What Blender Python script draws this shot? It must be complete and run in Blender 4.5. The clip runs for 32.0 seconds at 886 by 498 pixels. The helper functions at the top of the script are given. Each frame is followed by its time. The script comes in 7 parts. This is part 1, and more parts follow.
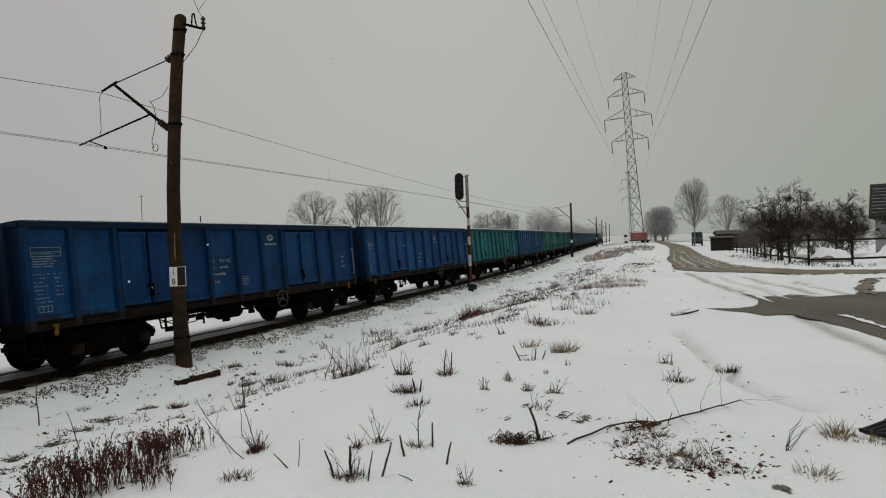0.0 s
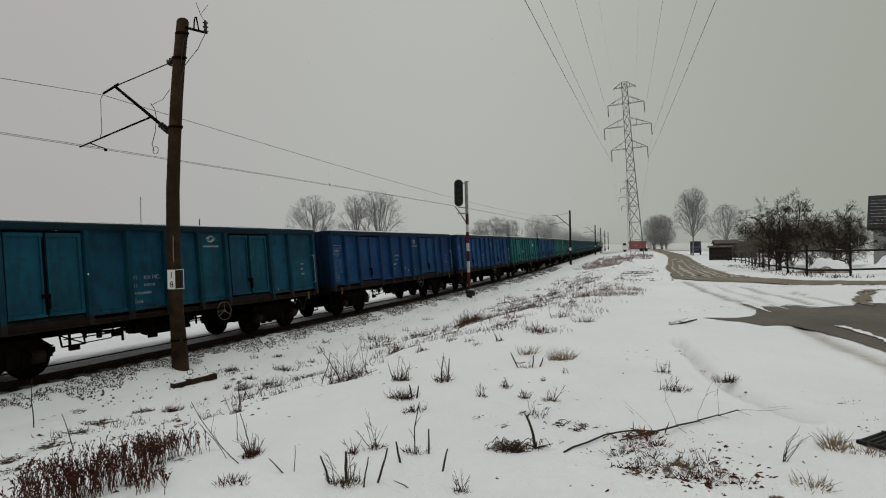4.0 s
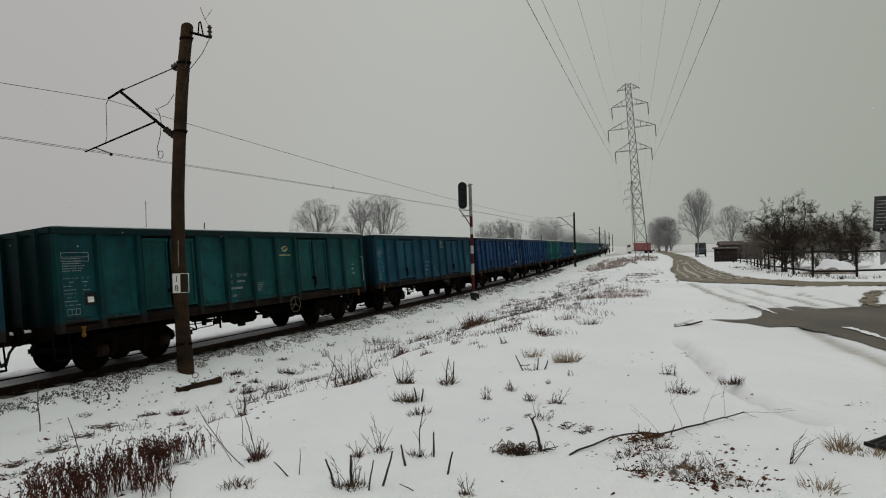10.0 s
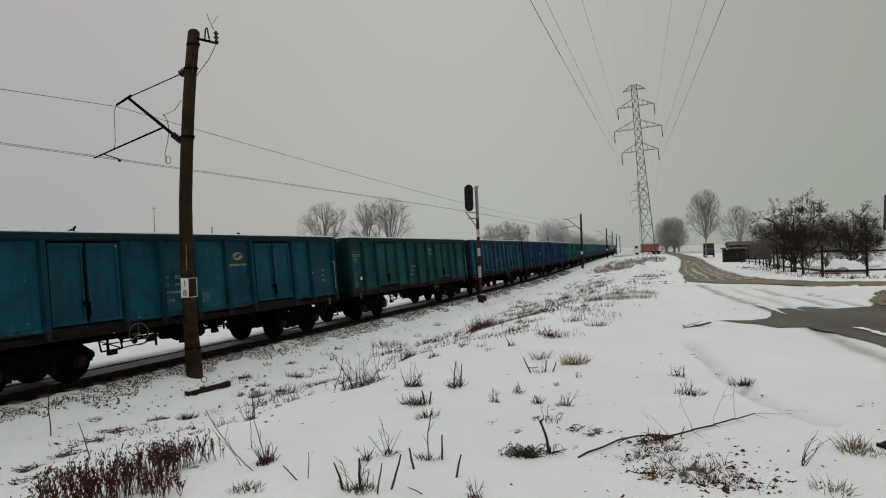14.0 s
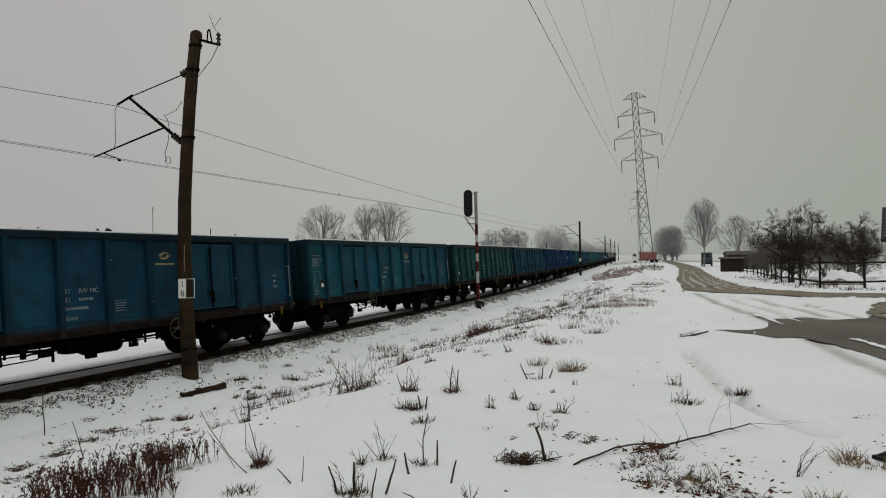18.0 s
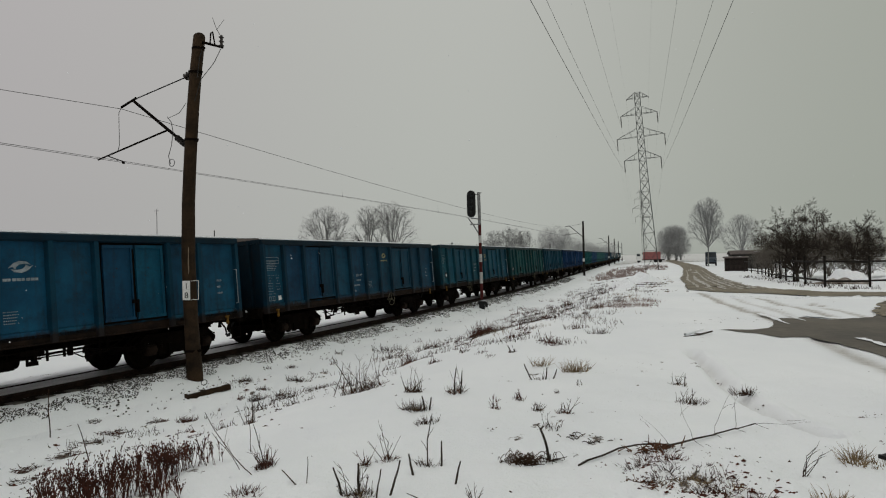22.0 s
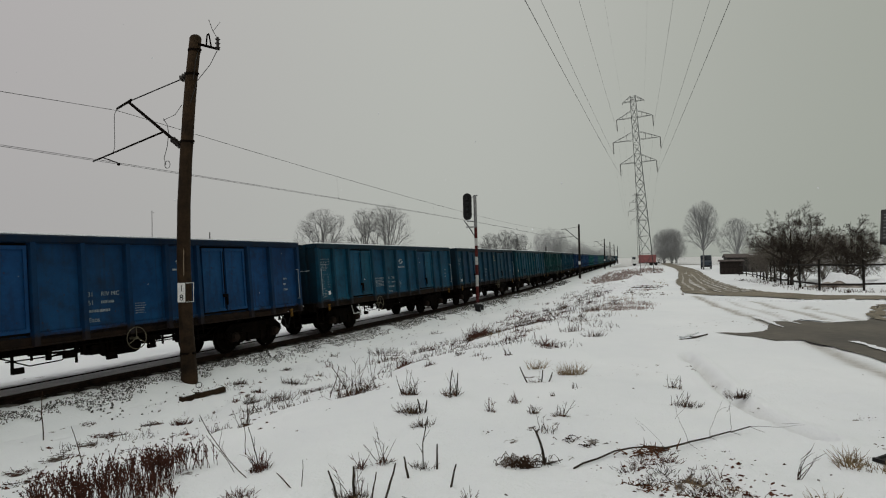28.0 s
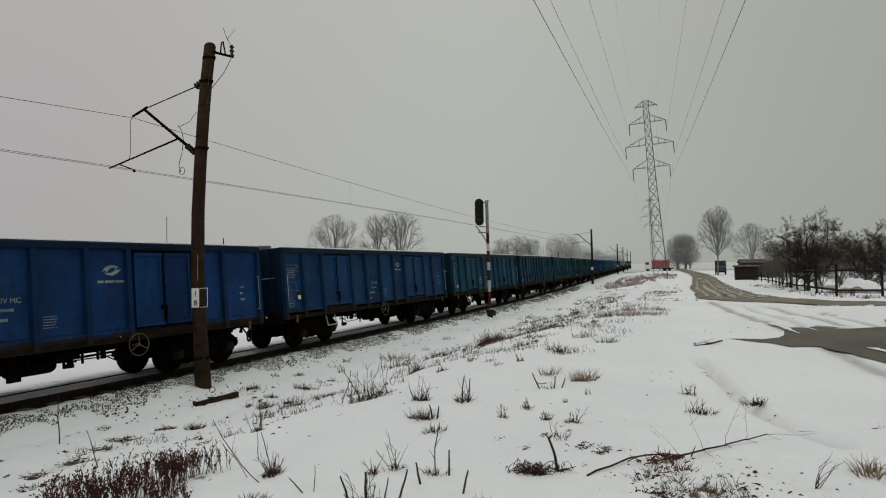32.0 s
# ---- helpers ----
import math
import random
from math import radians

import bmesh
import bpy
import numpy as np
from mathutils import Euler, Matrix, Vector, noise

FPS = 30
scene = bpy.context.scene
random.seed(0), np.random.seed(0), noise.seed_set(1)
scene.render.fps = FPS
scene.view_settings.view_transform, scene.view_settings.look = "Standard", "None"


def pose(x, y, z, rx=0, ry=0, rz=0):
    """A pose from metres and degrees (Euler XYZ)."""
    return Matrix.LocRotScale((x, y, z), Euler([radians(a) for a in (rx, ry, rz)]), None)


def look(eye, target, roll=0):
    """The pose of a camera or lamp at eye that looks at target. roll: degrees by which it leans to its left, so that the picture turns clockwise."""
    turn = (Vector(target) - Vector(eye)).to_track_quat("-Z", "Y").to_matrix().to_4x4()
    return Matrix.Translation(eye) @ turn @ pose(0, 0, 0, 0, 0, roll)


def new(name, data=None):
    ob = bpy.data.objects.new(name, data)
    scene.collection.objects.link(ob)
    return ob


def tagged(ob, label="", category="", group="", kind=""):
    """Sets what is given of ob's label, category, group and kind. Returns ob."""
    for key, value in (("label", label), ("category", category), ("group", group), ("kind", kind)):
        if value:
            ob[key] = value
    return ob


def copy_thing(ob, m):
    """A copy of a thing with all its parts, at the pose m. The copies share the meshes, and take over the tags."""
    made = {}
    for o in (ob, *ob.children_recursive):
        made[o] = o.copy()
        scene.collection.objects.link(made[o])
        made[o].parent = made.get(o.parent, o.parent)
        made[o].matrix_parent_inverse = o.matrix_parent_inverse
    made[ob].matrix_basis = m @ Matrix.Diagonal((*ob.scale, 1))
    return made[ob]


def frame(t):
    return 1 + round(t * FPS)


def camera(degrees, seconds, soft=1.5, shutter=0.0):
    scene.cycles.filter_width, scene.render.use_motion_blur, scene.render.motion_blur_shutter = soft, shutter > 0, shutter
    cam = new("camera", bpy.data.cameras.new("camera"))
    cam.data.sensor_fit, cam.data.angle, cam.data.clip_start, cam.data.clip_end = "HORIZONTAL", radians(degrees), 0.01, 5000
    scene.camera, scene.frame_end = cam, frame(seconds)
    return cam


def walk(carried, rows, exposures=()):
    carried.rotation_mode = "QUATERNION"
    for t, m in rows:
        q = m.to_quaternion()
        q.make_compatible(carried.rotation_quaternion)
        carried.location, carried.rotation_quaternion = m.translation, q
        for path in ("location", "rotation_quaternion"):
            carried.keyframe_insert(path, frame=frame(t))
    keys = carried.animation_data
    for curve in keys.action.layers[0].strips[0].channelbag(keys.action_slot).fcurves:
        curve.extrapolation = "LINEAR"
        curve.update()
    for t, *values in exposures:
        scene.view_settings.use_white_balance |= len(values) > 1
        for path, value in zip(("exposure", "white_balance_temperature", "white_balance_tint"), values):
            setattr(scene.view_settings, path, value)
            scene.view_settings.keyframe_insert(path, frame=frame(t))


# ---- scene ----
cam = camera(74.02, 32.0, soft=1.1)
EYE = 2.74  # the lens above the rail head, which is z = 0
PATH = [
    (0, 89.17, 1.82, 0.19), (0.5, 89.08, 1.82, 0.23), (1, 89.00, 1.59, 0.38), (1.5, 88.97, 1.81, 0.27),
    (2, 88.94, 2.04, 0.33), (2.5, 89.06, 1.65, 0.46), (3, 89.80, 0.61, -0.06), (3.5, 89.81, 0.87, -0.04),
    (5.5, 89.49, 1.43, 0.26), (6, 89.65, 1.64, 0.37), (6.5, 89.65, 2.09, 1.61), (7, 89.74, 1.87, 1.30),
    (7.5, 89.95, 2.10, 0.44), (8, 89.26, 1.60, 0.33), (8.5, 89.41, 1.53, 0.58), (9, 89.72, 1.05, 0.73),
    (9.5, 89.96, 0.90, 0.82), (10, 90.03, 1.36, 0.48), (10.5, 90.00, 1.30, 0.30), (11, 90.07, 1.23, 0.58),
    (11.5, 89.84, 0.95, 0.68), (12, 90.03, 1.14, 0.86), (12.5, 90.06, 1.21, 1.22), (13, 90.21, 1.24, 1.01),
    (13.5, 90.29, 1.29, 1.22), (14, 90.31, 1.82, 1.14), (14.5, 90.68, 1.80, 1.49), (16.5, 90.79, 1.27, 0.57),
    (17, 90.71, 0.70, 0.87), (17.5, 90.54, 0.96, 0.87), (18, 90.78, 0.89, 0.98), (18.5, 90.59, 0.90, 1.00),
    (19, 90.72, 0.94, 1.02), (19.5, 90.88, 1.06, 1.34), (20, 90.97, 0.83, 0.94), (20.5, 91.10, 1.25, 1.41),
    (21, 91.02, 1.48, 1.41), (21.5, 90.82, 1.35, 1.51), (22, 90.86, 1.16, 1.31), (22.5, 91.03, 1.10, 1.12),
    (23, 91.05, 0.89, 0.88), (23.5, 90.99, 0.69, 0.87), (24, 91.10, 0.84, 1.00), (24.5, 91.08, 0.96, 1.12),
    (25, 91.18, 0.92, 1.45), (25.5, 91.11, 1.05, 1.16), (27.5, 91.33, 1.29, 0.95), (28, 91.11, 1.03, 0.92),
    (28.5, 91.08, 0.87, 0.96), (29, 90.87, 0.87, 1.26), (29.5, 90.96, 0.63, 1.49), (30, 91.13, 0.60, 1.59),
    (30.5, 91.01, 0.62, 1.86), (31, 91.44, 0.76, 1.99), (31.5, 91.43, 0.56, 2.11), (32, 91.66, 1.04, 2.08),
]

walk(cam, [(t, pose(0, 0, EYE, rx, ry, rz)) for t, rx, ry, rz in PATH])

# ---- sky and light: a closed winter overcast, brighter overhead ----
world = bpy.data.worlds.new("overcast")
scene.world = world
world.use_nodes = True
wn, wl = world.node_tree.nodes, world.node_tree.links
wn.clear()
w_out, w_bg = wn.new("ShaderNodeOutputWorld"), wn.new("ShaderNodeBackground")
w_tc, w_sep, w_ramp = wn.new("ShaderNodeTexCoord"), wn.new("ShaderNodeSeparateXYZ"), wn.new("ShaderNodeValToRGB")
wl.new(w_tc.outputs["Generated"], w_sep.inputs[0])
wl.new(w_sep.outputs["Z"], w_ramp.inputs[0])
w_ramp.color_ramp.elements[0].position, w_ramp.color_ramp.elements[0].color = 0.0, (0.398, 0.418, 0.384, 1)
w_ramp.color_ramp.elements[1].position, w_ramp.color_ramp.elements[1].color = 1.0, (1.05, 1.05, 0.99, 1)
e = w_ramp.color_ramp.elements.new(0.42)
e.color = (0.466, 0.476, 0.444, 1)
w_sky, w_mix = wn.new("ShaderNodeTexSky"), wn.new("ShaderNodeMix")
w_sky.sky_type, w_sky.sun_disc, w_sky.sun_elevation, w_sky.sun_rotation = "NISHITA", False, radians(22), radians(200)
w_hsv = wn.new("ShaderNodeHueSaturation")
w_hsv.inputs["Saturation"].default_value, w_hsv.inputs["Value"].default_value = 0.0, 0.1
wl.new(w_sky.outputs[0], w_hsv.inputs["Color"])
w_mix.data_type = "RGBA"
w_mix.inputs[0].default_value = 0.06
w_side, w_tint = wn.new("ShaderNodeValToRGB"), wn.new("ShaderNodeMix")
w_shift = wn.new("ShaderNodeMath")
w_shift.operation = "MULTIPLY_ADD"
w_shift.inputs[1].default_value, w_shift.inputs[2].default_value = 0.5, 0.5
wl.new(w_sep.outputs["X"], w_shift.inputs[0])
wl.new(w_shift.outputs[0], w_side.inputs[0])
w_side.color_ramp.interpolation = "EASE"
w_side.color_ramp.elements[0].position, w_side.color_ramp.elements[0].color = 0.15, (0.955, 0.89, 0.96, 1)
w_side.color_ramp.elements[1].position, w_side.color_ramp.elements[1].color = 0.85, (0.75, 0.77, 0.725, 1)
e = w_side.color_ramp.elements.new(0.5)
e.color = (1.0, 1.0, 1.0, 1)
w_tint.data_type, w_tint.blend_type = "RGBA", "MULTIPLY"
w_tint.inputs[0].default_value = 1.0
wl.new(w_ramp.outputs[0], w_tint.inputs[6])
wl.new(w_side.outputs[0], w_tint.inputs[7])
wl.new(w_tint.outputs[2], w_mix.inputs[6])
wl.new(w_hsv.outputs[0], w_mix.inputs[7])
wl.new(w_mix.outputs[2], w_bg.inputs["Color"])
w_bg.inputs["Strength"].default_value = 1.0
wl.new(w_bg.outputs[0], w_out.inputs[0])
sun = new("sun", bpy.data.lights.new("sun", "SUN"))
sun.data.energy, sun.data.angle, sun.data.color = 0.3, radians(40), (1.0, 0.98, 0.95)
sun.matrix_world = look((0, 0, 40), (12, 28, 0))
scene.view_settings.exposure = 0.0


# ---- materials ----
def material(name, rough=0.8, metal=0.0):
    m = bpy.data.materials.new(name)
    m.use_nodes = True
    b = m.node_tree.nodes["Principled BSDF"]
    b.inputs["Roughness"].default_value, b.inputs["Metallic"].default_value = rough, metal
    b.inputs["Specular IOR Level"].default_value = 0.12 if rough > 0.45 else 0.4
    return m, m.node_tree.nodes, m.node_tree.links, b


def noise_tex(n, l, scale, detail=4.0, rough=0.6, coords="Object"):
    tc, t = n.new("ShaderNodeTexCoord"), n.new("ShaderNodeTexNoise")
    t.inputs["Scale"].default_value, t.inputs["Detail"].default_value, t.inputs["Roughness"].default_value = scale, detail, rough
    l.new(tc.outputs[coords], t.inputs["Vector"])
    return t


def ramp(n, l, src, stops):
    r = n.new("ShaderNodeValToRGB")
    el = r.color_ramp.elements
    while len(el) < len(stops):
        el.new(0.5)
    for k, (p, c) in enumerate(stops):
        el[k].position, el[k].color = p, (*c, 1) if len(c) == 3 else c
    l.new(src, r.inputs[0])
    return r


def mixed(n, l, fac, a, b, mode="MIX"):
    m = n.new("ShaderNodeMix")
    m.data_type, m.blend_type = "RGBA", mode
    for sock, v in ((m.inputs[0], fac), (m.inputs[6], a), (m.inputs[7], b)):
        if isinstance(v, (int, float)):
            sock.default_value = v
        elif isinstance(v, tuple):
            sock.default_value = (*v, 1)
        else:
            l.new(v, sock)
    return m.outputs[2]


def bump(n, l, b, src, strength, dist):
    k = n.new("ShaderNodeBump")
    k.inputs["Strength"].default_value, k.inputs["Distance"].default_value = strength, dist
    l.new(src, k.inputs["Height"])
    l.new(k.outputs[0], b.inputs["Normal"])


def plain(name, c1, c2, scale, rough=0.8, metal=0.0, bmp=0.3, dist=0.01, fine=None):
    """Two tones broken up at two scales, with relief."""
    m, n, l, b = material(name, rough, metal)
    t1, t2 = noise_tex(n, l, scale, 5), noise_tex(n, l, fine or scale * 9, 3)
    r1 = ramp(n, l, t1.outputs[0], [(0.3, c1), (0.7, c2)])
    r2 = ramp(n, l, t2.outputs[0], [(0.3, (0.72, 0.72, 0.72)), (0.7, (1.15, 1.15, 1.15))])
    l.new(mixed(n, l, 1.0, r1.outputs[0], r2.outputs[0], "MULTIPLY"), b.inputs["Base Color"])
    bump(n, l, b, t2.outputs[0], bmp, dist)
    if rough >= 0.8:
        b.inputs["Specular IOR Level"].default_value = 0.12
    return m


def snow_material():
    m, n, l, b = material("snow", 0.75)
    big, fine, mid = noise_tex(n, l, 0.35, 5), noise_tex(n, l, 26, 4), noise_tex(n, l, 4.2, 8, 0.68)
    base = ramp(n, l, big.outputs[0], [(0.3, (0.745, 0.775, 0.80)), (0.7, (0.82, 0.845, 0.86))]).outputs[0]
    # thin places where the soil shows through, by the attribute of the ground sheet
    at = n.new("ShaderNodeAttribute")
    at.attribute_name = "bare"
    add = n.new("ShaderNodeMath")
    add.operation = "MULTIPLY_ADD"
    l.new(mid.outputs[0], add.inputs[0])
    add.inputs[1].default_value = 1.0
    l.new(at.outputs["Fac"], add.inputs[2])
    spot = ramp(n, l, add.outputs[0], [(0.955, (0, 0, 0)), (1.0, (1, 1, 1))]).outputs[0]
    soil = ramp(n, l, fine.outputs[0], [(0.35, (0.022, 0.017, 0.013)), (0.70, (0.22, 0.19, 0.16))]).outputs[0]
    # slush worn brown by wheels and feet; also tones far snow for haze
    ad = n.new("ShaderNodeAttribute")
    ad.attribute_name = "dirt"
    worn = n.new("ShaderNodeMath")
    worn.operation = "MULTIPLY"
    l.new(ad.outputs["Fac"], worn.inputs[0])
    l.new(ramp(n, l, mid.outputs[0], [(0.3, (0.55, 0.55, 0.55)), (0.65, (1.0, 1.0, 1.0))]).outputs[0], worn.inputs[1])
    slush = ramp(n, l, fine.outputs[0], [(0.3, (0.17, 0.145, 0.11)), (0.7, (0.36, 0.33, 0.28))]).outputs[0]
    base = mixed(n, l, worn.outputs[0], base, slush)
    l.new(mixed(n, l, spot, base, soil), b.inputs["Base Color"])
    sm = n.new("ShaderNodeMath")
    sm.operation = "ADD"
    l.new(mid.outputs[0], sm.inputs[0])
    l.new(fine.outputs[0], sm.inputs[1])
    bump(n, l, b, sm.outputs[0], 0.58, 0.05)
    b.inputs["Specular IOR Level"].default_value = 0.25
    return m


def paint_material():
    """Wagon paint: the colour of each object, dulled, streaked and rusted low down and along edges."""
    m, n, l, b = material("wagon_paint", 0.6)
    oi = n.new("ShaderNodeObjectInfo")
    t1, t2 = noise_tex(n, l, 0.9, 6, 0.7), noise_tex(n, l, 14, 4)
    tc, mp, t3 = n.new("ShaderNodeTexCoord"), n.new("ShaderNodeMapping"), n.new("ShaderNodeTexNoise")
    mp.inputs["Scale"].default_value = (5.0, 5.0, 0.35)
    l.new(tc.outputs["Object"], mp.inputs[0])
    l.new(mp.outputs[0], t3.inputs["Vector"])
    t3.inputs["Scale"].default_value, t3.inputs["Detail"].default_value = 1.6, 5
    shade = ramp(n, l, t1.outputs[0], [(0.28, (0.26, 0.30, 0.34)), (0.72, (0.92, 0.90, 0.86))]).outputs[0]
    c = mixed(n, l, 1.0, oi.outputs["Color"], shade, "MULTIPLY")
    streak = ramp(n, l, t3.outputs[0], [(0.52, (0, 0, 0)), (0.78, (0.55, 0.55, 0.55))]).outputs[0]
    c = mixed(n, l, streak, c, (0.012, 0.011, 0.010))
    t4 = noise_tex(n, l, 2.3, 7, 0.75)
    grime = ramp(n, l, t4.outputs[0], [(0.5, (0, 0, 0)), (0.8, (0.75, 0.75, 0.75))]).outputs[0]
    c = mixed(n, l, grime, c, (0.008, 0.009, 0.010))
    rust = ramp(n, l, t2.outputs[0], [(0.64, (0, 0, 0)), (0.72, (0.8, 0.8, 0.8))]).outputs[0]
    c = mixed(n, l, rust, c, (0.03, 0.017, 0.010))
    # rust low down; band raised to carry the lens's darkening towards the bottom
    sep, hi = n.new("ShaderNodeSeparateXYZ"), n.new("ShaderNodeMath")
    l.new(tc.outputs["Object"], sep.inputs[0])
    hi.operation = "MULTIPLY_ADD"
    l.new(t4.outputs[0], hi.inputs[0])
    hi.inputs[1].default_value = -0.62
    l.new(sep.outputs["Z"], hi.inputs[2])
    foot = ramp(n, l, hi.outputs[0], [(0.88, (0.92, 0.92, 0.92)), (1.25, (0, 0, 0))]).outputs[0]
    c = mixed(n, l, foot, c, (0.014, 0.009, 0.007))
    l.new(c, b.inputs["Base Color"])
    bump(n, l, b, t1.outputs[0], 0.25, 0.03)
    b.inputs["Specular IOR Level"].default_value = 0.12
    return m


SNOW = snow_material()
PAINT = paint_material()
CAP = plain("snow_cap", (0.745, 0.77, 0.8), (0.83, 0.85, 0.87), 4, 0.8)
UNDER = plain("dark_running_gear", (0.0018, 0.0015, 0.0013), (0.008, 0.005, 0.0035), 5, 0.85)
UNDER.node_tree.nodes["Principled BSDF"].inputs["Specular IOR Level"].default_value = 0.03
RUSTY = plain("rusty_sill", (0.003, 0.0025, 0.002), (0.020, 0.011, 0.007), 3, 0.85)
HANDWHEEL = plain("worn_dark_iron", (0.05, 0.045, 0.032), (0.13, 0.115, 0.08), 6, 0.8)
OLDBOARD = plain("grey_old_boards", (0.03, 0.029, 0.027), (0.065, 0.062, 0.058), 1.5, 0.9)
STEEL = plain("grey_steel", (0.16, 0.16, 0.16), (0.28, 0.28, 0.28), 6, 0.5, 0.6)
RAIL = plain("rail_steel", (0.007, 0.005, 0.004), (0.028, 0.016, 0.011), 6, 0.9)
HEAD = plain("rail_head", (0.10, 0.10, 0.10), (0.2, 0.2, 0.2), 6, 0.35, 0.8)
WHITE = plain("white_paint", (0.62, 0.62, 0.6), (0.8, 0.8, 0.78), 5, 0.6)
LETTER = plain("white_lettering", (0.12, 0.16, 0.18), (0.34, 0.37, 0.39), 4, 0.7)
DIRTYWHITE = plain("weathered_white_paint", (0.30, 0.30, 0.29), (0.52, 0.52, 0.50), 5, 0.8)
CREAM = plain("yellowed_lettering", (0.15, 0.15, 0.08), (0.36, 0.32, 0.17), 4, 0.7)
YELLOW = plain("yellow_paint", (0.08, 0.042, 0.006), (0.17, 0.085, 0.011), 8, 0.6)
RED = plain("red_paint", (0.035, 0.007, 0.007), (0.09, 0.014, 0.013), 5, 0.6)
BLACK = plain("black_paint", (0.008, 0.008, 0.009), (0.02, 0.02, 0.02), 8, 0.5)
WOOD = plain("tarred_timber", (0.010, 0.0066, 0.004), (0.042, 0.025, 0.013), 2.2, 0.85, 0, 0.6, 0.02)
SCAR = plain("pale_split_wood", (0.10, 0.075, 0.05), (0.24, 0.19, 0.13), 9, 0.9)
TIE = plain("sleeper", (0.05, 0.045, 0.04), (0.16, 0.15, 0.14), 4, 0.9)
STONE = plain("ballast_stone", (0.02, 0.019, 0.018), (0.12, 0.112, 0.105), 9, 0.9)
BED = plain("slush_covered_bed", (0.50, 0.50, 0.52), (0.80, 0.80, 0.82), 1.4, 0.8, 0, 0.5, 0.02, 24)
LEAVES = plain("snow_dusted_leaves", (0.03, 0.016, 0.008), (0.42, 0.38, 0.34), 2.2, 0.9, 0, 0.9, 0.05)
MUD = plain("road_mud", (0.105, 0.089, 0.062), (0.235, 0.203, 0.15), 0.9, 0.55, 0, 0.5, 0.03)
SLUSH = plain("grey_slush", (0.26, 0.24, 0.20), (0.62, 0.61, 0.59), 1.6, 0.7, 0, 0.5, 0.03)
RUT = plain("slushy_rut", (0.24, 0.22, 0.185), (0.55, 0.53, 0.49), 1.3, 0.6, 0, 0.5, 0.03)
WIRE = plain("wire", (0.02, 0.02, 0.02), (0.05, 0.05, 0.05), 2, 0.6, 0.5)
LATTICE = plain("galvanised_lattice", (0.05, 0.054, 0.054), (0.10, 0.105, 0.10), 1.2, 0.6, 0.4)
PORCELAIN = plain("porcelain", (0.010, 0.007, 0.006), (0.026, 0.018, 0.015), 5, 0.45)
BARK = plain("bark", (0.018, 0.015, 0.012), (0.065, 0.053, 0.042), 4, 0.9)
# far twigs: distance haze is put into these pale colours
HAZE_PALE = plain("thick_hoar_frost", (0.36, 0.365, 0.365), (0.46, 0.465, 0.465), 1.2, 0.9)
HAZE_MID = plain("rime_covered_twigs", (0.24, 0.245, 0.245), (0.34, 0.345, 0.345), 1.2, 0.9)
WEED = plain("dead_weed", (0.023, 0.008, 0.006), (0.105, 0.039, 0.026), 6, 0.9)
STALK = plain("dead_stalk", (0.014, 0.008, 0.006), (0.075, 0.045, 0.029), 6, 0.9)
RUSSET = plain("russet_leaves", (0.05, 0.022, 0.012), (0.16, 0.075, 0.04), 6, 0.9)
STRAW = plain("straw", (0.12, 0.082, 0.045), (0.30, 0.225, 0.13), 6, 0.9)
REDGRASS = plain("red_brown_grass", (0.17, 0.12, 0.105), (0.36, 0.29, 0.26), 2, 0.9)
FENCE = plain("dark_fence_timber", (0.008, 0.007, 0.006), (0.028, 0.023, 0.020), 4, 0.85)
SHED = plain("weathered_boards", (0.014, 0.0115, 0.0105), (0.038, 0.030, 0.026), 2, 0.9)
BRICK = plain("brown_brick", (0.14, 0.07, 0.045), (0.22, 0.12, 0.08), 2, 0.9)
PLASTER = plain("grey_plaster", (0.25, 0.25, 0.26), (0.36, 0.36, 0.37), 1.5, 0.9)
DARKROOF = plain("dark_roof_tiles", (0.02, 0.02, 0.021), (0.045, 0.045, 0.047), 2, 0.85)
ROOF = plain("roof_sheet", (0.06, 0.05, 0.05), (0.13, 0.11, 0.1), 2, 0.8)
GLASS = material("window_glass", 0.08)[0]
GLASS.node_tree.nodes["Principled BSDF"].inputs["Base Color"].default_value = (0.03, 0.035, 0.04, 1)
# greyed red: the haze of its distance is put into the colour
CONTAINER = plain("red_container", (0.24, 0.09, 0.09), (0.32, 0.13, 0.125), 1, 0.7)
THICKET = plain("brown_thicket_twigs", (0.075, 0.068, 0.058), (0.18, 0.16, 0.135), 3, 0.9)
VAN = plain("van_blue", (0.04, 0.052, 0.066), (0.065, 0.08, 0.098), 1, 0.5)
RUBBER = plain("rubber", (0.012, 0.012, 0.012), (0.03, 0.03, 0.03), 6, 0.9)
WET = plain("wet_tarmac", (0.052, 0.045, 0.037), (0.105, 0.09, 0.07), 0.55, 0.62, 0, 0.35, 0.015)
WET.node_tree.nodes["Principled BSDF"].inputs["Specular IOR Level"].default_value = 0.3
# a thinner step of haze, put into the colour of nearer trees
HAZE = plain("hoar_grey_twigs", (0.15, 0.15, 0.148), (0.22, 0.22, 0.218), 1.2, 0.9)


# ---- building helpers ----
def solid(bm, c, s, m=None):
    """A box of size s round c, turned by m, with slightly broken edges where it is large."""
    vs = []
    for dx in (-0.5, 0.5):
        for dy in (-0.5, 0.5):
            for dz in (-0.5, 0.5):
                p = Vector((dx * s[0], dy * s[1], dz * s[2]))
                vs.append(bm.verts.new(Vector(c) + (m @ p if m else p)))
    for f in ((0, 1, 3, 2), (4, 6, 7, 5), (0, 4, 5, 1), (2, 3, 7, 6), (0, 2, 6, 4), (1, 5, 7, 3)):
        bm.faces.new([vs[k] for k in f])


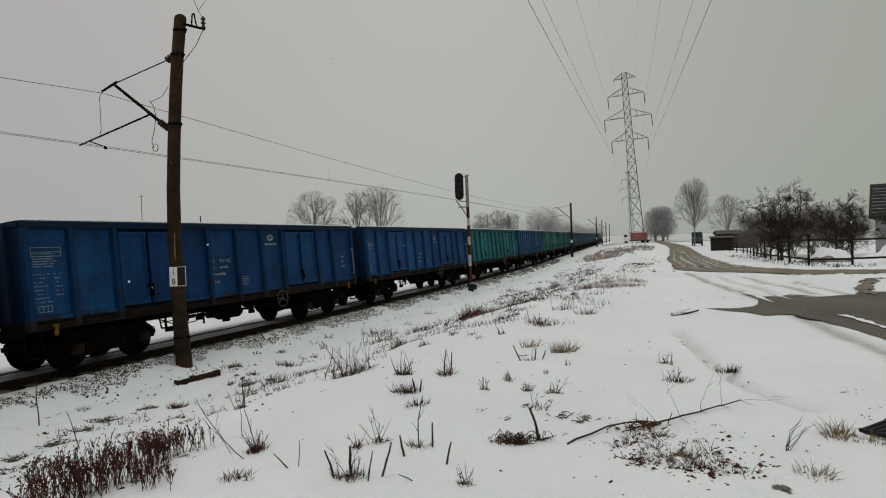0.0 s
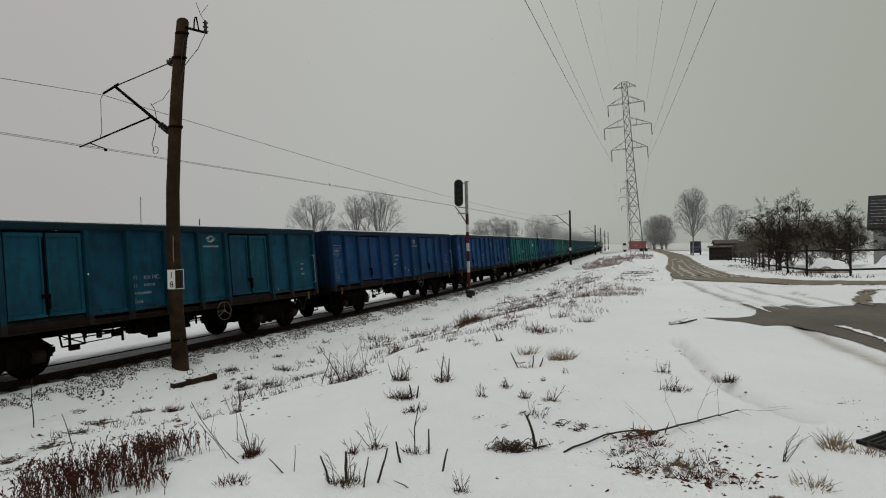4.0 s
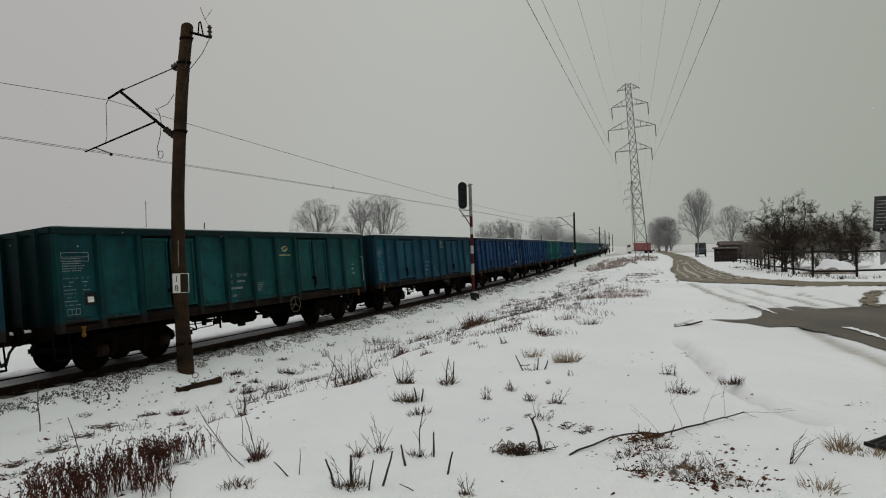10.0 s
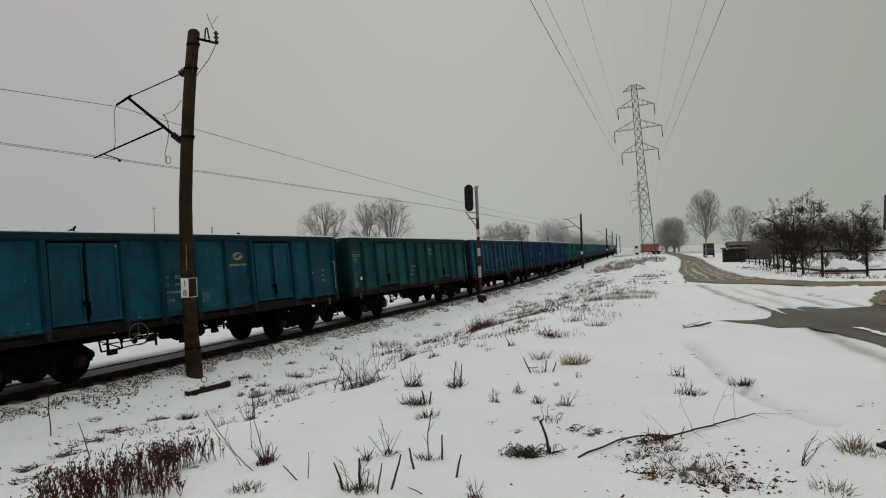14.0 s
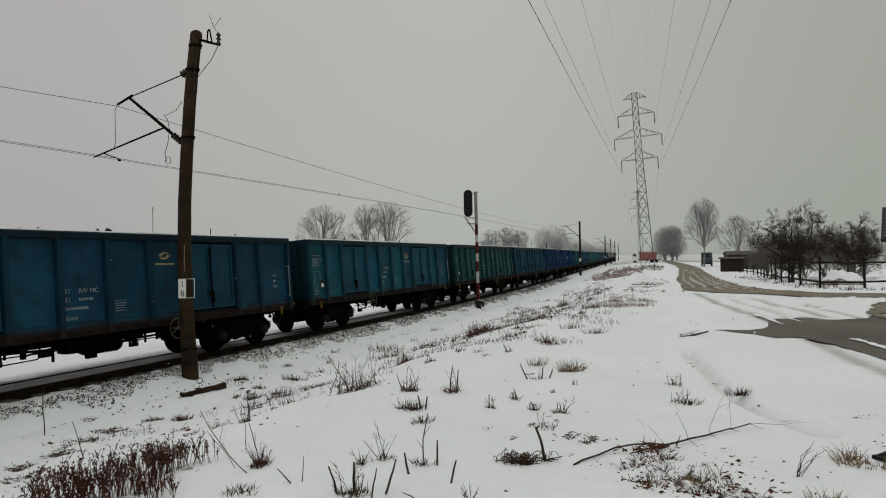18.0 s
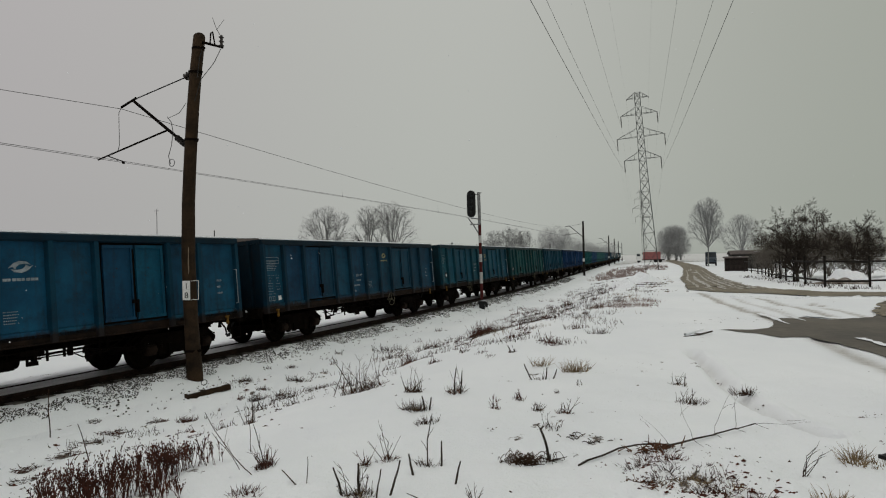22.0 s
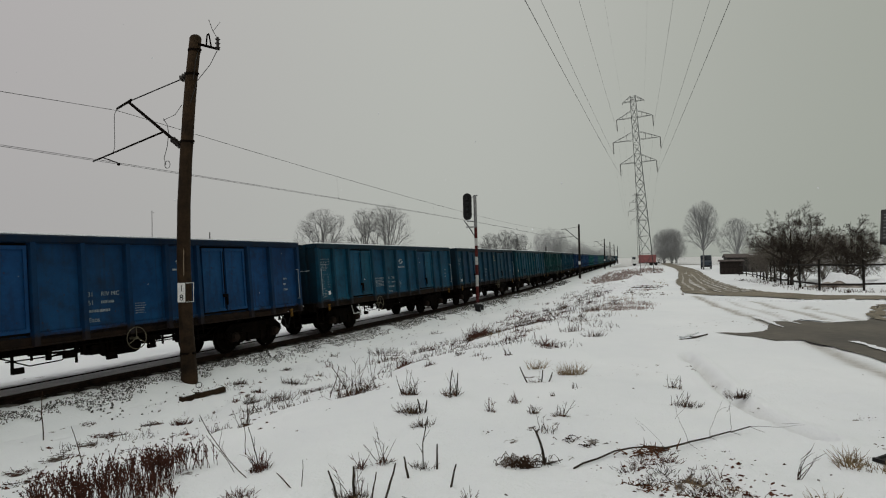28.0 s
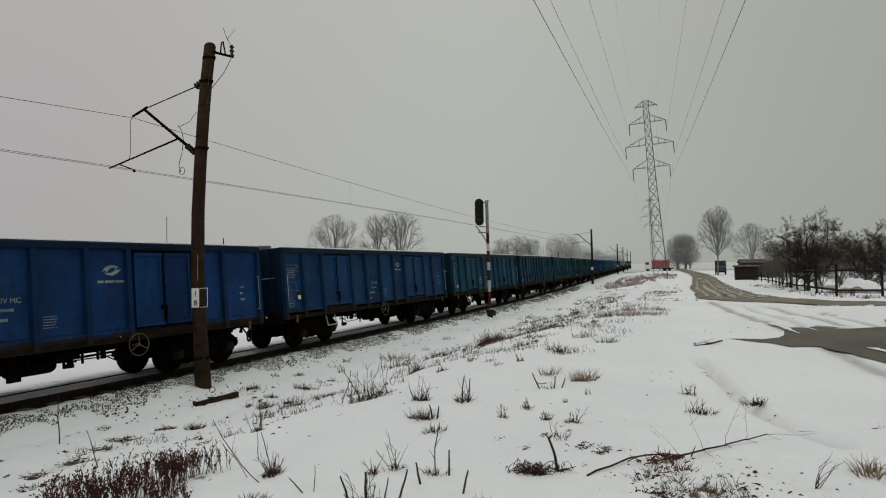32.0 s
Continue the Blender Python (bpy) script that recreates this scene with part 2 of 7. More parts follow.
def tube(bm, a, b, r0, r1=None, n=6, caps=True):
    """A tapered round bar from a to b."""
    a, b = Vector(a), Vector(b)
    r1 = r0 if r1 is None else r1
    z = (b - a).normalized()
    x = z.orthogonal().normalized()
    y = z.cross(x)
    rings = []
    for p, r in ((a, r0), (b, r1)):
        rings.append([bm.verts.new(p + r * (math.cos(2 * math.pi * k / n) * x + math.sin(2 * math.pi * k / n) * y)) for k in range(n)])
    for k in range(n):
        bm.faces.new((rings[0][k], rings[0][(k + 1) % n], rings[1][(k + 1) % n], rings[1][k]))
    if caps and n > 2:
        bm.faces.new(rings[0][::-1])
        bm.faces.new(rings[1])


def pipe(bm, pts, r, n=6):
    for a, b in zip(pts, pts[1:]):
        tube(bm, a, b, r, r, n)


def ring(bm, c, axis, radius, r, n=18, m=5):
    axis = Vector(axis).normalized()
    x = axis.orthogonal().normalized()
    y = axis.cross(x)
    pts = [Vector(c) + radius * (math.cos(2 * math.pi * k / n) * x + math.sin(2 * math.pi * k / n) * y) for k in range(n + 1)]
    pipe(bm, pts, r, m)


def lathe(bm, c, axis, profile, n=16):
    """A turned body: profile of (along, radius)."""
    axis = Vector(axis).normalized()
    x = axis.orthogonal().normalized()
    y = axis.cross(x)
    prev = None
    for h, r in profile:
        cur = [bm.verts.new(Vector(c) + axis * h + r * (math.cos(2 * math.pi * k / n) * x + math.sin(2 * math.pi * k / n) * y)) for k in range(n)]
        if prev:
            for k in range(n):
                bm.faces.new((prev[k], prev[(k + 1) % n], cur[(k + 1) % n], cur[k]))
        else:
            bm.faces.new(cur[::-1])
        prev = cur
    bm.faces.new(prev)


def extrude_poly(bm, pts, y0, y1):
    """A plate cut to the outline pts (x, z), from y0 to y1."""
    a = [bm.verts.new((x, y0, z)) for x, z in pts]
    b = [bm.verts.new((x, y1, z)) for x, z in pts]
    bm.faces.new(a)
    bm.faces.new(b[::-1])
    for k in range(len(pts)):
        j = (k + 1) % len(pts)
        bm.faces.new((a[j], a[k], b[k], b[j]))


def chamfer(bm, w):
    bmesh.ops.bevel(bm, geom=bm.edges[:], offset=w, segments=1, affect="EDGES", clamp_overlap=True)


def part(name, bm, mat, parent, label="", m=None, smooth=False):
    me = bpy.data.meshes.new(name)
    bmesh.ops.recalc_face_normals(bm, faces=bm.faces[:])
    bm.to_mesh(me)
    bm.free()
    me.materials.append(mat)
    if smooth:
        me.shade_smooth()
    ob = new(name, me)
    ob.parent = parent
    if m is not None:
        ob.matrix_basis = m
    if label:
        tagged(ob, label)
    return ob


def again(ob, parent, m):
    """The same mesh once more, as an object of its own."""
    o = new(ob.name.split(".")[0], ob.data)
    o.parent, o.matrix_basis, o.color = parent, m, ob.color
    if "label" in ob:
        o["label"] = ob["label"]
    return o


def thing(name, label, category, m=None, group="", kind=""):
    ob = new(name)
    ob.empty_display_size = 0.2
    if m is not None:
        ob.matrix_basis = m
    return tagged(ob, label, category, group, kind)


def sheet(name, verts, faces, mat, label, category, kind="structure", smooth=True):
    me = bpy.data.meshes.new(name)
    me.from_pydata(verts, [], faces)
    me.materials.append(mat)
    if smooth:
        me.shade_smooth()
    return tagged(new(name, me), label, category, kind=kind)


def lettering(text, size, mat, parent, m, name="lettering"):
    cu = bpy.data.curves.new(name, "FONT")
    cu.body, cu.size, cu.extrude = text, size, 0.002
    tmp = bpy.data.objects.new(name, cu)
    scene.collection.objects.link(tmp)
    me = bpy.data.meshes.new_from_object(tmp.evaluated_get(bpy.context.evaluated_depsgraph_get()))
    bpy.data.objects.remove(tmp)
    me.materials.clear()
    me.materials.append(mat)
    o = new(name, me)
    o.parent, o.matrix_basis = parent, m
    return o


# ---- the plan: the railway curves away gently; s runs along it, side is metres towards the road ----
HEADING = radians(24.68)
ALONG, LEFT = Vector((math.sin(HEADING), math.cos(HEADING))), Vector((-math.cos(HEADING), math.sin(HEADING)))


def offset(s):
    q = min(max(s, -25.0), 65.0)
    return 14.69 + 0.001 * q * q + 0.002 * q * (s - q)


def slope(s):
    return 0.002 * min(max(s, -25.0), 65.0)


def on_track(s, side=0.0, z=0.0):
    a = math.atan(slope(s))
    p = ALONG * s + LEFT * offset(s) - (LEFT * math.cos(a) - ALONG * math.sin(a)) * side
    return Vector((p.x, p.y, z))


def cant(s):
    """Degrees by which the curved track leans inwards, away from the lane."""
    return 4.2 * (1 - smooth_step(55, 110, s))


def lowered(s, side):
    """How far the leaning track lies below level at a place across it; the outer rail stays level."""
    return min(0.0, side - 0.753) * math.tan(radians(cant(s)))


def wagon_pose(s):
    """A wagon's origin and turn: the chord through its two bogies, which follow the leaning track."""
    a, c = on_track(s + 1.93), on_track(s + 10.63)
    u = (c - a).normalized()
    lean = cant(s + 6.28)
    p = a - 1.93 * u + 0.14 * Vector((u.y, -u.x, 0))
    return pose(p.x, p.y, -0.753 * math.sin(radians(lean)), -lean, 0, math.degrees(math.atan2(u.y, u.x)))


def track_pose(s, z=0.0):
    p = on_track(s)
    return pose(p.x, p.y, z - 0.753 * math.sin(radians(cant(s))), -cant(s), 0, 90 - math.degrees(HEADING) + math.degrees(math.atan(slope(s))))


def smooth_step(a, b, x):
    u = min(max((x - a) / (b - a), 0.0), 1.0)
    return u * u * (3 - 2 * u)


def plan(x, y):
    s = x * ALONG.x + y * ALONG.y
    return s, offset(s) - (x * LEFT.x + y * LEFT.y)


def base_z(x, y):
    s, side = plan(x, y)
    if side >= 0:
        top = 1.0 - 0.85 * smooth_step(18, 85, s)
        return -0.22 - 0.2 * smooth_step(1.6, 2.6, side) + (top + 0.42) * smooth_step(4.5, 11.5, side)
    return -0.22 - 0.2 * smooth_step(1.6, 2.6, -side) + 0.3 * smooth_step(5, 20, -side)


def ground_z(x, y):
    s, side = plan(x, y)
    k = smooth_step(2.2, 4.0, abs(side))
    d = math.hypot(x, y)
    k *= 1 - 0.93 * smooth_step(1.25, 0.9, math.hypot((x - 15) / 9.5, (y - 11.3) / 4.6))
    n1 = noise.noise(Vector((x * 0.45, y * 0.45, 0))) * 0.08
    n2 = noise.noise(Vector((x * 1.7, y * 1.7, 3))) * 0.04
    n3 = noise.noise(Vector((x * 5.0, y * 5.0, 7))) * 0.018 if d < 30 else 0
    # the rough hump under the fallen branch
    h = math.hypot((x - 1.85) / 0.75, (y - 4.4) / 0.6)
    if h < 1.6:
        n3 += smooth_step(1.6, 0.3, h) * (0.05 + 0.06 * noise.noise(Vector((x * 6, y * 6, 2))) + 0.03 * noise.noise(Vector((x * 15, y * 15, 5))))
    return base_z(x, y) + k * (n1 + n2 + n3)


# ---- ground ----
def near_line(x, y, pts):
    best = 1e9
    for (ax, ay), (bx, by) in zip(pts, pts[1:]):
        vx, vy = bx - ax, by - ay
        u = min(max(((x - ax) * vx + (y - ay) * vy) / (vx * vx + vy * vy), 0), 1)
        best = min(best, math.hypot(x - ax - u * vx, y - ay - u * vy))
    return best


FOOTPATH = [(3.38, 5.5), (3.36, 6.2), (3.42, 7.1), (3.52, 7.84), (3.66, 8.3), (3.8, 9.0), (4.1, 10.5)]
TYRE_LINES = [   # width, strength of the dirt, line
    (0.16, 0.5, [(10.85, 26.69), (9.54, 21.77), (8.81, 18.9), (8.37, 16.6), (8.0, 14.9)]),
    (0.12, 0.28, [(10.56, 22.64), (9.51, 18.51), (8.66, 15.2)]),
    (0.13, 0.52, [(11.52, 22.97), (10.51, 19.05), (9.83, 16.18), (9.52, 14.8)]),
    (0.12, 0.45, [(11.09, 18.05), (10.79, 16.54), (10.35, 15.0)]),
    (0.12, 0.5, [(11.54, 19.48), (11.51, 18.82)]),
    (0.2, 0.36, [(7.05, 11.8), (6.75, 10.7), (6.49, 9.84), (6.18, 8.63), (5.9, 7.6)]),
]
BARE_SPOTS = [(1.8, 4.4, 0.75), (1.5, 4.95, 0.3), (0.5, 5.0, 0.28), (-3.4, 5.1, 0.5), (-2.8, 5.0, 0.4), (1.0, 5.65, 0.2), (2.2, 4.0, 0.5),
              (3.2, 4.75, 0.3), (-2.2, 4.4, 0.3), (-0.7, 4.3, 0.22), (11.2, 37.6, 1.6), (12.4, 38.8, 1.5), (7.0, 24.7, 1.0), (6.4, 20.9, 0.9),
              (4.5, 17.5, 0.8), (-5.6, 11.9, 0.35), (2.6, 6.8, 0.3), (-6.7, 14.5, 0.9)]


# trodden prints: x, y, radius
PRINTS = [(-6.67, 9.72, 0.16), (-6.5, 9.8, 0.13), (-6.6, 10.43, 0.14), (-6.62, 10.9, 0.12), (-6.39, 11.03, 0.15), (-6.42, 10.85, 0.1), (-6.82, 9.1, 0.15), (-6.7, 8.9, 0.12), (-6.32, 8.39, 0.14), (-6.2, 8.6, 0.1),
          (-6.18, 11.72, 0.1), (-6.08, 11.93, 0.1), (4.25, 6.34, 0.12), (4.36, 6.36, 0.08), (4.14, 5.69, 0.07), (3.78, 5.28, 0.07), (3.95, 5.45, 0.05), (1.5, 5.5, 0.06), (2.35, 5.2, 0.05), (0.3, 5.9, 0.05), (-5.1, 7.6, 0.1),
          (-5.7, 8.1, 0.12), (-5.4, 9.6, 0.1), (-4.9, 10.4, 0.12), (-7.4, 11.8, 0.1), (-4.2, 9.3, 0.08)]


def build_ground():
    angles = [-180 + 4 * k for k in range(32)] + [-52 + 0.26 * k for k in range(401)] + [52.5 + 4 * k for k in range(32)]
    radii = [0.0, 0.6]
    while radii[-1] < 2200:
        radii.append(radii[-1] * (1.011 if radii[-1] < 18 else 1.02) + 0.004)
    verts, bare, dirt_haze_map = [], [], []
    na = len(angles)
    for r in radii:
        for a in angles:
            x, y = r * math.sin(radians(a)), r * math.cos(radians(a))
            s, side = plan(x, y)
            z, b, worn = ground_z(x, y), 0.0, 0.0
            if r < 45 and abs(a) < 56:
                for wide, dirt, line in TYRE_LINES:
                    q = near_line(x, y, line)
                    if q < 0.8:
                        z -= 0.03 * math.exp(-(q / wide) ** 2)
                        worn = max(worn, 2.1 * dirt * math.exp(-(q / (0.8 * wide)) ** 2))
                        b = max(b, 0.62 * dirt * math.exp(-(q / wide) ** 2))
                if 5 < r < 16:
                    q = near_line(x, y, FOOTPATH)
                    if q < 0.5:
                        # the groove's shadow is put into the slush and soil tones
                        hole = noise.noise(Vector((x * 3.5, y * 3.5, 1)))
                        z -= 0.16 * math.exp(-(q / 0.085) ** 2) * (0.55 + 0.9 * abs(hole)) - 0.035 * math.exp(-((q - 0.2) / 0.07) ** 2)
                        worn = max(worn, (0.3 + 0.3 * hole) * math.exp(-(q / 0.08) ** 2))
                        b = max(b, (0.36 + 0.25 * hole) * math.exp(-(q / 0.07) ** 2))
                for px, py, pr in PRINTS:
                    q = math.hypot(x - px, y - py) / pr
                    if q < 2:
                        z -= 0.06 * math.exp(-q * q)
                        b = max(b, (0.64 + 0.15 * noise.noise(Vector((x * 9, y * 9, 4)))) * math.exp(-(q * 1.2) ** 4))
                for bx, by, br in BARE_SPOTS:
                    q = math.hypot(x - bx, y - by) / br
                    if q < 1.6:
                        b = max(b, 0.43 * (1 - q / 1.6))
                # dents and hoof-like pits towards the track
                if 3.0 < side < 8.5 and s < 14:
                    pit = noise.noise(Vector((x * 3.1, y * 3.1, 11))) + 0.25 * noise.noise(Vector((x * 9, y * 9, 12)))
                    if pit > 0.28:
                        z -= 0.35 * (pit - 0.28)
                        b = max(b, 0.50 * smooth_step(0.30, 0.45, pit))
            if 1.9 < side < 5.2 and s < 120:
                b = max(b, 0.33 * smooth_step(5.2, 2.6, side) + 0.06 * noise.noise(Vector((x, y, 5))))
            if side > 4 and s < 100:
                b = max(b, 0.25 + 0.16 * noise.noise(Vector((x * 0.5, y * 0.5, 9))))
            # haze over the distant snow is put in as slush colour
            if r > 130:
                worn = max(worn, 0.5 * smooth_step(130, 240, r))
            if r > 150:
                z = base_z(x, y) - 0.0006 * (r - 150)
            verts.append((x, y, z))
            bare.append(b)
            dirt_haze_map.append(min(worn, 1.0))
    faces = []
    for i in range(len(radii) - 1):
        for k in range(na):
            j = (k + 1) % na
            faces.append((i * na + k, (i + 1) * na + k, (i + 1) * na + j, i * na + j) if i else (0, na + k, na + j))
    g = sheet("ground", verts, faces, SNOW, "snow-covered open ground with thin spots and ruts", "ground")
    at = g.data.attributes.new("bare", "FLOAT", "POINT")
    at.data.foreach_set("value", bare)
    at = g.data.attributes.new("dirt", "FLOAT", "POINT")
    at.data.foreach_set("value", dirt_haze_map)
    return g


build_ground()


def ragged(name, pts, mat, label, category, lift=0.02, rough=0.25, seed=0, kind="structure"):
    """A flat patch with an uneven edge that follows the ground; pts: its outline in plan."""
    dense = []
    for (ax, ay), (bx, by) in zip(pts, pts[1:] + pts[:1]):
        n = max(2, int(math.hypot(bx - ax, by - ay) / 0.12)) if math.hypot(ax, ay) < 40 else 12
        n = min(n, 60)
        for k in range(n):
            u = k / n
            x, y = ax + (bx - ax) * u, ay + (by - ay) * u
            dense.append((x, y))
    out = []
    for k, (x, y) in enumerate(dense):
        ax, ay = dense[k - 1]
        bx, by = dense[(k + 1) % len(dense)]
        nx, ny = by - ay, ax - bx
        q = math.hypot(nx, ny) or 1
        w = rough * (noise.noise(Vector((x * 1.1, y * 1.1, seed))) + 0.6 * noise.noise(Vector((x * 4.5, y * 4.5, seed))))
        out.append((x + nx / q * w, y + ny / q * w))
    bm = bmesh.new()
    bm.faces.new([bm.verts.new((x, y, 0)) for x, y in out])
    bmesh.ops.triangulate(bm, faces=bm.faces[:])
    for _ in range(3):
        long = [e for e in bm.edges if e.calc_length() > 0.6 + 0.012 * (e.verts[0].co.length)]
        if not long:
            break
        bmesh.ops.subdivide_edges(bm, edges=long, cuts=2)
        bmesh.ops.triangulate(bm, faces=bm.faces[:])
    for v in bm.verts:
        v.co.z = ground_z(v.co.x, v.co.y) + lift
    ob = part(name, bm, mat, None, smooth=True)
    return tagged(ob, label, category, kind=kind)


def band(name, line, width, mat, label, category, lift=0.02, rough=0.15, seed=0, step=0.25, cross=8):
    """A strip along a line in plan, with uneven edges."""
    pts = []
    for (ax, ay), (bx, by) in zip(line, line[1:]):
        n = max(1, int(math.hypot(bx - ax, by - ay) / step))
        pts += [(ax + (bx - ax) * k / n, ay + (by - ay) * k / n) for k in range(n)]
    pts.append(line[-1])
    for _ in range(6):
        pts = [pts[0]] + [((a[0] + 2 * b[0] + c[0]) / 4, (a[1] + 2 * b[1] + c[1]) / 4) for a, b, c in zip(pts, pts[1:], pts[2:])] + [pts[-1]]
    verts, faces = [], []
    for k, (x, y) in enumerate(pts):
        ax, ay = pts[max(k - 1, 0)]
        bx, by = pts[min(k + 1, len(pts) - 1)]
        q = math.hypot(bx - ax, by - ay) or 1
        nx, ny = (by - ay) / q, (ax - bx) / q
        w = width(k / (len(pts) - 1)) if callable(width) else width
        e0 = -w / 2 - rough * (noise.noise(Vector((x * 1.3, y * 1.3, seed))) + 0.5 * noise.noise(Vector((x * 5, y * 5, seed))))
        e1 = w / 2 + rough * (noise.noise(Vector((x * 1.3, y * 1.3, seed + 9))) + 0.5 * noise.noise(Vector((x * 5, y * 5, seed + 4))))
        for c in range(cross + 1):
            u = e0 + (e1 - e0) * c / cross
            px, py = x + nx * u, y + ny * u
            verts.append((px, py, ground_z(px, py) + lift))
    for k in range(len(pts) - 1):
        for c in range(cross):
            i = k * (cross + 1) + c
            faces.append((i, i + 1, i + cross + 2, i + cross + 1))
    return sheet(name, verts, faces, mat, label, category)


# the muddy lane that comes in from the side and turns away along the railway
band("road", [(40, 20.6), (28, 21.6), (20, 22.5), (16.5, 23.6), (14.2, 25.6), (13.2, 28.6), (14.2, 32.3), (19.1, 46.0), (22.6, 55.0), (26.9, 65.9), (34.9, 87.0), (38.6, 96.5), (47.0, 120.0), (66, 180), (80, 222)],
     lambda u: 1.9 + 1.4 * smooth_step(0.1, 0.2, u) + 1.7 * math.exp(-((u - 0.115) / 0.035) ** 2), MUD, "brown slushy lane with wheel-worn mud", "road", 0.03, 0.22, 2, 0.3, 14)
band("cross_road", [(20, 205), (48, 190), (66, 181), (95, 168), (160, 140)], 6.0, MUD, "level road crossing beyond the pylon", "road", 0.05, 0.4, 5, 2.0, 6)
ragged("wet_patch", [(5.81, 13.29), (6.49, 13.13), (7.0, 13.45), (7.32, 13.88), (7.86, 14.82), (8.24, 15.44), (8.63, 15.14), (9.06, 15.64), (9.27, 14.8), (9.84, 15.03), (10.55, 15.17), (11.2, 15.9), (13.0, 15.2), (24, 14.5), (24, 6.4), (10, 7.2), (6.7, 8.9), (6.8, 9.36),
                    (6.92, 10.14), (7.06, 11.0), (6.96, 11.58), (7.05, 11.98), (6.44, 11.9), (6.29, 12.58), (6.12, 12.79)], WET, "wet dark tarmac patch free of snow", "tarmac", 0.012, 0.07, 3)
band("snow_strip", [(7.81, 11.6), (7.65, 10.86), (7.5, 10.32), (7.3, 9.4), (7.1, 8.6)], 0.16, CAP, "sliver of old snow left on the wet tarmac", "snow", 0.03, 0.14, 31, 0.08, 5)
LANE = [(13.5, 28.2), (14.3, 32.3), (19.1, 46.0), (22.6, 55.0), (26.9, 65.9), (34.9, 87.0)]
for k, (o, w) in enumerate(((-1.15, 0.16), (0.1, 0.2), (0.9, 0.14))):
    band("slush_ridge", [(x + o * 0.94, y - o * 0.34) for x, y in LANE], lambda u, w=w: w * (1.0 - 0.4 * u), RUT, "ridge of grey slush between the wheel tracks of the lane", "slush", 0.045, 0.08, 40 + k, 0.3, 4)
for k, (w, line) in enumerate(((0.17, [(8.33, 16.4), (8.14, 15.4), (7.78, 14.05)]), (0.13, [(8.72, 15.9), (8.66, 15.3), (8.5, 14.6)]), (0.3, [(9.24, 15.8), (9.36, 15.25), (9.66, 14.92)]))):
    band("snow_strip", line, lambda u, w=w: w * (1.0 - 0.75 * u), CAP, "sliver of old snow left on the wet tarmac", "snow", 0.03, 0.08, 70 + k, 0.1, 4)
for k, (o, w) in enumerate(((-0.55, 0.34), (0.5, 0.24), (1.35, 0.2))):
    band("snow_strip", [(x + o * 0.94, y - o * 0.34) for x, y in LANE[:5]], lambda u, w=w: w * (1.0 - 0.8 * abs(2 * u - 0.7)), SLUSH, "thin grey snow left between the wheel tracks of the lane", "snow", 0.06, 0.12, 80 + k, 0.25, 4)
for k, (w, line) in enumerate(((0.16, [(14.9, 20.4), (13.64, 19.16), (12.23, 17.46), (11.04, 15.7)]), (0.22, [(15.4, 20.2), (14.34, 19.67), (12.68, 17.73), (11.27, 15.88), (10.8, 15.0)]),
                             (0.3, [(16.5, 20.0), (14.2, 18.2), (12.6, 16.6), (11.8, 15.1)]), (0.35, [(17.5, 19.4), (15.4, 18.0), (13.7, 16.5), (12.8, 15.0)]), (0.35, [(17.0, 18.0), (15.2, 17.0), (14.2, 15.8), (13.8, 14.9)]))):
    band("churned_mud", line, w, MUD, "brown mud churned up by turning wheels", "mud", 0.03, 0.25, 90 + k, 0.1, 6)


# ---- railway ----
def sweep(name, s0, s1, step, profile, mat, parent, label=""):
    """A bar of constant section (side, z) along the track."""
    verts, faces = [], []
    n, m = int((s1 - s0) / step), len(profile)
    for k in range(n + 1):
        s = s0 + (s1 - s0) * k / n
        for side, z in profile:
            verts.append(tuple(on_track(s, side, z + lowered(s, side))))
    for k in range(n):
        for c in range(m):
            j = (c + 1) % m
            faces.append((k * m + c, k * m + j, (k + 1) * m + j, (k + 1) * m + c))
    me = bpy.data.meshes.new(name)
    me.from_pydata(verts, [], faces)
    me.materials.append(mat)
    ob = new(name, me)
    ob.parent = parent
    if label:
        tagged(ob, label)
    return ob


# brown ballast beside the rail, darkened to hold the rail's shadow
SHADOWSTONE = plain("wet_brown_ballast", (0.006, 0.005, 0.004), (0.03, 0.022, 0.017), 14, 0.9, 0, 0.9, 0.03)
track = thing("railway_track", "single snow-dusted railway track on a ballast bed", "railway track", kind="structure")
sweep("ballast_bed", -60, 330, 2, [(-0.68, -0.03), (0.68, -0.03), (0.71, -0.2), (1.3, -0.2), (1.8, -0.42), (1.8, -0.7), (-1.8, -0.7), (-1.8, -0.42), (-1.3, -0.2), (-0.71, -0.2)], BED, track, "grey wet ballast bed with thin slush")
for sgn in (-1, 1):
    c = 0.753 * sgn
    sweep("rail", -60, 330, 1.5, [(c - 0.035, 0), (c + 0.035, 0), (c + 0.035, -0.04), (c + 0.012, -0.05), (c + 0.012, -0.13), (c + 0.07, -0.15), (c - 0.07, -0.15),
                                  (c - 0.012, -0.13), (c - 0.012, -0.05), (c - 0.035, -0.04)], RAIL, track, "brown steel rail")
    sweep("rail_foot_ballast", -60, 330, 1.5, [(0.80 * sgn, -0.155), (1.22 * sgn, -0.17), (1.22 * sgn, -0.3), (0.80 * sgn, -0.3)], SHADOWSTONE, track, "dark ballast along the rail with the rail's shadow in its colour")
    sweep("rail_head", -60, 330, 1.5, [(c - 0.028, 0.0), (c + 0.028, 0.0), (c + 0.028, 0.003), (c - 0.028, 0.003)], HEAD, track, "worn bright running surface")


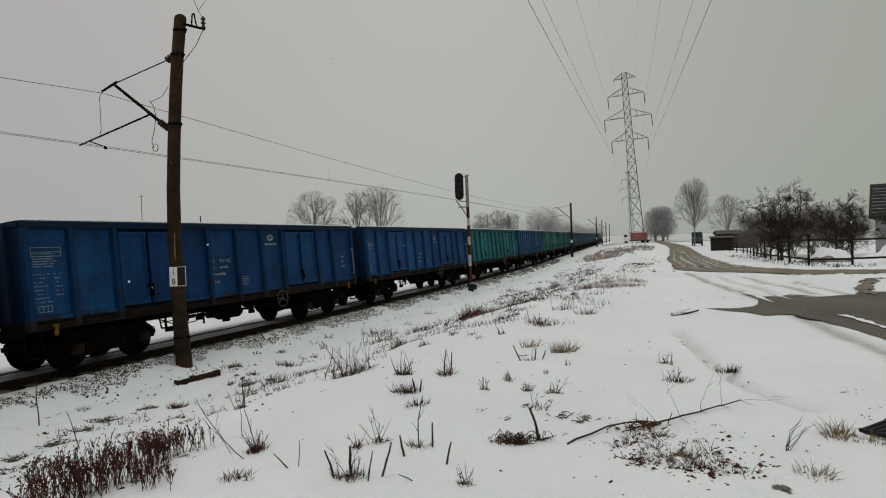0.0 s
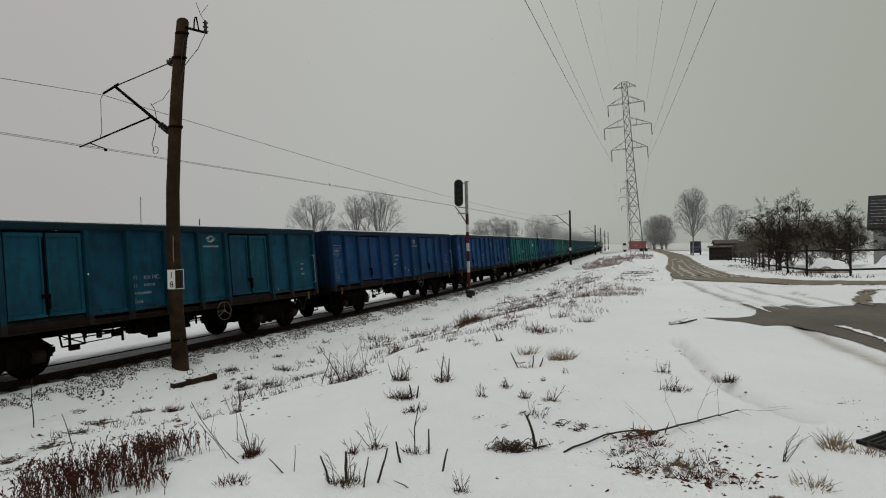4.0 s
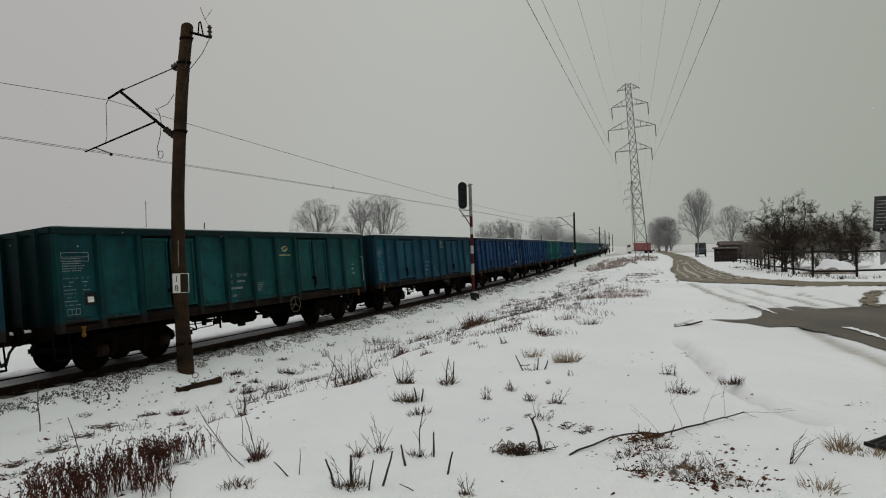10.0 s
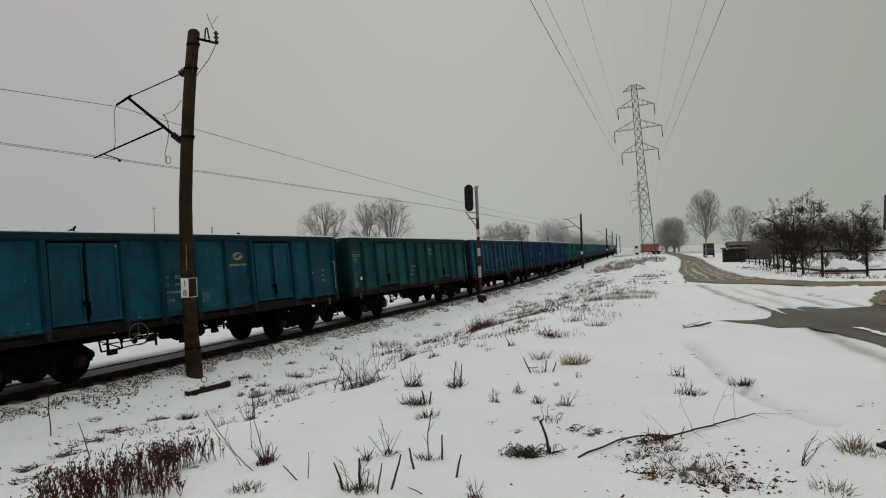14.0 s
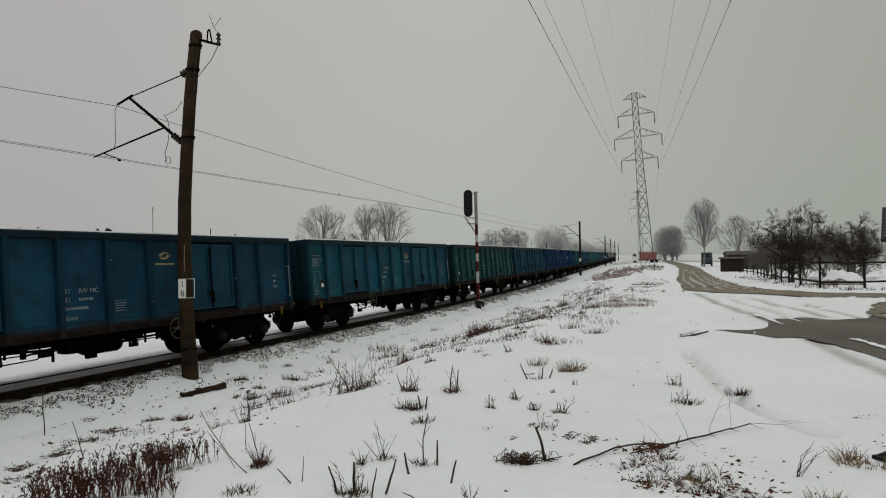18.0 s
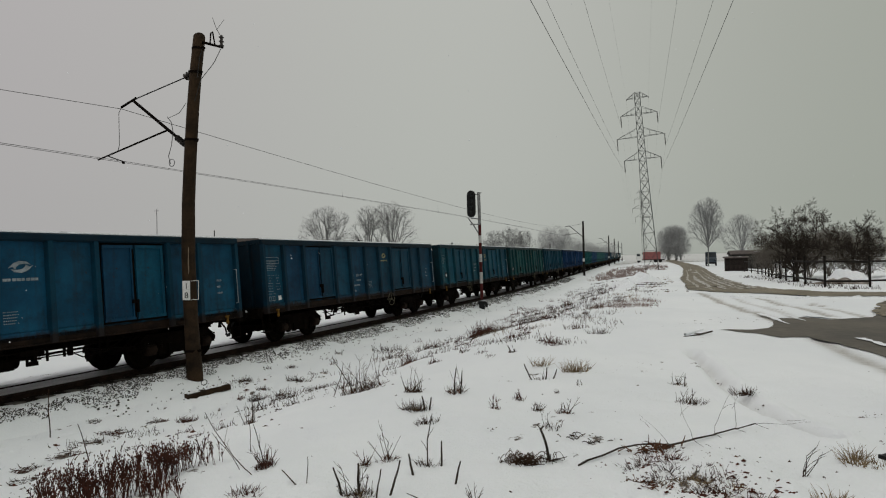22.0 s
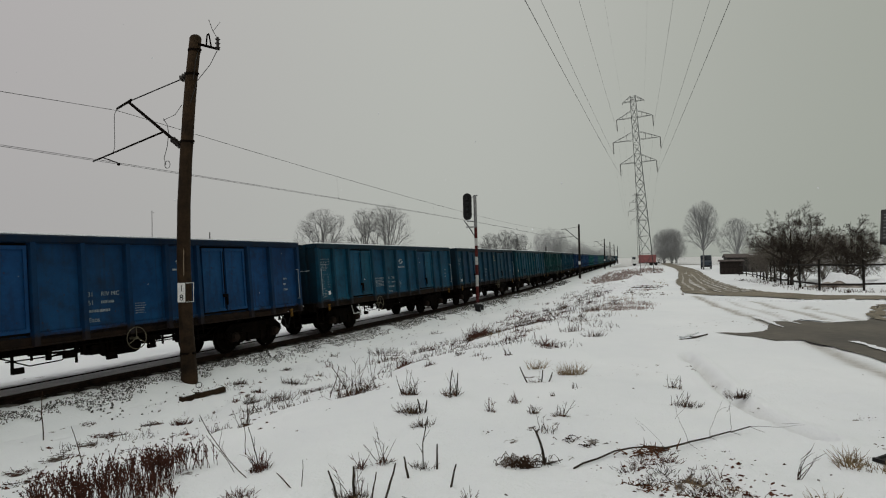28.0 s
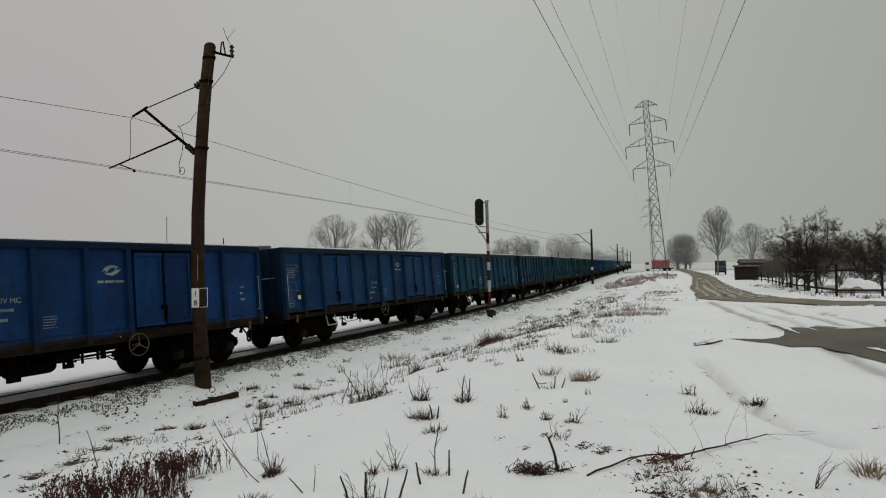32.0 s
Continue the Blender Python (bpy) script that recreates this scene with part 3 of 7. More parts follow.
SHOULDER = [(1.06, -0.24), (1.1, -0.165), (1.2, -0.145), (1.35, -0.14), (1.6, -0.15), (1.85, -0.18), (2.1, -0.21), (2.35, -0.30), (2.6, -0.37), (2.9, -0.43), (3.1, -0.52)]   # side, height


def shoulder_z(side):
    for (a, za), (b, zb) in zip(SHOULDER, SHOULDER[1:]):
        if side <= b:
            return za + (zb - za) * (side - a) / (b - a)
    return SHOULDER[-1][1]


def shoulder(sign):
    """Snow lying on the ballast shoulder, from the rail's foot down to the ditch."""
    prof = SHOULDER
    verts, faces, bare = [], [], []
    n, m = 460, len(prof)
    for k in range(n + 1):
        s = -40 + 0.3 * k if k < 300 else 50 + (k - 300) * 1.6
        for q, (side, z) in enumerate(prof):
            w = 0.0 if q in (0, m - 1) else 0.035 * noise.noise(Vector((s * 1.3, side * 3, sign))) + 0.02 * noise.noise(Vector((s * 4, side * 6, sign)))
            verts.append(tuple(on_track(s, sign * (side + (0.03 * noise.noise(Vector((s * 2.5, 0, 4))) if q < 2 else 0)), z + w)))
            bare.append(0.16 + 0.24 * noise.noise(Vector((s * 0.6, side * 1.5, 7))) + (0.12 if 1.5 < side < 2.4 else 0))
    for k in range(n):
        for q in range(m - 1):
            i = k * m + q
            faces.append((i, i + 1, i + m + 1, i + m))
    ob = sheet("snow_shoulder", verts, faces, SNOW, "snow-covered ballast shoulder beside the rail", "snow")
    at = ob.data.attributes.new("bare", "FLOAT", "POINT")
    at.data.foreach_set("value", bare)


shoulder(1)
shoulder(-1)
tie_bm = bmesh.new()
solid(tie_bm, (0, 0, -0.245), (0.26, 2.5, 0.16))
chamfer(tie_bm, 0.02)
tie = part("sleeper", tie_bm, TIE, track, m=track_pose(-12))
for k in range(1, 130):
    again(tie, track, track_pose(-12 + 0.62 * k))


def ballast(name, count, s0, s1, w0, w1, size, seed, side_sign=1):
    rnd = random.Random(seed)
    verts, faces = [], []
    for _ in range(count):
        s = s0 + (s1 - s0) * rnd.random() ** 1.5
        side = rnd.uniform(w0, w1) + 0.25 * noise.noise(Vector((s * 0.3, 0, seed)))
        p = on_track(s, side)
        cover = noise.noise(Vector((s * 0.7, side * 1.1, 2))) + 0.6 * noise.noise(Vector((s * 2.9, side * 3.5, 3)))
        edge = abs(2 * (side - w0) / (w1 - w0) - 1)
        if cover < -0.28 + 0.75 * edge ** 3:
            continue
        z = shoulder_z(side) + 0.02 if side < 2.9 else ground_z(p.x, p.y)
        r = size * (0.5 + rnd.random())
        i = len(verts)
        ax = rnd.random() * 6.28
        for q in range(4):
            a = ax + q * 1.57 + rnd.uniform(-0.4, 0.4)
            verts.append((p.x + r * math.cos(a), p.y + r * math.sin(a), z - 0.01))
        for q in range(3):
            a = ax + q * 2.09 + rnd.uniform(-0.5, 0.5)
            verts.append((p.x + r * 0.55 * math.cos(a), p.y + r * 0.55 * math.sin(a), z + r * rnd.uniform(0.5, 1.0)))
        faces += [(i, i + 1, i + 4), (i + 1, i + 5, i + 4), (i + 1, i + 2, i + 5), (i + 2, i + 6, i + 5), (i + 2, i + 3, i + 6), (i + 3, i, i + 6), (i, i + 4, i + 6), (i + 4, i + 5, i + 6)]
    return sheet(name, verts, faces, STONE, "loose grey ballast stones showing through the snow", "ballast", "stuff", False)


ballast("ballast_stones", 56000, -9, 75, 1.2, 2.5, 0.0118, 4)
ballast("ballast_stones", 500, 8, 60, 2.2, 3.6, 0.022, 6)


# ---- the train ----
PITCH, SPEED, START = 14.04, 2.864, 7.72
LEN, HALF, FLOOR, RIM = 13.02, 1.45, 1.12, 3.41
X0 = -0.23   # rear of the body from the wagon's origin; the origin is where a 12.8 m body would begin
DOORS = [(2.29, 3.97), (8.69, 10.37)]
POSTS = [0.08, 1.08, 2.18, 4.08, 5.18, 6.33, 7.48, 8.53, 10.53, 11.53, 12.94]


def build_wagon():
    w = thing("goods_wagon", "blue open goods wagon with ribbed steel sides", "goods wagon", group="wagons of the freight train")
    painted = []
    for sgn in (-1, 1):
        y = sgn * HALF
        bm = bmesh.new()
        solid(bm, (X0 + LEN / 2, sgn * (HALF - 0.1), (FLOOR + RIM) / 2), (LEN - 0.06, 0.04, RIM - FLOOR))
        painted.append(part("side_wall", bm, PAINT, w))
        # pressed panels between the posts, dented by years of loading, with a worn skirt below each
        for a, b in zip(POSTS, POSTS[1:]):
            if any(d0 < (a + b) / 2 < d1 for d0, d1 in DOORS):
                continue
            bm = bmesh.new()
            nx, nz, z0, z1 = 7, 10, FLOOR + 0.2, RIM - 0.16
            rows = []
            for j in range(nz + 1):
                row = []
                for i in range(nx + 1):
                    u, v = i / nx, j / nz
                    x, z = X0 + a + (b - a) * u, z0 + (z1 - z0) * v
                    rim = min(1, 6 * u, 6 * (1 - u), 8 * v, 8 * (1 - v))
                    dent = 0.012 + 0.03 * noise.noise(Vector((x * 1.1, sgn * 3, z * 1.3))) + 0.012 * noise.noise(Vector((x * 3.7, sgn * 5, z * 3.1)))
                    row.append(bm.verts.new((x, sgn * (HALF - 0.048 - rim * min(max(dent, 0), 0.03)), z)))
                rows.append(row)
            for lo, hi in zip(rows, rows[1:]):
                for i in range(nx):
                    bm.faces.new((lo[i], lo[i + 1], hi[i + 1], hi[i]))
            painted.append(part("panel", bm, PAINT, w, smooth=True))
            bm = bmesh.new()
            solid(bm, (X0 + (a + b) / 2, sgn * (HALF - 0.035), FLOOR + 0.1), (b - a - 0.1, 0.05, 0.18))
            chamfer(bm, 0.012)
            painted.append(part("skirt", bm, PAINT, w, "worn and rusted lower skirt"))
        bm = bmesh.new()
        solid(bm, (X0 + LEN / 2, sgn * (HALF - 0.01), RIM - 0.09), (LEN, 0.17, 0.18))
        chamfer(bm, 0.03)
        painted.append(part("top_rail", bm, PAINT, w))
        bm = bmesh.new()
        solid(bm, (X0 + LEN / 2, sgn * (HALF - 0.02), RIM + 0.018), (LEN - 0.05, 0.12, 0.042))
        chamfer(bm, 0.01)
        part("snow_ridge", bm, CAP, w, "thin line of snow on the rim")
        bm = bmesh.new()
        solid(bm, (X0 + LEN / 2, sgn * (HALF - 0.06), FLOOR + 0.0), (LEN - 0.02, 0.1, 0.2))
        solid(bm, (X0 + LEN / 2, sgn * (HALF - 0.02), FLOOR - 0.1), (LEN - 0.02, 0.12, 0.03))
        part("sill", bm, RUSTY, w, "rust-brown longitudinal sill")
        bm = bmesh.new()
        zb, zt = FLOOR - 0.1, RIM - 0.16
        hat = [(-0.09, 0.0), (-0.06, 0.125), (0.06, 0.125), (0.09, 0.0)]
        for z0, z1 in ((zb, zt),):
            lo = [bm.verts.new((x, sgn * (d - 0.05), z0)) for x, d in hat]
            hi = [bm.verts.new((x * 0.9, sgn * (d * 0.9 - 0.05), z1)) for x, d in hat]
            for k in range(3):
                bm.faces.new((lo[k], lo[k + 1], hi[k + 1], hi[k]))
            bm.faces.new(hi)
            bm.faces.new(lo[::-1])
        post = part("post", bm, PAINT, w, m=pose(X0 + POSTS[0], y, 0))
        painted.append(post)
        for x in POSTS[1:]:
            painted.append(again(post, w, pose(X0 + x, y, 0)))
        # double doors: two leaves each with a raised frame, hinges and a lock bar
        bm = bmesh.new()
        lw, zb, zt = 0.81, FLOOR + 0.2, RIM - 0.24
        solid(bm, (0, 0, (zb + zt) / 2), (lw, 0.03, zt - zb))
        for x in (-lw / 2 + 0.04, lw / 2 - 0.04):
            solid(bm, (x, sgn * 0.028, (zb + zt) / 2), (0.07, 0.05, zt - zb))
        for z in (zb + 0.04, zt - 0.04):
            solid(bm, (0, sgn * 0.029, z), (lw, 0.05, 0.08))
        leaf = part("door", bm, PAINT, w, m=pose(X0 + DOORS[0][0] + lw / 2, sgn * (HALF - 0.035), 0))
        bm = bmesh.new()
        solid(bm, (0, 0, (zb + zt) / 2), (1.80, 0.012, zt - zb + 0.1))
        seam = part("door_gap", bm, UNDER, w, "near-black plate that shows as the gap round the doors", m=pose(X0 + DOORS[0][0] + 0.84, sgn * (HALF - 0.0455), 0))
        again(seam, w, pose(X0 + DOORS[1][0] + 0.84, sgn * (HALF - 0.0455), 0))
        bm = bmesh.new()
        tube(bm, (0, 0, zb + 0.05), (0, 0, zt - 0.1), 0.022, 0.022, 6)
        solid(bm, (0, sgn * 0.03, zb + 0.45), (0.16, 0.07, 0.09))
        solid(bm, (0.05, sgn * 0.04, zb + 0.32), (0.05, 0.05, 0.3))
        bolt = part("lock_bar", bm, UNDER, leaf, "dark vertical lock bar", m=pose(lw / 2 - 0.02, sgn * 0.045, 0))
        painted.append(leaf)
        for k, (a, b) in enumerate(DOORS):
            for h in (0, 1):
                if k == 0 and h == 0:
                    continue
                o = again(leaf, w, pose(X0 + a + lw / 2 + h * 0.87, sgn * (HALF - 0.035), 0))
                painted.append(o)
                if h == 0:
                    again(bolt, o, bolt.matrix_basis.copy())
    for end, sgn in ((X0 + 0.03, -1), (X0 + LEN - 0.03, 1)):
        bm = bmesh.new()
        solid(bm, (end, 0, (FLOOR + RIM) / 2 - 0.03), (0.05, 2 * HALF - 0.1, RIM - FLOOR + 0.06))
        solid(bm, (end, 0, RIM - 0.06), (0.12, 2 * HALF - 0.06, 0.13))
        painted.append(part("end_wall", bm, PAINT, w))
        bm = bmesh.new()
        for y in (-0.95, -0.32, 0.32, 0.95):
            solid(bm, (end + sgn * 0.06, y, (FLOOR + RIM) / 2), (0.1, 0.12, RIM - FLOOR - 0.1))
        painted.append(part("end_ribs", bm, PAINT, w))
        bm = bmesh.new()
        solid(bm, (end + sgn * 0.1, 0, FLOOR - 0.07), (0.2, 2.6, 0.3))
        part("headstock", bm, UNDER, w, "dark end beam")
        for y in (-0.875, 0.875):
            bm = bmesh.new()
            lathe(bm, (end + sgn * 0.2, y, 1.05), (sgn, 0, 0), [(0, 0.11), (0.05, 0.11), (0.06, 0.085), (0.24, 0.085), (0.25, 0.07), (0.38, 0.07), (0.39, 0.21), (0.43, 0.2)], 14)
            buffer = part("buffer", bm, UNDER, w, "round steel buffer", smooth=False)
            bm = bmesh.new()
            lathe(bm, (end + sgn * 0.24, y, 1.125), (sgn, 0, 0), [(0, 0.02), (0.03, 0.05), (0.2, 0.055), (0.31, 0.045), (0.34, 0.015)], 10)
            part("snow_cap", bm, CAP, buffer, "snow lying on the buffer", smooth=True)
        bm = bmesh.new()
        pipe(bm, [(end + sgn * 0.2, 0, 1.0), (end + sgn * 0.45, 0, 1.0), (end + sgn * 0.55, 0, 0.85), (end + sgn * 0.5, 0, 0.72)], 0.04, 6)
        part("coupling", bm, UNDER, w, "screw coupling")
        bm = bmesh.new()
        pipe(bm, [(end + sgn * 0.2, -0.35, 0.95), (end + sgn * 0.42, -0.36, 0.7), (end + sgn * 0.5, -0.34, 0.42), (end + sgn * 0.62, -0.3, 0.5)], 0.028, 6)
        part("brake_hose", bm, RUBBER, w, "hanging rubber brake hose")
        # white grab rails at the corner and a step below it
        bm = bmesh.new()
        y = -HALF - 0.03
        x = end - sgn * 0.12
        pipe(bm, [(x, y + 0.05, FLOOR + 1.35), (x, y - 0.04, FLOOR + 1.35), (x, y - 0.04, FLOOR + 0.35), (x, y + 0.05, FLOOR + 0.35)], 0.012, 6)
        pipe(bm, [(end + sgn * 0.1, -0.55, FLOOR + 1.3), (end + sgn * 0.1, -1.15, FLOOR + 1.3)], 0.016, 6)
        rail_ob = part("grab_rail", bm, LETTER, w, "white painted grab rail")
        if sgn < 0:
            rail_ob.data.name = "rear_grab_rail"
        bm = bmesh.new()
        pipe(bm, [(x - 0.18, -1.3, FLOOR - 0.1), (x - 0.18, -1.36, 0.42), (x + 0.18, -1.36, 0.42), (x + 0.18, -1.3, FLOOR - 0.1)], 0.02, 6)
        solid(bm, (x, -1.33, 0.43), (0.36, 0.16, 0.025))
        part("step", bm, UNDER, w, "hanging shunter's step")
        bm = bmesh.new()
        solid(bm, (end - sgn * 0.55, -HALF - 0.02, FLOOR - 0.02), (0.11, 0.05, 0.05))
        solid(bm, (end - sgn * 0.55, -HALF - 0.02, FLOOR - 0.13), (0.07, 0.05, 0.2))
        ring(bm, (end - sgn * 0.55, -HALF - 0.02, FLOOR - 0.2), (0, 1, 0), 0.045, 0.016, 10, 5)
        part("tow_hook", bm, YELLOW, w, "yellow painted towing hook")
    bm = bmesh.new()
    solid(bm, (X0 + LEN / 2, 0, FLOOR + 0.02), (LEN - 0.15, 2 * HALF - 0.2, 0.06))
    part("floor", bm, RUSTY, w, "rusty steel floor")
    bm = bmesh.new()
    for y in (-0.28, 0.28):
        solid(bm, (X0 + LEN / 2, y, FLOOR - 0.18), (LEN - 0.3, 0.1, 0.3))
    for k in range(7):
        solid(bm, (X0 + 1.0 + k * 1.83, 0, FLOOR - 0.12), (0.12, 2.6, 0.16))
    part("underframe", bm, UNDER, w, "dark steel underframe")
    # brake gear between the bogies
    bm = bmesh.new()
    pipe(bm, [(4.0, -0.9, 0.82), (6.0, -0.92, 0.72), (8.4, -0.9, 0.78)], 0.03, 6)
    pipe(bm, [(4.6, -0.7, 0.7), (5.6, -0.75, 0.86), (7.4, -0.7, 0.66)], 0.025, 6)
    for x in (4.4, 5.2, 5.9, 7.1, 7.9):
        solid(bm, (x, -0.95, 0.82), (0.07, 0.12, 0.34))
    solid(bm, (5.55, -0.85, 0.72), (0.34, 0.3, 0.22))
    solid(bm, (7.0, -1.0, 0.84), (0.5, 0.2, 0.12))
    rig = random.Random(41)
    for z, y0 in ((0.9, -1.08), (0.74, -0.98)):
        tube(bm, (3.5, y0, z), (9.1, y0, z - 0.05), 0.016, 0.016, 5)
    for k in range(15):
        x, y0, z = 3.6 + 0.38 * k + rig.uniform(-0.1, 0.1), rig.uniform(-1.12, -0.9), rig.uniform(0.48, 0.78)
        solid(bm, (x, y0, (z + 1.0) / 2), (rig.uniform(0.02, 0.06), 0.03, 1.0 - z))
        if k % 3 == 0:
            solid(bm, (x + 0.1, y0, z), (rig.uniform(0.12, 0.3), 0.1, rig.uniform(0.06, 0.16)))
    pipe(bm, [(3.2, -1.1, 0.9), (3.9, -1.1, 0.6), (4.6, -1.1, 0.62), (5.0, -1.08, 0.86)], 0.015, 5)
    pipe(bm, [(7.6, -1.1, 0.86), (8.1, -1.1, 0.58), (8.7, -1.1, 0.64), (9.2, -1.08, 0.9)], 0.015, 5)
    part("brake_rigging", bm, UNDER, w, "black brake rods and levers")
    bm = bmesh.new()
    lathe(bm, (5.9, -0.55, 0.68), (1, 0, 0), [(0, 0.05), (0.05, 0.16), (0.15, 0.2), (0.95, 0.2), (1.05, 0.16), (1.1, 0.05)], 14)
    part("air_tank", bm, UNDER, w, "dark brake air tank", smooth=True)
    bm = bmesh.new()
    pipe(bm, [(3.25, -1.2, 0.95), (3.25, -1.28, 0.6), (3.8, -1.28, 0.6), (3.8, -1.2, 0.95)], 0.022, 6)
    part("foot_loop", bm, UNDER, w, "steel foot loop")
    bm = bmesh.new()
    ring(bm, (0, -0.03, 0), (0, 1, 0), 0.27, 0.013, 20, 5)
    for a in (90, 210, 330):
        tube(bm, (0, -0.03, 0), (0.27 * math.cos(radians(a)), -0.03, 0.27 * math.sin(radians(a))), 0.013, 0.013, 5)
    tube(bm, (0, -0.05, 0), (0, 0.2, 0), 0.035, 0.035, 8)
    part("handwheel", bm, HANDWHEEL, w, "worn iron hand brake wheel", m=pose(8.0, -HALF - 0.04, FLOOR - 0.22))
    # bogies
    bm = bmesh.new()
    for y in (-1.0, 1.0):
        extrude_poly(bm, [(-1.25, 0.42), (-0.62, 0.42), (-0.45, 0.30), (0.45, 0.30), (0.62, 0.42), (1.25, 0.42), (1.25, 0.66), (1.0, 0.86), (-1.0, 0.86), (-1.25, 0.66)], y - 0.06, y + 0.06)
        for x in (-0.62, -0.3, 0.3, 0.62):
            solid(bm, (x, y * 1.06, 0.42), (0.12, 0.1, 0.3))
    solid(bm, (0, 0, 0.66), (0.45, 2.0, 0.26))
    for x in (-1.3, 1.3):
        solid(bm, (x, 0, 0.56), (0.1, 2.0, 0.12))
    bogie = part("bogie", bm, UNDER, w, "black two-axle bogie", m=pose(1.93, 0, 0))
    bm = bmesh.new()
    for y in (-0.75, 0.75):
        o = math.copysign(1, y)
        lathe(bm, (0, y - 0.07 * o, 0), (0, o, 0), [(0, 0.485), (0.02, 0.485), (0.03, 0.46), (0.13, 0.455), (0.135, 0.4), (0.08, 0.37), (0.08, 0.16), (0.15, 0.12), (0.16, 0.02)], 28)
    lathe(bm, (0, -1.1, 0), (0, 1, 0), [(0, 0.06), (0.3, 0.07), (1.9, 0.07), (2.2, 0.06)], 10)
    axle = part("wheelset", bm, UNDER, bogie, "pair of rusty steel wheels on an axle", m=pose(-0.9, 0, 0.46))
    again(axle, bogie, pose(0.9, 0, 0.46))
    bm = bmesh.new()
    solid(bm, (0, 0, 0), (0.3, 0.2, 0.28))
    chamfer(bm, 0.04)
    lathe(bm, (0, -0.1, 0), (0, -1, 0), [(0, 0.12), (0.03, 0.12), (0.04, 0.08)], 12)
    box = part("axle_box", bm, RUSTY, bogie, "axle box with a round cover", m=pose(-0.9, -1.08, 0.46))
    again(box, bogie, pose(0.9, -1.08, 0.46))
    again(box, bogie, pose(-0.9, 1.08, 0.46, 0, 0, 180))
    again(box, bogie, pose(0.9, 1.08, 0.46, 0, 0, 180))
    bm = bmesh.new()
    for k in range(4):
        ring(bm, (0, 0, 0.055 * k), (0, 0, 1), 0.08, 0.02, 10, 4)
    coil = part("coil_spring", bm, UNDER, bogie, "coil spring", m=pose(-1.15, -1.08, 0.5))
    for x in (-0.65, 0.65, 1.15):
        again(coil, bogie, pose(x, -1.08, 0.5))
    far = again(bogie, w, pose(10.8, 0, 0))
    for ch in list(bogie.children):
        again(ch, far, ch.matrix_basis.copy())
    return w, painted


def signs(w, white, wheel_x):
    """The lettering on the near side: an emblem, data blocks and the wagon's class."""
    flat = lambda x, z: pose(x, -HALF + 0.046, z, 90, 0, 0)
    spot = {5: 6.68, 7: 7.9}.get(wheel_x, 7.78)
    high = {0: 2.98, 1: 3.06, 3: 2.78, 5: 2.69, 7: 2.74, 6: 2.8}.get(wheel_x, 2.85)
    size = 0.85 if wheel_x in (3, 5, 7) else 0.7
    bm = bmesh.new()
    # emblem: two pointed hooks that interlock
    hook = [(-0.30, -0.04), (-0.17, 0.09), (-0.02, 0.15), (0.14, 0.13), (0.24, 0.05), (0.10, 0.075), (-0.02, 0.06), (-0.10, 0.0), (-0.12, -0.06), (-0.20, 0.0)]
    for k in (1, -1):
        bm.faces.new([bm.verts.new((k * u * size, k * v * size, 0)) for u, v in hook])
    part("emblem", bm, white, w, "pale interlocking emblem", m=flat(spot, high))
    bm = bmesh.new()
    for q in range(8):
        x = (-0.42 + 0.107 * q) * size
        for u0, u1, v0, v1 in ((0, 0.08 - 0.02 * (q % 3 == 1), 0.01, 0.08),):
            bm.faces.new([bm.verts.new((p[0] * 1.0, p[1] * size, 0)) for p in ((x + u0, v0), (x + u1, v0), (x + u1, v1), (x + u0, v1))])
    tagged(part("maker_mark", bm, white, w, "row of pale blocks under the emblem", m=flat(spot, high - 0.36 * size)), kind="stuff")
    top = {0: 2.25, 3: 2.2, 5: 1.9, 7: 2.1}.get(wheel_x, 2.0)
    at_x = 5.3 if wheel_x == 5 else 5.07
    lettering("31", 0.15, LETTER, w, flat(at_x, top))
    lettering("TEN" if wheel_x == 5 else "RIV MC", 0.15, LETTER, w, flat(at_x + 0.33, top))
    lettering("51", 0.15, LETTER, w, flat(at_x, top - 0.2))
    lettering("Eanos" if wheel_x == 5 else "Eaos", 0.15, LETTER, w, flat(at_x, top - 0.6))

    def bars(name, x, z, rows, wd, h, gap, fill, seed, label):
        rnd = random.Random(seed)
        b = bmesh.new()
        for r in range(rows):
            u = 0.0
            while u < wd * (0.7 + 0.3 * rnd.random()):
                q = rnd.uniform(0.014, 0.034)
                if rnd.random() < fill:
                    v = -r * (h + gap)
                    a0, a1, c0, c1 = u, u + q, v + h * 0.22, v + h * 0.78
                    b.faces.new([b.verts.new(p) for p in ((a0, c0, 0), (a1, c0, 0), (a1, c1, 0), (a0, c1, 0))])
                u += q + 0.014
        tagged(part(name, b, LETTER, w, label, m=flat(x, z)), kind="stuff")

    bars("stencil", at_x + 0.33, top - 0.2, 1, 0.42, 0.11, 0.05, 0.95, 1, "faded white stencil")
    bars("stencil", at_x, top - 0.4, 1, 0.78, 0.11, 0.05, 0.95, 2, "faded white stencil")
    if wheel_x == 5:
        bars("data_block", 4.16, top + 0.02, 5, 0.9, 0.05, 0.02, 0.92, 9, "pale table of small characters")
        b = bmesh.new()
        for z in (0.0, 0.17, 0.36):
            solid(b, (0.47, z, 0), (0.96, 0.012, 0.002))
        for x in (0.0, 0.47, 0.95):
            solid(b, (x, 0.18, 0), (0.012, 0.36, 0.002))
        part("data_frame", b, LETTER, w, "thin pale frame round a table of data", m=flat(4.14, top - 0.28))
    bars("data_block", 0.0, FLOOR + 1.55, 6, 0.62, 0.034, 0.022, 0.9, 3, "faded block of small characters")
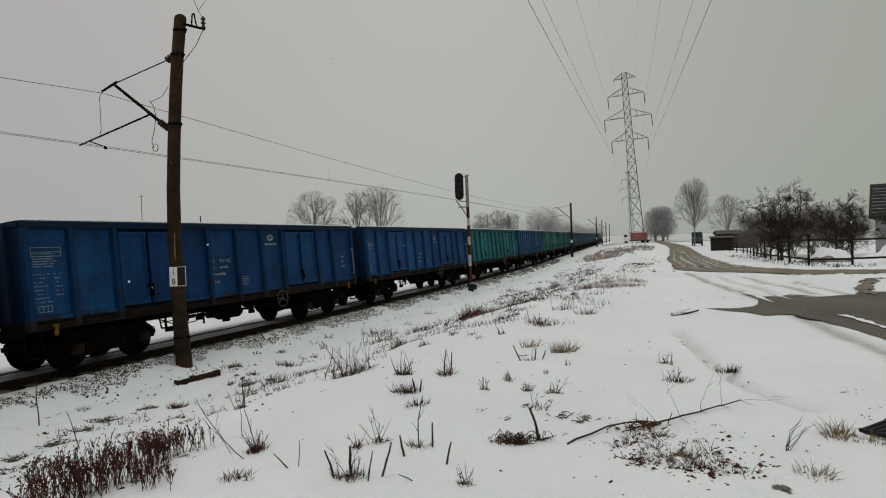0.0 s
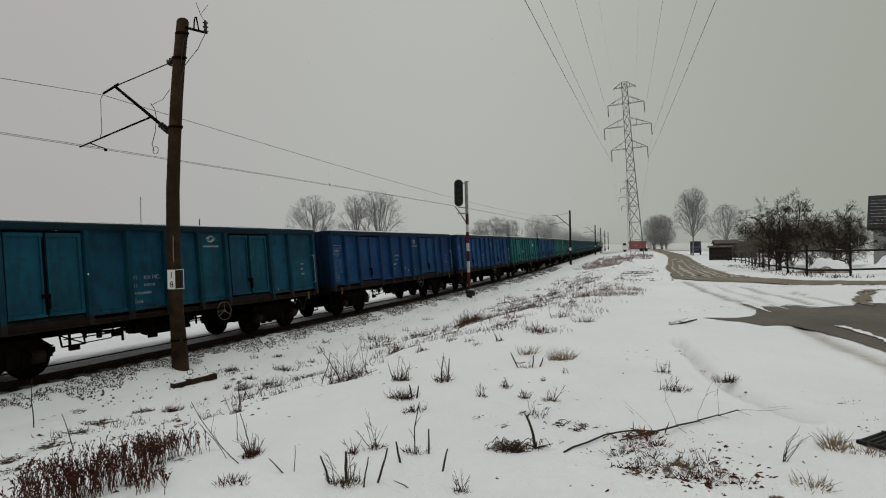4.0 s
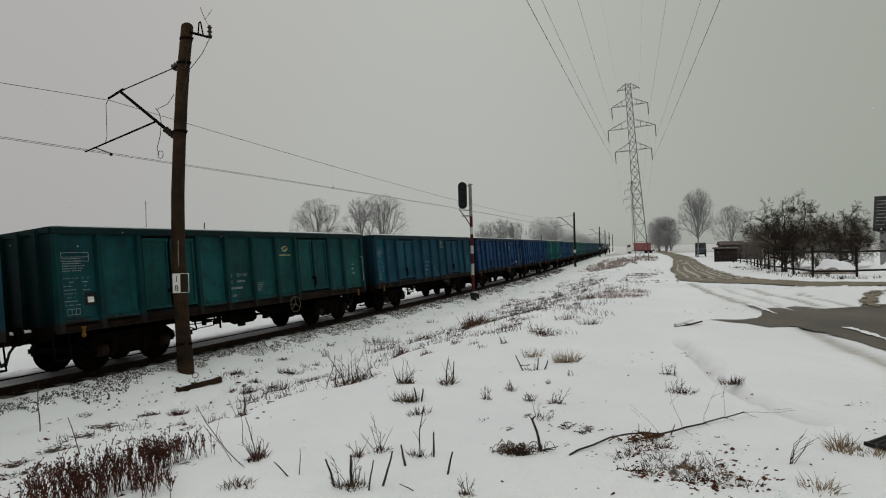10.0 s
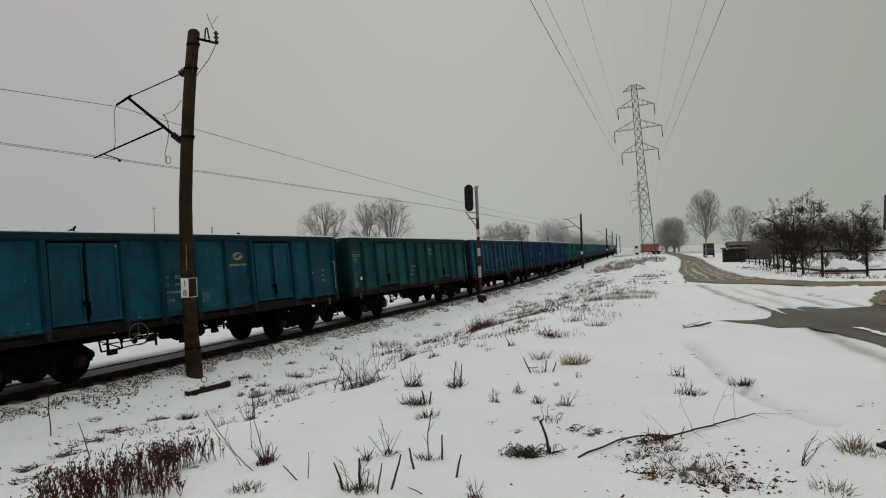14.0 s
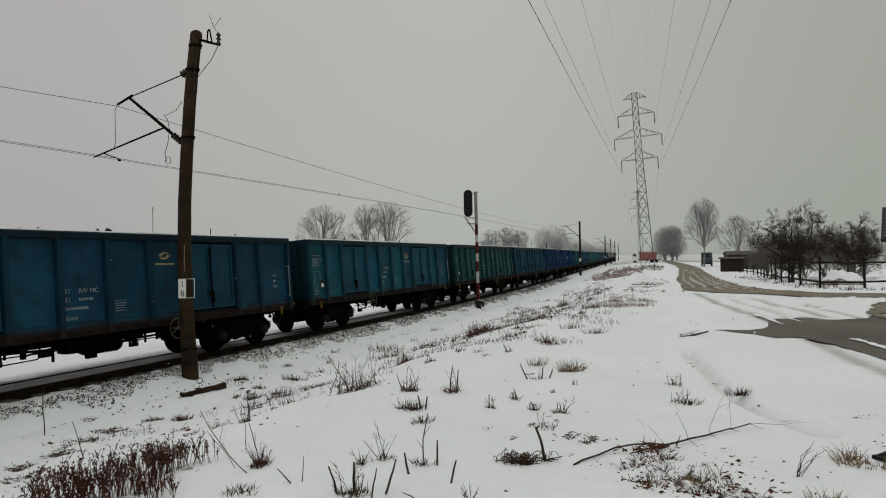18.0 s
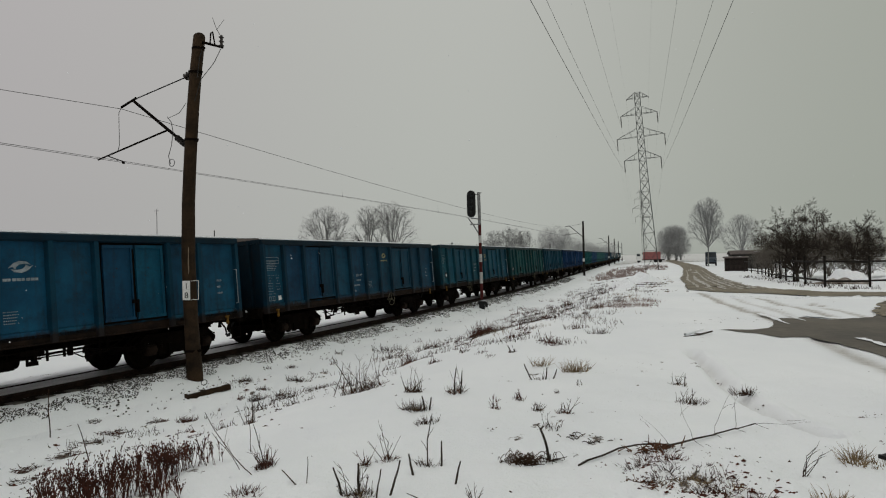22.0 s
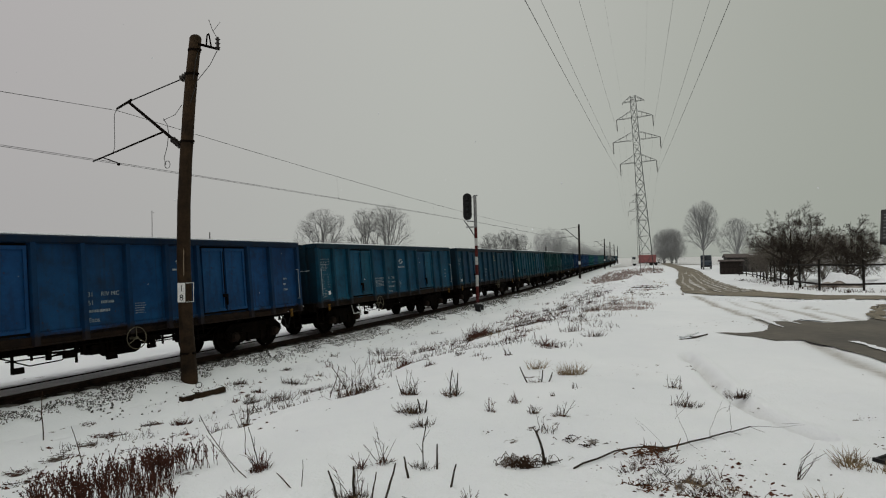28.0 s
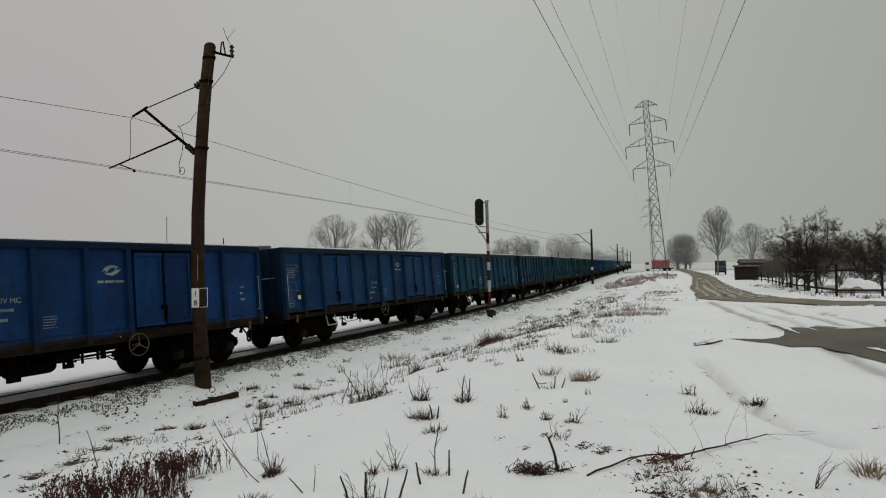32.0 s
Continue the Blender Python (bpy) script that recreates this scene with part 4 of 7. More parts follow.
    bars("data_block", 0.0, FLOOR + 1.1, 8, 0.36, 0.032, 0.055, 0.8, 4, "faded column of small characters")
    bars("data_block", 0.45, FLOOR + 1.1, 6, 0.2, 0.034, 0.06, 0.8, 5, "faded column of small characters")
    bars("data_block", 6.3, FLOOR + 0.62, 5, 0.38, 0.032, 0.028, 0.9, 6, "small inspection grid")
    bars("data_block", X0 + 12.2, FLOOR + 1.0, 3, 0.2, 0.1, 0.08, 0.8, 7, "faded characters by the corner")
    bars("data_block", X0 + 1.6, FLOOR + 0.14, 2, 0.4, 0.05, 0.04, 0.8, 8, "small characters on the sill")
    b = bmesh.new()
    for x0, x1, z0, z1 in ((0, 0.3, 0, 0.012), (0, 0.3, 0.13, 0.142), (0, 0.012, 0, 0.142), (0.1, 0.112, 0, 0.142), (0.2, 0.212, 0, 0.142), (0.29, 0.302, 0, 0.142)):
        b.faces.new([b.verts.new(p) for p in ((x0, z0, 0), (x1, z0, 0), (x1, z1, 0), (x0, z1, 0))])
    part("inspection_grid", b, LETTER, w, "pale outlined inspection grid", m=flat(0.05, FLOOR + 0.28))
    b = bmesh.new()
    for x0, x1, z0, z1 in ((0, 0.66, 0, 0.01), (0, 0.66, 0.1, 0.11), (0, 0.66, 0.2, 0.21), (0, 0.01, 0, 0.21), (0.65, 0.66, 0, 0.21)):
        b.faces.new([b.verts.new(p) for p in ((x0, z0, 0), (x1, z0, 0), (x1, z1, 0), (x0, z1, 0))])
    part("data_frame", b, LETTER, w, "thin pale frame round a block of data", m=flat(-0.02, FLOOR + 1.5))
    if wheel_x in (2, 3, 6):
        b = bmesh.new()
        solid(b, (0, 0, 0), (0.3, 0.3, 0.006))
        card = part("ticket_plate", b, BLACK, w, "black ticket plate", m=flat(0.62, FLOOR + 0.62))
        b = bmesh.new()
        solid(b, (0, -0.02, 0.006), (0.15, 0.13, 0.006))
        part("ticket", b, WHITE, card, "white paper ticket")
    if wheel_x in (0, 4, 5):
        b = bmesh.new()
        solid(b, (0, 0, 0), (0.14, 0.14, 0.008))
        x, z = {0: (9.9, 0.95), 4: (0.58, 0.36), 5: (0.55, 0.42)}[wheel_x]
        part("paper_label", b, WHITE, w, "white waybill label", m=flat(x, FLOOR + z) @ pose(0, 0, 0, 0, 0, wheel_x))


WAGON, PAINTED = build_wagon()
# colour, lettering, place of the hand brake wheel and the state of each wagon, front of the train to its rear
LIVERY = {
    -14: ((0.07, 0.15, 0.19), "pale blue"), -13: ((0.07, 0.16, 0.19), "pale teal"), -12: ((0.08, 0.15, 0.20), "pale blue"), -11: ((0.08, 0.17, 0.19), "pale teal"),
    -10: ((0.07, 0.14, 0.20), "greyish blue"), -9: ((0.08, 0.16, 0.18), "greyish teal"), -8: ((0.07, 0.14, 0.20), "greyish blue"), -7: ((0.07, 0.14, 0.19), "greyish blue"),
    -6: ((0.05, 0.13, 0.20), "dull blue"), -5: ((0.05, 0.18, 0.19), "dull teal"), -4: ((0.05, 0.20, 0.19), "sea-green"), -3: ((0.02, 0.10, 0.22), "blue"),
    -2: ((0.02, 0.21, 0.22), "sea-green"), -1: ((0.008, 0.085, 0.25), "deep blue"), 0: ((0.003, 0.062, 0.19), "deep blue"), 1: ((0.003, 0.086, 0.142), "teal blue"),
    2: ((0.004, 0.083, 0.09), "dark teal"), 3: ((0.004, 0.093, 0.138), "teal blue"), 4: ((0.004, 0.06, 0.11), "dull dark blue"), 5: ((0.004, 0.085, 0.155), "azure blue"),
    6: ((0.004, 0.06, 0.17), "deep blue"), 7: ((0.003, 0.052, 0.175), "deep blue"), 8: ((0.004, 0.06, 0.17), "deep blue"),
}
TRAIN = {}
fading = random.Random(77)   # each panel has weathered in its own way
for k, (colour, word) in LIVERY.items():
    # wagons ahead stay distant: haze is put into paler colours, here and in LIVERY
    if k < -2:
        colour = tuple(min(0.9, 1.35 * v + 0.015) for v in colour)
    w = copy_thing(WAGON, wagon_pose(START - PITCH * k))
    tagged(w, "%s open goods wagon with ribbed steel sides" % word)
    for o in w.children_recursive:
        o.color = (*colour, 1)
    wheel = {1: 8.0, 2: 8.0, 3: 4.1, 4: 8.0, 5: 4.2, 6: 6.2, 7: 8.45, 0: 8.0}.get(k, 8.0)
    for o in list(w.children):
        # shade on posts and ends is put into darker paint; rails are grimy too
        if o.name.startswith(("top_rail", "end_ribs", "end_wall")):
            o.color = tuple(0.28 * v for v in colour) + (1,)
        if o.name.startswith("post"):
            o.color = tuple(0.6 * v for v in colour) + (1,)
        if o.name.startswith(("panel", "door", "skirt")):
            fade, green = fading.uniform(0.84, 1.2), fading.uniform(0.86, 1.08)
            o.color = (min(colour[0] * fade + 0.003, 1), min(colour[1] * fade * green, 1), min(colour[2] * fade, 1), 1)
        if o.data.name == "rear_grab_rail" and k not in (5, 6, 7):
            bpy.data.objects.remove(o)
            continue
        if k in (5, 6) and o.name.startswith("foot_loop"):
            o.data = o.data.copy()
            o.data.materials[0] = DIRTYWHITE
            o.location.x -= 0.9
        if o.name.startswith("handwheel"):
            o.location.x = wheel
    TRAIN[k] = w
for o in (*WAGON.children_recursive, WAGON):
    bpy.data.objects.remove(o)
for k in range(-2, 9):
    signs(TRAIN[k], CREAM if k in (2, 3, 4) else LETTER, k)


def scrap(w, pieces, seed, size=1.0):
    """A low heap of scrap, and bent pieces that stick out over the rim."""
    rnd = random.Random(seed)
    bm = bmesh.new()
    for _ in range(110):
        m = Euler((rnd.uniform(-0.5, 0.5), rnd.uniform(-0.5, 0.5), rnd.uniform(0, 6))).to_matrix()
        solid(bm, (rnd.uniform(0.9, 11.8), rnd.uniform(-0.72, 0.72), rnd.uniform(1.4, 2.9)), (rnd.uniform(0.4, 0.9), rnd.uniform(0.2, 0.6), rnd.uniform(0.03, 0.2)), m)
    tagged(part("scrap_load", bm, RUSTY, w, "heaped rusty scrap load"), kind="stuff")
    for x, y in pieces:
        bm = bmesh.new()
        for _ in range(3):
            m = Euler((rnd.uniform(-1, 1), rnd.uniform(-1, 1), rnd.uniform(0, 6))).to_matrix()
            solid(bm, (rnd.uniform(-0.15, 0.15), rnd.uniform(-0.1, 0.1), rnd.uniform(-0.1, 0.12)), (size * rnd.uniform(0.2, 0.42), 0.03, size * rnd.uniform(0.1, 0.22)), m)
        solid(bm, (0, 0, -0.3), (0.25 * size, 0.05, 0.5))
        part("scrap_piece", bm, UNDER, w, "dark bent piece of scrap over the rim", m=pose(x, y, RIM - 0.02))


scrap(TRAIN[3], [(3.0, -0.9), (6.6, 0.5), (8.9, -0.6)], 1)
scrap(TRAIN[4], [(4.9, -0.8), (6.4, -0.9), (11.2, -0.7), (12.0, 0.2)], 2)
scrap(TRAIN[5], [(3.5, -0.7), (6.2, -0.9), (7.8, -0.9), (9.4, -0.7)], 3, 0.35)
scrap(TRAIN[0], [(8.5, -0.8)], 4)
scrap(TRAIN[-1], [(8.4, -0.8)], 5)
scrap(TRAIN[7], [(7.2, -0.5)], 6)


# ---- overhead line ----
def mast_frame(s):
    """Axes of a mast: x towards the road (away from the track), y along the track."""
    p, a = on_track(s), math.atan(slope(s))
    out = -(LEFT * math.cos(a) - ALONG * math.sin(a))
    m = Matrix(((out.x, -out.y, 0, p.x), (out.y, out.x, 0, p.y), (0, 0, 1, 0), (0, 0, 0, 1)))
    return m


def insulator(bm, a, b, r=0.075, n=4):
    a, b = Vector(a), Vector(b)
    prof, L = [(0, r * 0.4)], (b - a).length
    for k in range(n):
        u = L * (k + 0.5) / n
        prof += [(u - L * 0.3 / n, r * 0.5), (u, r), (u + L * 0.18 / n, r * 0.5)]
    prof.append((L, r * 0.4))
    lathe(bm, a, b - a, prof, 10)


def mast_one():
    """The old timber mast beside the track, slightly swept, with its cantilever."""
    m = thing("catenary_mast", "old dark timber overhead-line mast with a cantilever", "line mast", mast_frame(10.88), "overhead line masts")
    centre = [(2.24, -0.55), (2.225, -0.1), (2.13, 1.15), (2.06, 2.92), (2.09, 4.3), (2.18, 5.54), (2.30, 6.8), (2.41, 7.68), (2.56, 8.62)]
    bm = bmesh.new()
    prev = None
    n = 12
    for x, z in centre:
        r = 0.215 - 0.03 * min((z + 0.5) / 1.5, 1) - 0.038 * (z + 0.5) / 9.1
        cur = [bm.verts.new((x + r * math.cos(6.2832 * k / n) * (1 + 0.03 * math.sin(3 * k + z)), r * math.sin(6.2832 * k / n), z)) for k in range(n)]
        if prev:
            for k in range(n):
                bm.faces.new((prev[k], prev[(k + 1) % n], cur[(k + 1) % n], cur[k]))
        prev = cur
    for x, z, f in ((2.565, 8.67, 0.82), (2.57, 8.70, 0.5)):
        cur = [bm.verts.new((x + 0.147 * f * math.cos(6.2832 * k / n), 0.147 * f * math.sin(6.2832 * k / n), z)) for k in range(n)]
        for k in range(n):
            bm.faces.new((prev[k], prev[(k + 1) % n], cur[(k + 1) % n], cur[k]))
        prev = cur
    bm.faces.new(prev)
    part("pole", bm, WOOD, m, smooth=True)
    for x, z, r in ((2.18, 0.46, 0.195), (2.22, 5.95, 0.17), (2.41, 7.69, 0.16), (2.51, 8.3, 0.158)):
        bm = bmesh.new()
        lathe(bm, (x, 0, z - 0.03), (0, 0, 1), [(0, r), (0.06, r)], 14)
        solid(bm, (x + r + 0.03, 0, z), (0.08, 0.06, 0.05))
        part("clamp_band", bm, UNDER, m, "steel clamp band")
    bm = bmesh.new()
    tube(bm, (2.02, 0, 5.86), (0.07, 0, 7.25), 0.045, 0.04, 8)
    tube(bm, (0.15, 0, 7.33), (-0.45, 0, 7.15), 0.035, 0.03, 8)
    part("bracket_tube", bm, UNDER, m, "dark slanting cantilever tube")
    bm = bmesh.new()
    insulator(bm, (2.02, 0, 5.85), (1.68, 0, 6.09), 0.09)
    part("insulator", bm, PORCELAIN, m, "brown porcelain insulator")
    bm = bmesh.new()
    insulator(bm, (2.3, 0, 7.72), (2.02, 0, 7.62), 0.1, 3)
    part("insulator", bm, PORCELAIN, m, "brown porcelain insulator")
    bm = bmesh.new()
    tube(bm, (2.05, 0, 7.63), (0.07, 0, 7.3), 0.016, 0.016, 6)
    part("top_stay", bm, WIRE, m, "thin top stay rod")
    bm = bmesh.new()
    tube(bm, (1.36, 0, 6.31), (-1.46, 0, 5.76), 0.026, 0.022, 7)
    part("registration_arm", bm, UNDER, m, "slanting registration arm")
    bm = bmesh.new()
    tube(bm, (-1.07, 0, 5.84), (-0.4, 0, 5.62), 0.018, 0.016, 6)
    solid(bm, (-0.4, 0, 5.59), (0.06, 0.05, 0.07))
    part("steady_arm", bm, UNDER, m, "short steady arm")
    bm = bmesh.new()
    pipe(bm, [(-0.45, 0, 7.15), (-0.56, 0, 7.0), (-0.55, 0, 6.1), (-0.62, 0, 5.93)], 0.008, 5)
    part("hanger_wire", bm, WIRE, m, "thin hanger wire")
    # crooked arm on the mast's head with a small insulator, a loop and bird spikes
    bm = bmesh.new()
    tube(bm, (2.62, 0, 8.47), (3.36, 0, 8.2), 0.035, 0.03, 6)
    pipe(bm, [(2.93, 0, 8.36), (2.96, 0, 8.64), (3.02, 0, 8.66), (3.1, 0, 8.3)], 0.018, 6)
    part("head_arm", bm, UNDER, m, "dark angle arm on the mast head")
    bm = bmesh.new()
    insulator(bm, (3.32, 0, 8.2), (3.32, 0, 8.52), 0.07, 3)
    part("insulator", bm, PORCELAIN, m, "small upright insulator")
    bm = bmesh.new()
    pipe(bm, [(3.3, 0, 8.5), (3.14, 0.02, 8.72), (2.98, 0.04, 9.05)], 0.007, 4)
    pipe(bm, [(3.14, 0.02, 8.7), (3.42, 0, 8.9)], 0.005, 4)
    part("wire_end", bm, WIRE, m, "loose wire ends")
    bm = bmesh.new()
    pipe(bm, [(3.3, 0, 8.18), (3.05, 0, 7.85), (2.7, -0.1, 7.45), (2.55, -0.17, 6.9)], 0.009, 5)
    pipe(bm, [(2.68, 0, 8.35), (2.66, -0.1, 8.0), (2.62, -0.14, 7.5)], 0.008, 5)
    part("earth_cable", bm, WIRE, m, "slack earth cable")
    bm = bmesh.new()
    pts = [(1.36, 0.0, 6.67), (1.5, 0, 6.5), (1.56, 0, 6.25), (1.5, 0, 5.9), (1.38, 0, 5.6), (1.45, 0, 5.4)]
    pipe(bm, pts, 0.009, 5)
    ring(bm, (1.5, 0, 5.42), (0, 1, 0), 0.1, 0.008, 12, 4)
    pipe(bm, [(2.05, 0, 6.95), (1.8, 0, 6.72), (1.36, 0, 6.62)], 0.007, 4)
    part("jumper_cable", bm, WIRE, m, "looped jumper cable")
    # number plate bent round the pole
    bm = bmesh.new()
    solid(bm, (0, 0, 0), (0.2, 0.012, 0.5))
    origin = mast_frame(10.88) @ Vector((2.1, 0, 2.03))
    to_cam = Vector((-origin.x, -origin.y, 0)).normalized()

    def facing(turn, shift, up=0.0, out=0.185):
        """A pose on the pole's face towards the lane, turned round the pole."""
        d = Matrix.Rotation(radians(turn), 3, "Z") @ to_cam
        x = Vector((-d.y, d.x, 0))
        w = Matrix(((x.x, -d.x, 0, 0), (x.y, -d.y, 0, 0), (0, 0, 1, 0), (0, 0, 0, 1)))
        p = origin + d * out + x * shift + Vector((0, 0, up))
        return m.matrix_basis.inverted() @ Matrix.Translation(p) @ w

    part("number_plate", bm, WHITE, m, "white mast number plate", m=facing(-28, 0.0))
    bm = bmesh.new()
    extrude_poly(bm, [(-0.012, -0.36), (0.014, -0.3), (0.008, 0.05), (0.016, 0.3), (-0.006, 0.36), (-0.016, 0.0)], -0.004, 0.004)
    part("bark_scar", bm, SCAR, m, "pale split streak in the timber", m=facing(-8, 0.0, 0.78, 0.183))
    lettering("1", 0.22, BLACK, m, facing(-28, -0.05, 0.04, 0.194) @ pose(0, 0, 0, 90), "digit")
    lettering("8", 0.22, BLACK, m, facing(-28, -0.05, -0.2, 0.194) @ pose(0, 0, 0, 90), "digit")
    bm = bmesh.new()
    for x, z, w, h in ((0, 0.245, 0.22, 0.012), (0, -0.245, 0.22, 0.012), (0.105, 0, 0.012, 0.5)):
        solid(bm, (x, 0, z), (w, 0.01, h))
    part("plate_rim", bm, WHITE, m, "white outlined second plate", m=facing(32, 0.02))
    return m


mast_one()


def plain_mast(s, side=2.4):
    m = thing("catenary_mast", "slim grey overhead-line mast with a cantilever", "line mast", mast_frame(s), "overhead line masts")
    p = on_track(s, side)
    z0 = ground_z(p.x, p.y)
    bm = bmesh.new()
    tube(bm, (side, 0, z0 - 0.2), (side, 0, 7.75), 0.19, 0.13, 10)
    part("pole", bm, FENCE, m, smooth=False)
    bm = bmesh.new()
    tube(bm, (side, 0, 5.35), (0.42, 0, 7.1), 0.06, 0.05, 6)
    tube(bm, (0.5, 0, 7.12), (-0.2, 0, 7.05), 0.05, 0.04, 6)
    part("bracket_tube", bm, UNDER, m)
    bm = bmesh.new()
    tube(bm, (side, 0, 7.4), (0.5, 0, 7.1), 0.02, 0.02, 5)
    part("top_stay", bm, WIRE, m)
    bm = bmesh.new()
    tube(bm, (1.6, 0, 6.0), (-0.6, 0, 5.75), 0.03, 0.03, 5)
    part("registration_arm", bm, UNDER, m)
    bm = bmesh.new()
    solid(bm, (side, -0.2, 2.0), (0.3, 0.02, 0.45))
    part("number_plate", bm, WHITE, m, "white mast number plate")
    bm = bmesh.new()
    insulator(bm, (side - 0.1, 0, 5.45), (side - 0.5, 0, 5.82), 0.09, 3)
    part("insulator", bm, PORCELAIN, m)


MASTS = [-62.0, 10.92, 87.1, 160.0, 195.0, 232.0, 275.0]
for s in MASTS[2:]:
    plain_mast(s)
for name, height, sag, side in (("messenger_wire", 7.12, 1.05, -0.5), ("contact_wire", 5.6, 0.04, -0.44), ("contact_wire", 5.6, 0.04, -0.26)):
    bm = bmesh.new()
    for a, b in zip(MASTS, MASTS[1:]):
        pts = []
        for k in range(17):
            u = k / 16
            s = a + (b - a) * u
            pts.append(on_track(s, side, height - sag * (1.36 if a < 0 and sag > 0.1 else 1) * 4 * u * (1 - u)))
        pipe(bm, pts, 0.007 if name == "contact_wire" else 0.0085, 4)
    tagged(part(name, bm, WIRE, None), "thin dark overhead line wire above the track", "wire", kind="structure")
drop_group = "droppers of the overhead line"
for a, b in zip(MASTS[:3], MASTS[1:3]):
    n = 7
    for k in range(1, n):
        u = k / n
        bm = bmesh.new()
        s = a + (b - a) * u
        if s < -14:
            bm.free()
            continue
        tube(bm, on_track(s, -0.5, 7.12 - 1.05 * (1.36 if a < 0 else 1) * 4 * u * (1 - u)), on_track(s, -0.42, 5.6 - 0.04 * 4 * u * (1 - u)), 0.0012, 0.0012, 3)
        solid(bm, on_track(s, -0.42, 5.63), (0.02, 0.02, 0.09))
        tagged(part("dropper", bm, WIRE, None), "thin dropper wire holding the contact wire", "wire", drop_group)


# ---- signal ----
def signal():
    base = on_track(32.4, 2.4)
    m = thing("railway_signal", "black-headed railway signal on a red and white banded post", "signal", pose(base.x, base.y, 0))
    g = ground_z(base.x, base.y)
    bm = bmesh.new()
    solid(bm, (0, 0, (g - 0.25) / 2 + 0.04), (0.34, 0.34, 0.25 - g + 0.0))
    solid(bm, (0, 0, 0.02), (0.46, 0.4, 0.16))
    solid(bm, (0.26, -0.1, -0.1), (0.16, 0.2, 0.3))
    chamfer(bm, 0.02)
    part("foot", bm, BLACK, m, "dark cable boxes and foot")
    WHITE = DIRTYWHITE
    bands = [(0.2, 1.17, RED), (1.17, 1.84, WHITE), (1.84, 2.45, RED), (2.45, 2.92, WHITE), (2.92, 3.59, RED), (3.59, 4.03, WHITE), (4.03, 4.7, RED), (4.7, 6.62, STEEL)]
    for a, b, mat in bands:
        bm = bmesh.new()
        lean = lambda z: -0.06 * z / 6.6
        tube(bm, (lean(a), 0, a), (lean(b), 0, b), 0.095, 0.095, 12)
        part("post_band", bm, mat, m, {RED: "red band", WHITE: "white band", STEEL: "bare grey upper post"}[mat])
    bm = bmesh.new()
    h, r = 0.8, 0.26
    pts = []
    for k in range(17):
        a = math.pi * k / 16
        pts.append((r * math.cos(a), h - r + r * math.sin(a)))
    for k in range(17):
        a = math.pi + math.pi * k / 16
        pts.append((r * math.cos(a), -h + r + r * math.sin(a)))
    extrude_poly(bm, pts, -0.12, -0.09)
    solid(bm, (0, 0.03, 0), (0.36, 0.24, 1.3))
    head = part("signal_head", bm, BLACK, m, "black oval signal head", m=pose(-0.52, 0, 5.92))
    for z in (0.5, 0.17, -0.17, -0.5):
        bm = bmesh.new()
        lathe(bm, (0, -0.12, z), (0, -1, 0), [(0, 0.1), (0.16, 0.105), (0.16, 0.09), (0.02, 0.085)], 14)
        part("lamp_hood", bm, BLACK, head, "dark lamp hood")
        bm = bmesh.new()
        lathe(bm, (0, -0.124, z), (0, -1, 0), [(0, 0.08), (0.02, 0.06), (0.025, 0.01)], 14)
        part("lens", bm, GLASS, head, "unlit glass lens")
    bm = bmesh.new()
    pipe(bm, [(-0.74, 0, 5.1), (-0.45, 0, 4.72), (-0.05, 0, 4.05)], 0.035, 6)
    pipe(bm, [(-0.62, 0, 5.1), (-0.3, 0, 5.05), (-0.05, 0, 5.0)], 0.03, 6)
    solid(bm, (-0.3, 0, 4.7), (0.62, 0.3, 0.06))
    solid(bm, (-0.4, 0, 5.05), (0.3, 0.2, 0.04))
    part("bracket", bm, STEEL, m, "grey bracket under the head")
    bm = bmesh.new()
    solid(bm, (0.02, 0, 6.58), (0.16, 0.12, 0.05))
    tube(bm, (-0.1, 0, 6.5), (-0.4, 0, 6.5), 0.025, 0.025, 6)
    part("top_clamp", bm, STEEL, m)
    bm = bmesh.new()
    solid(bm, (-0.42, 0.02, 5.09), (0.36, 0.22, 0.05))
    part("snow_patch", bm, CAP, m, "snow lying on the bracket")


signal()


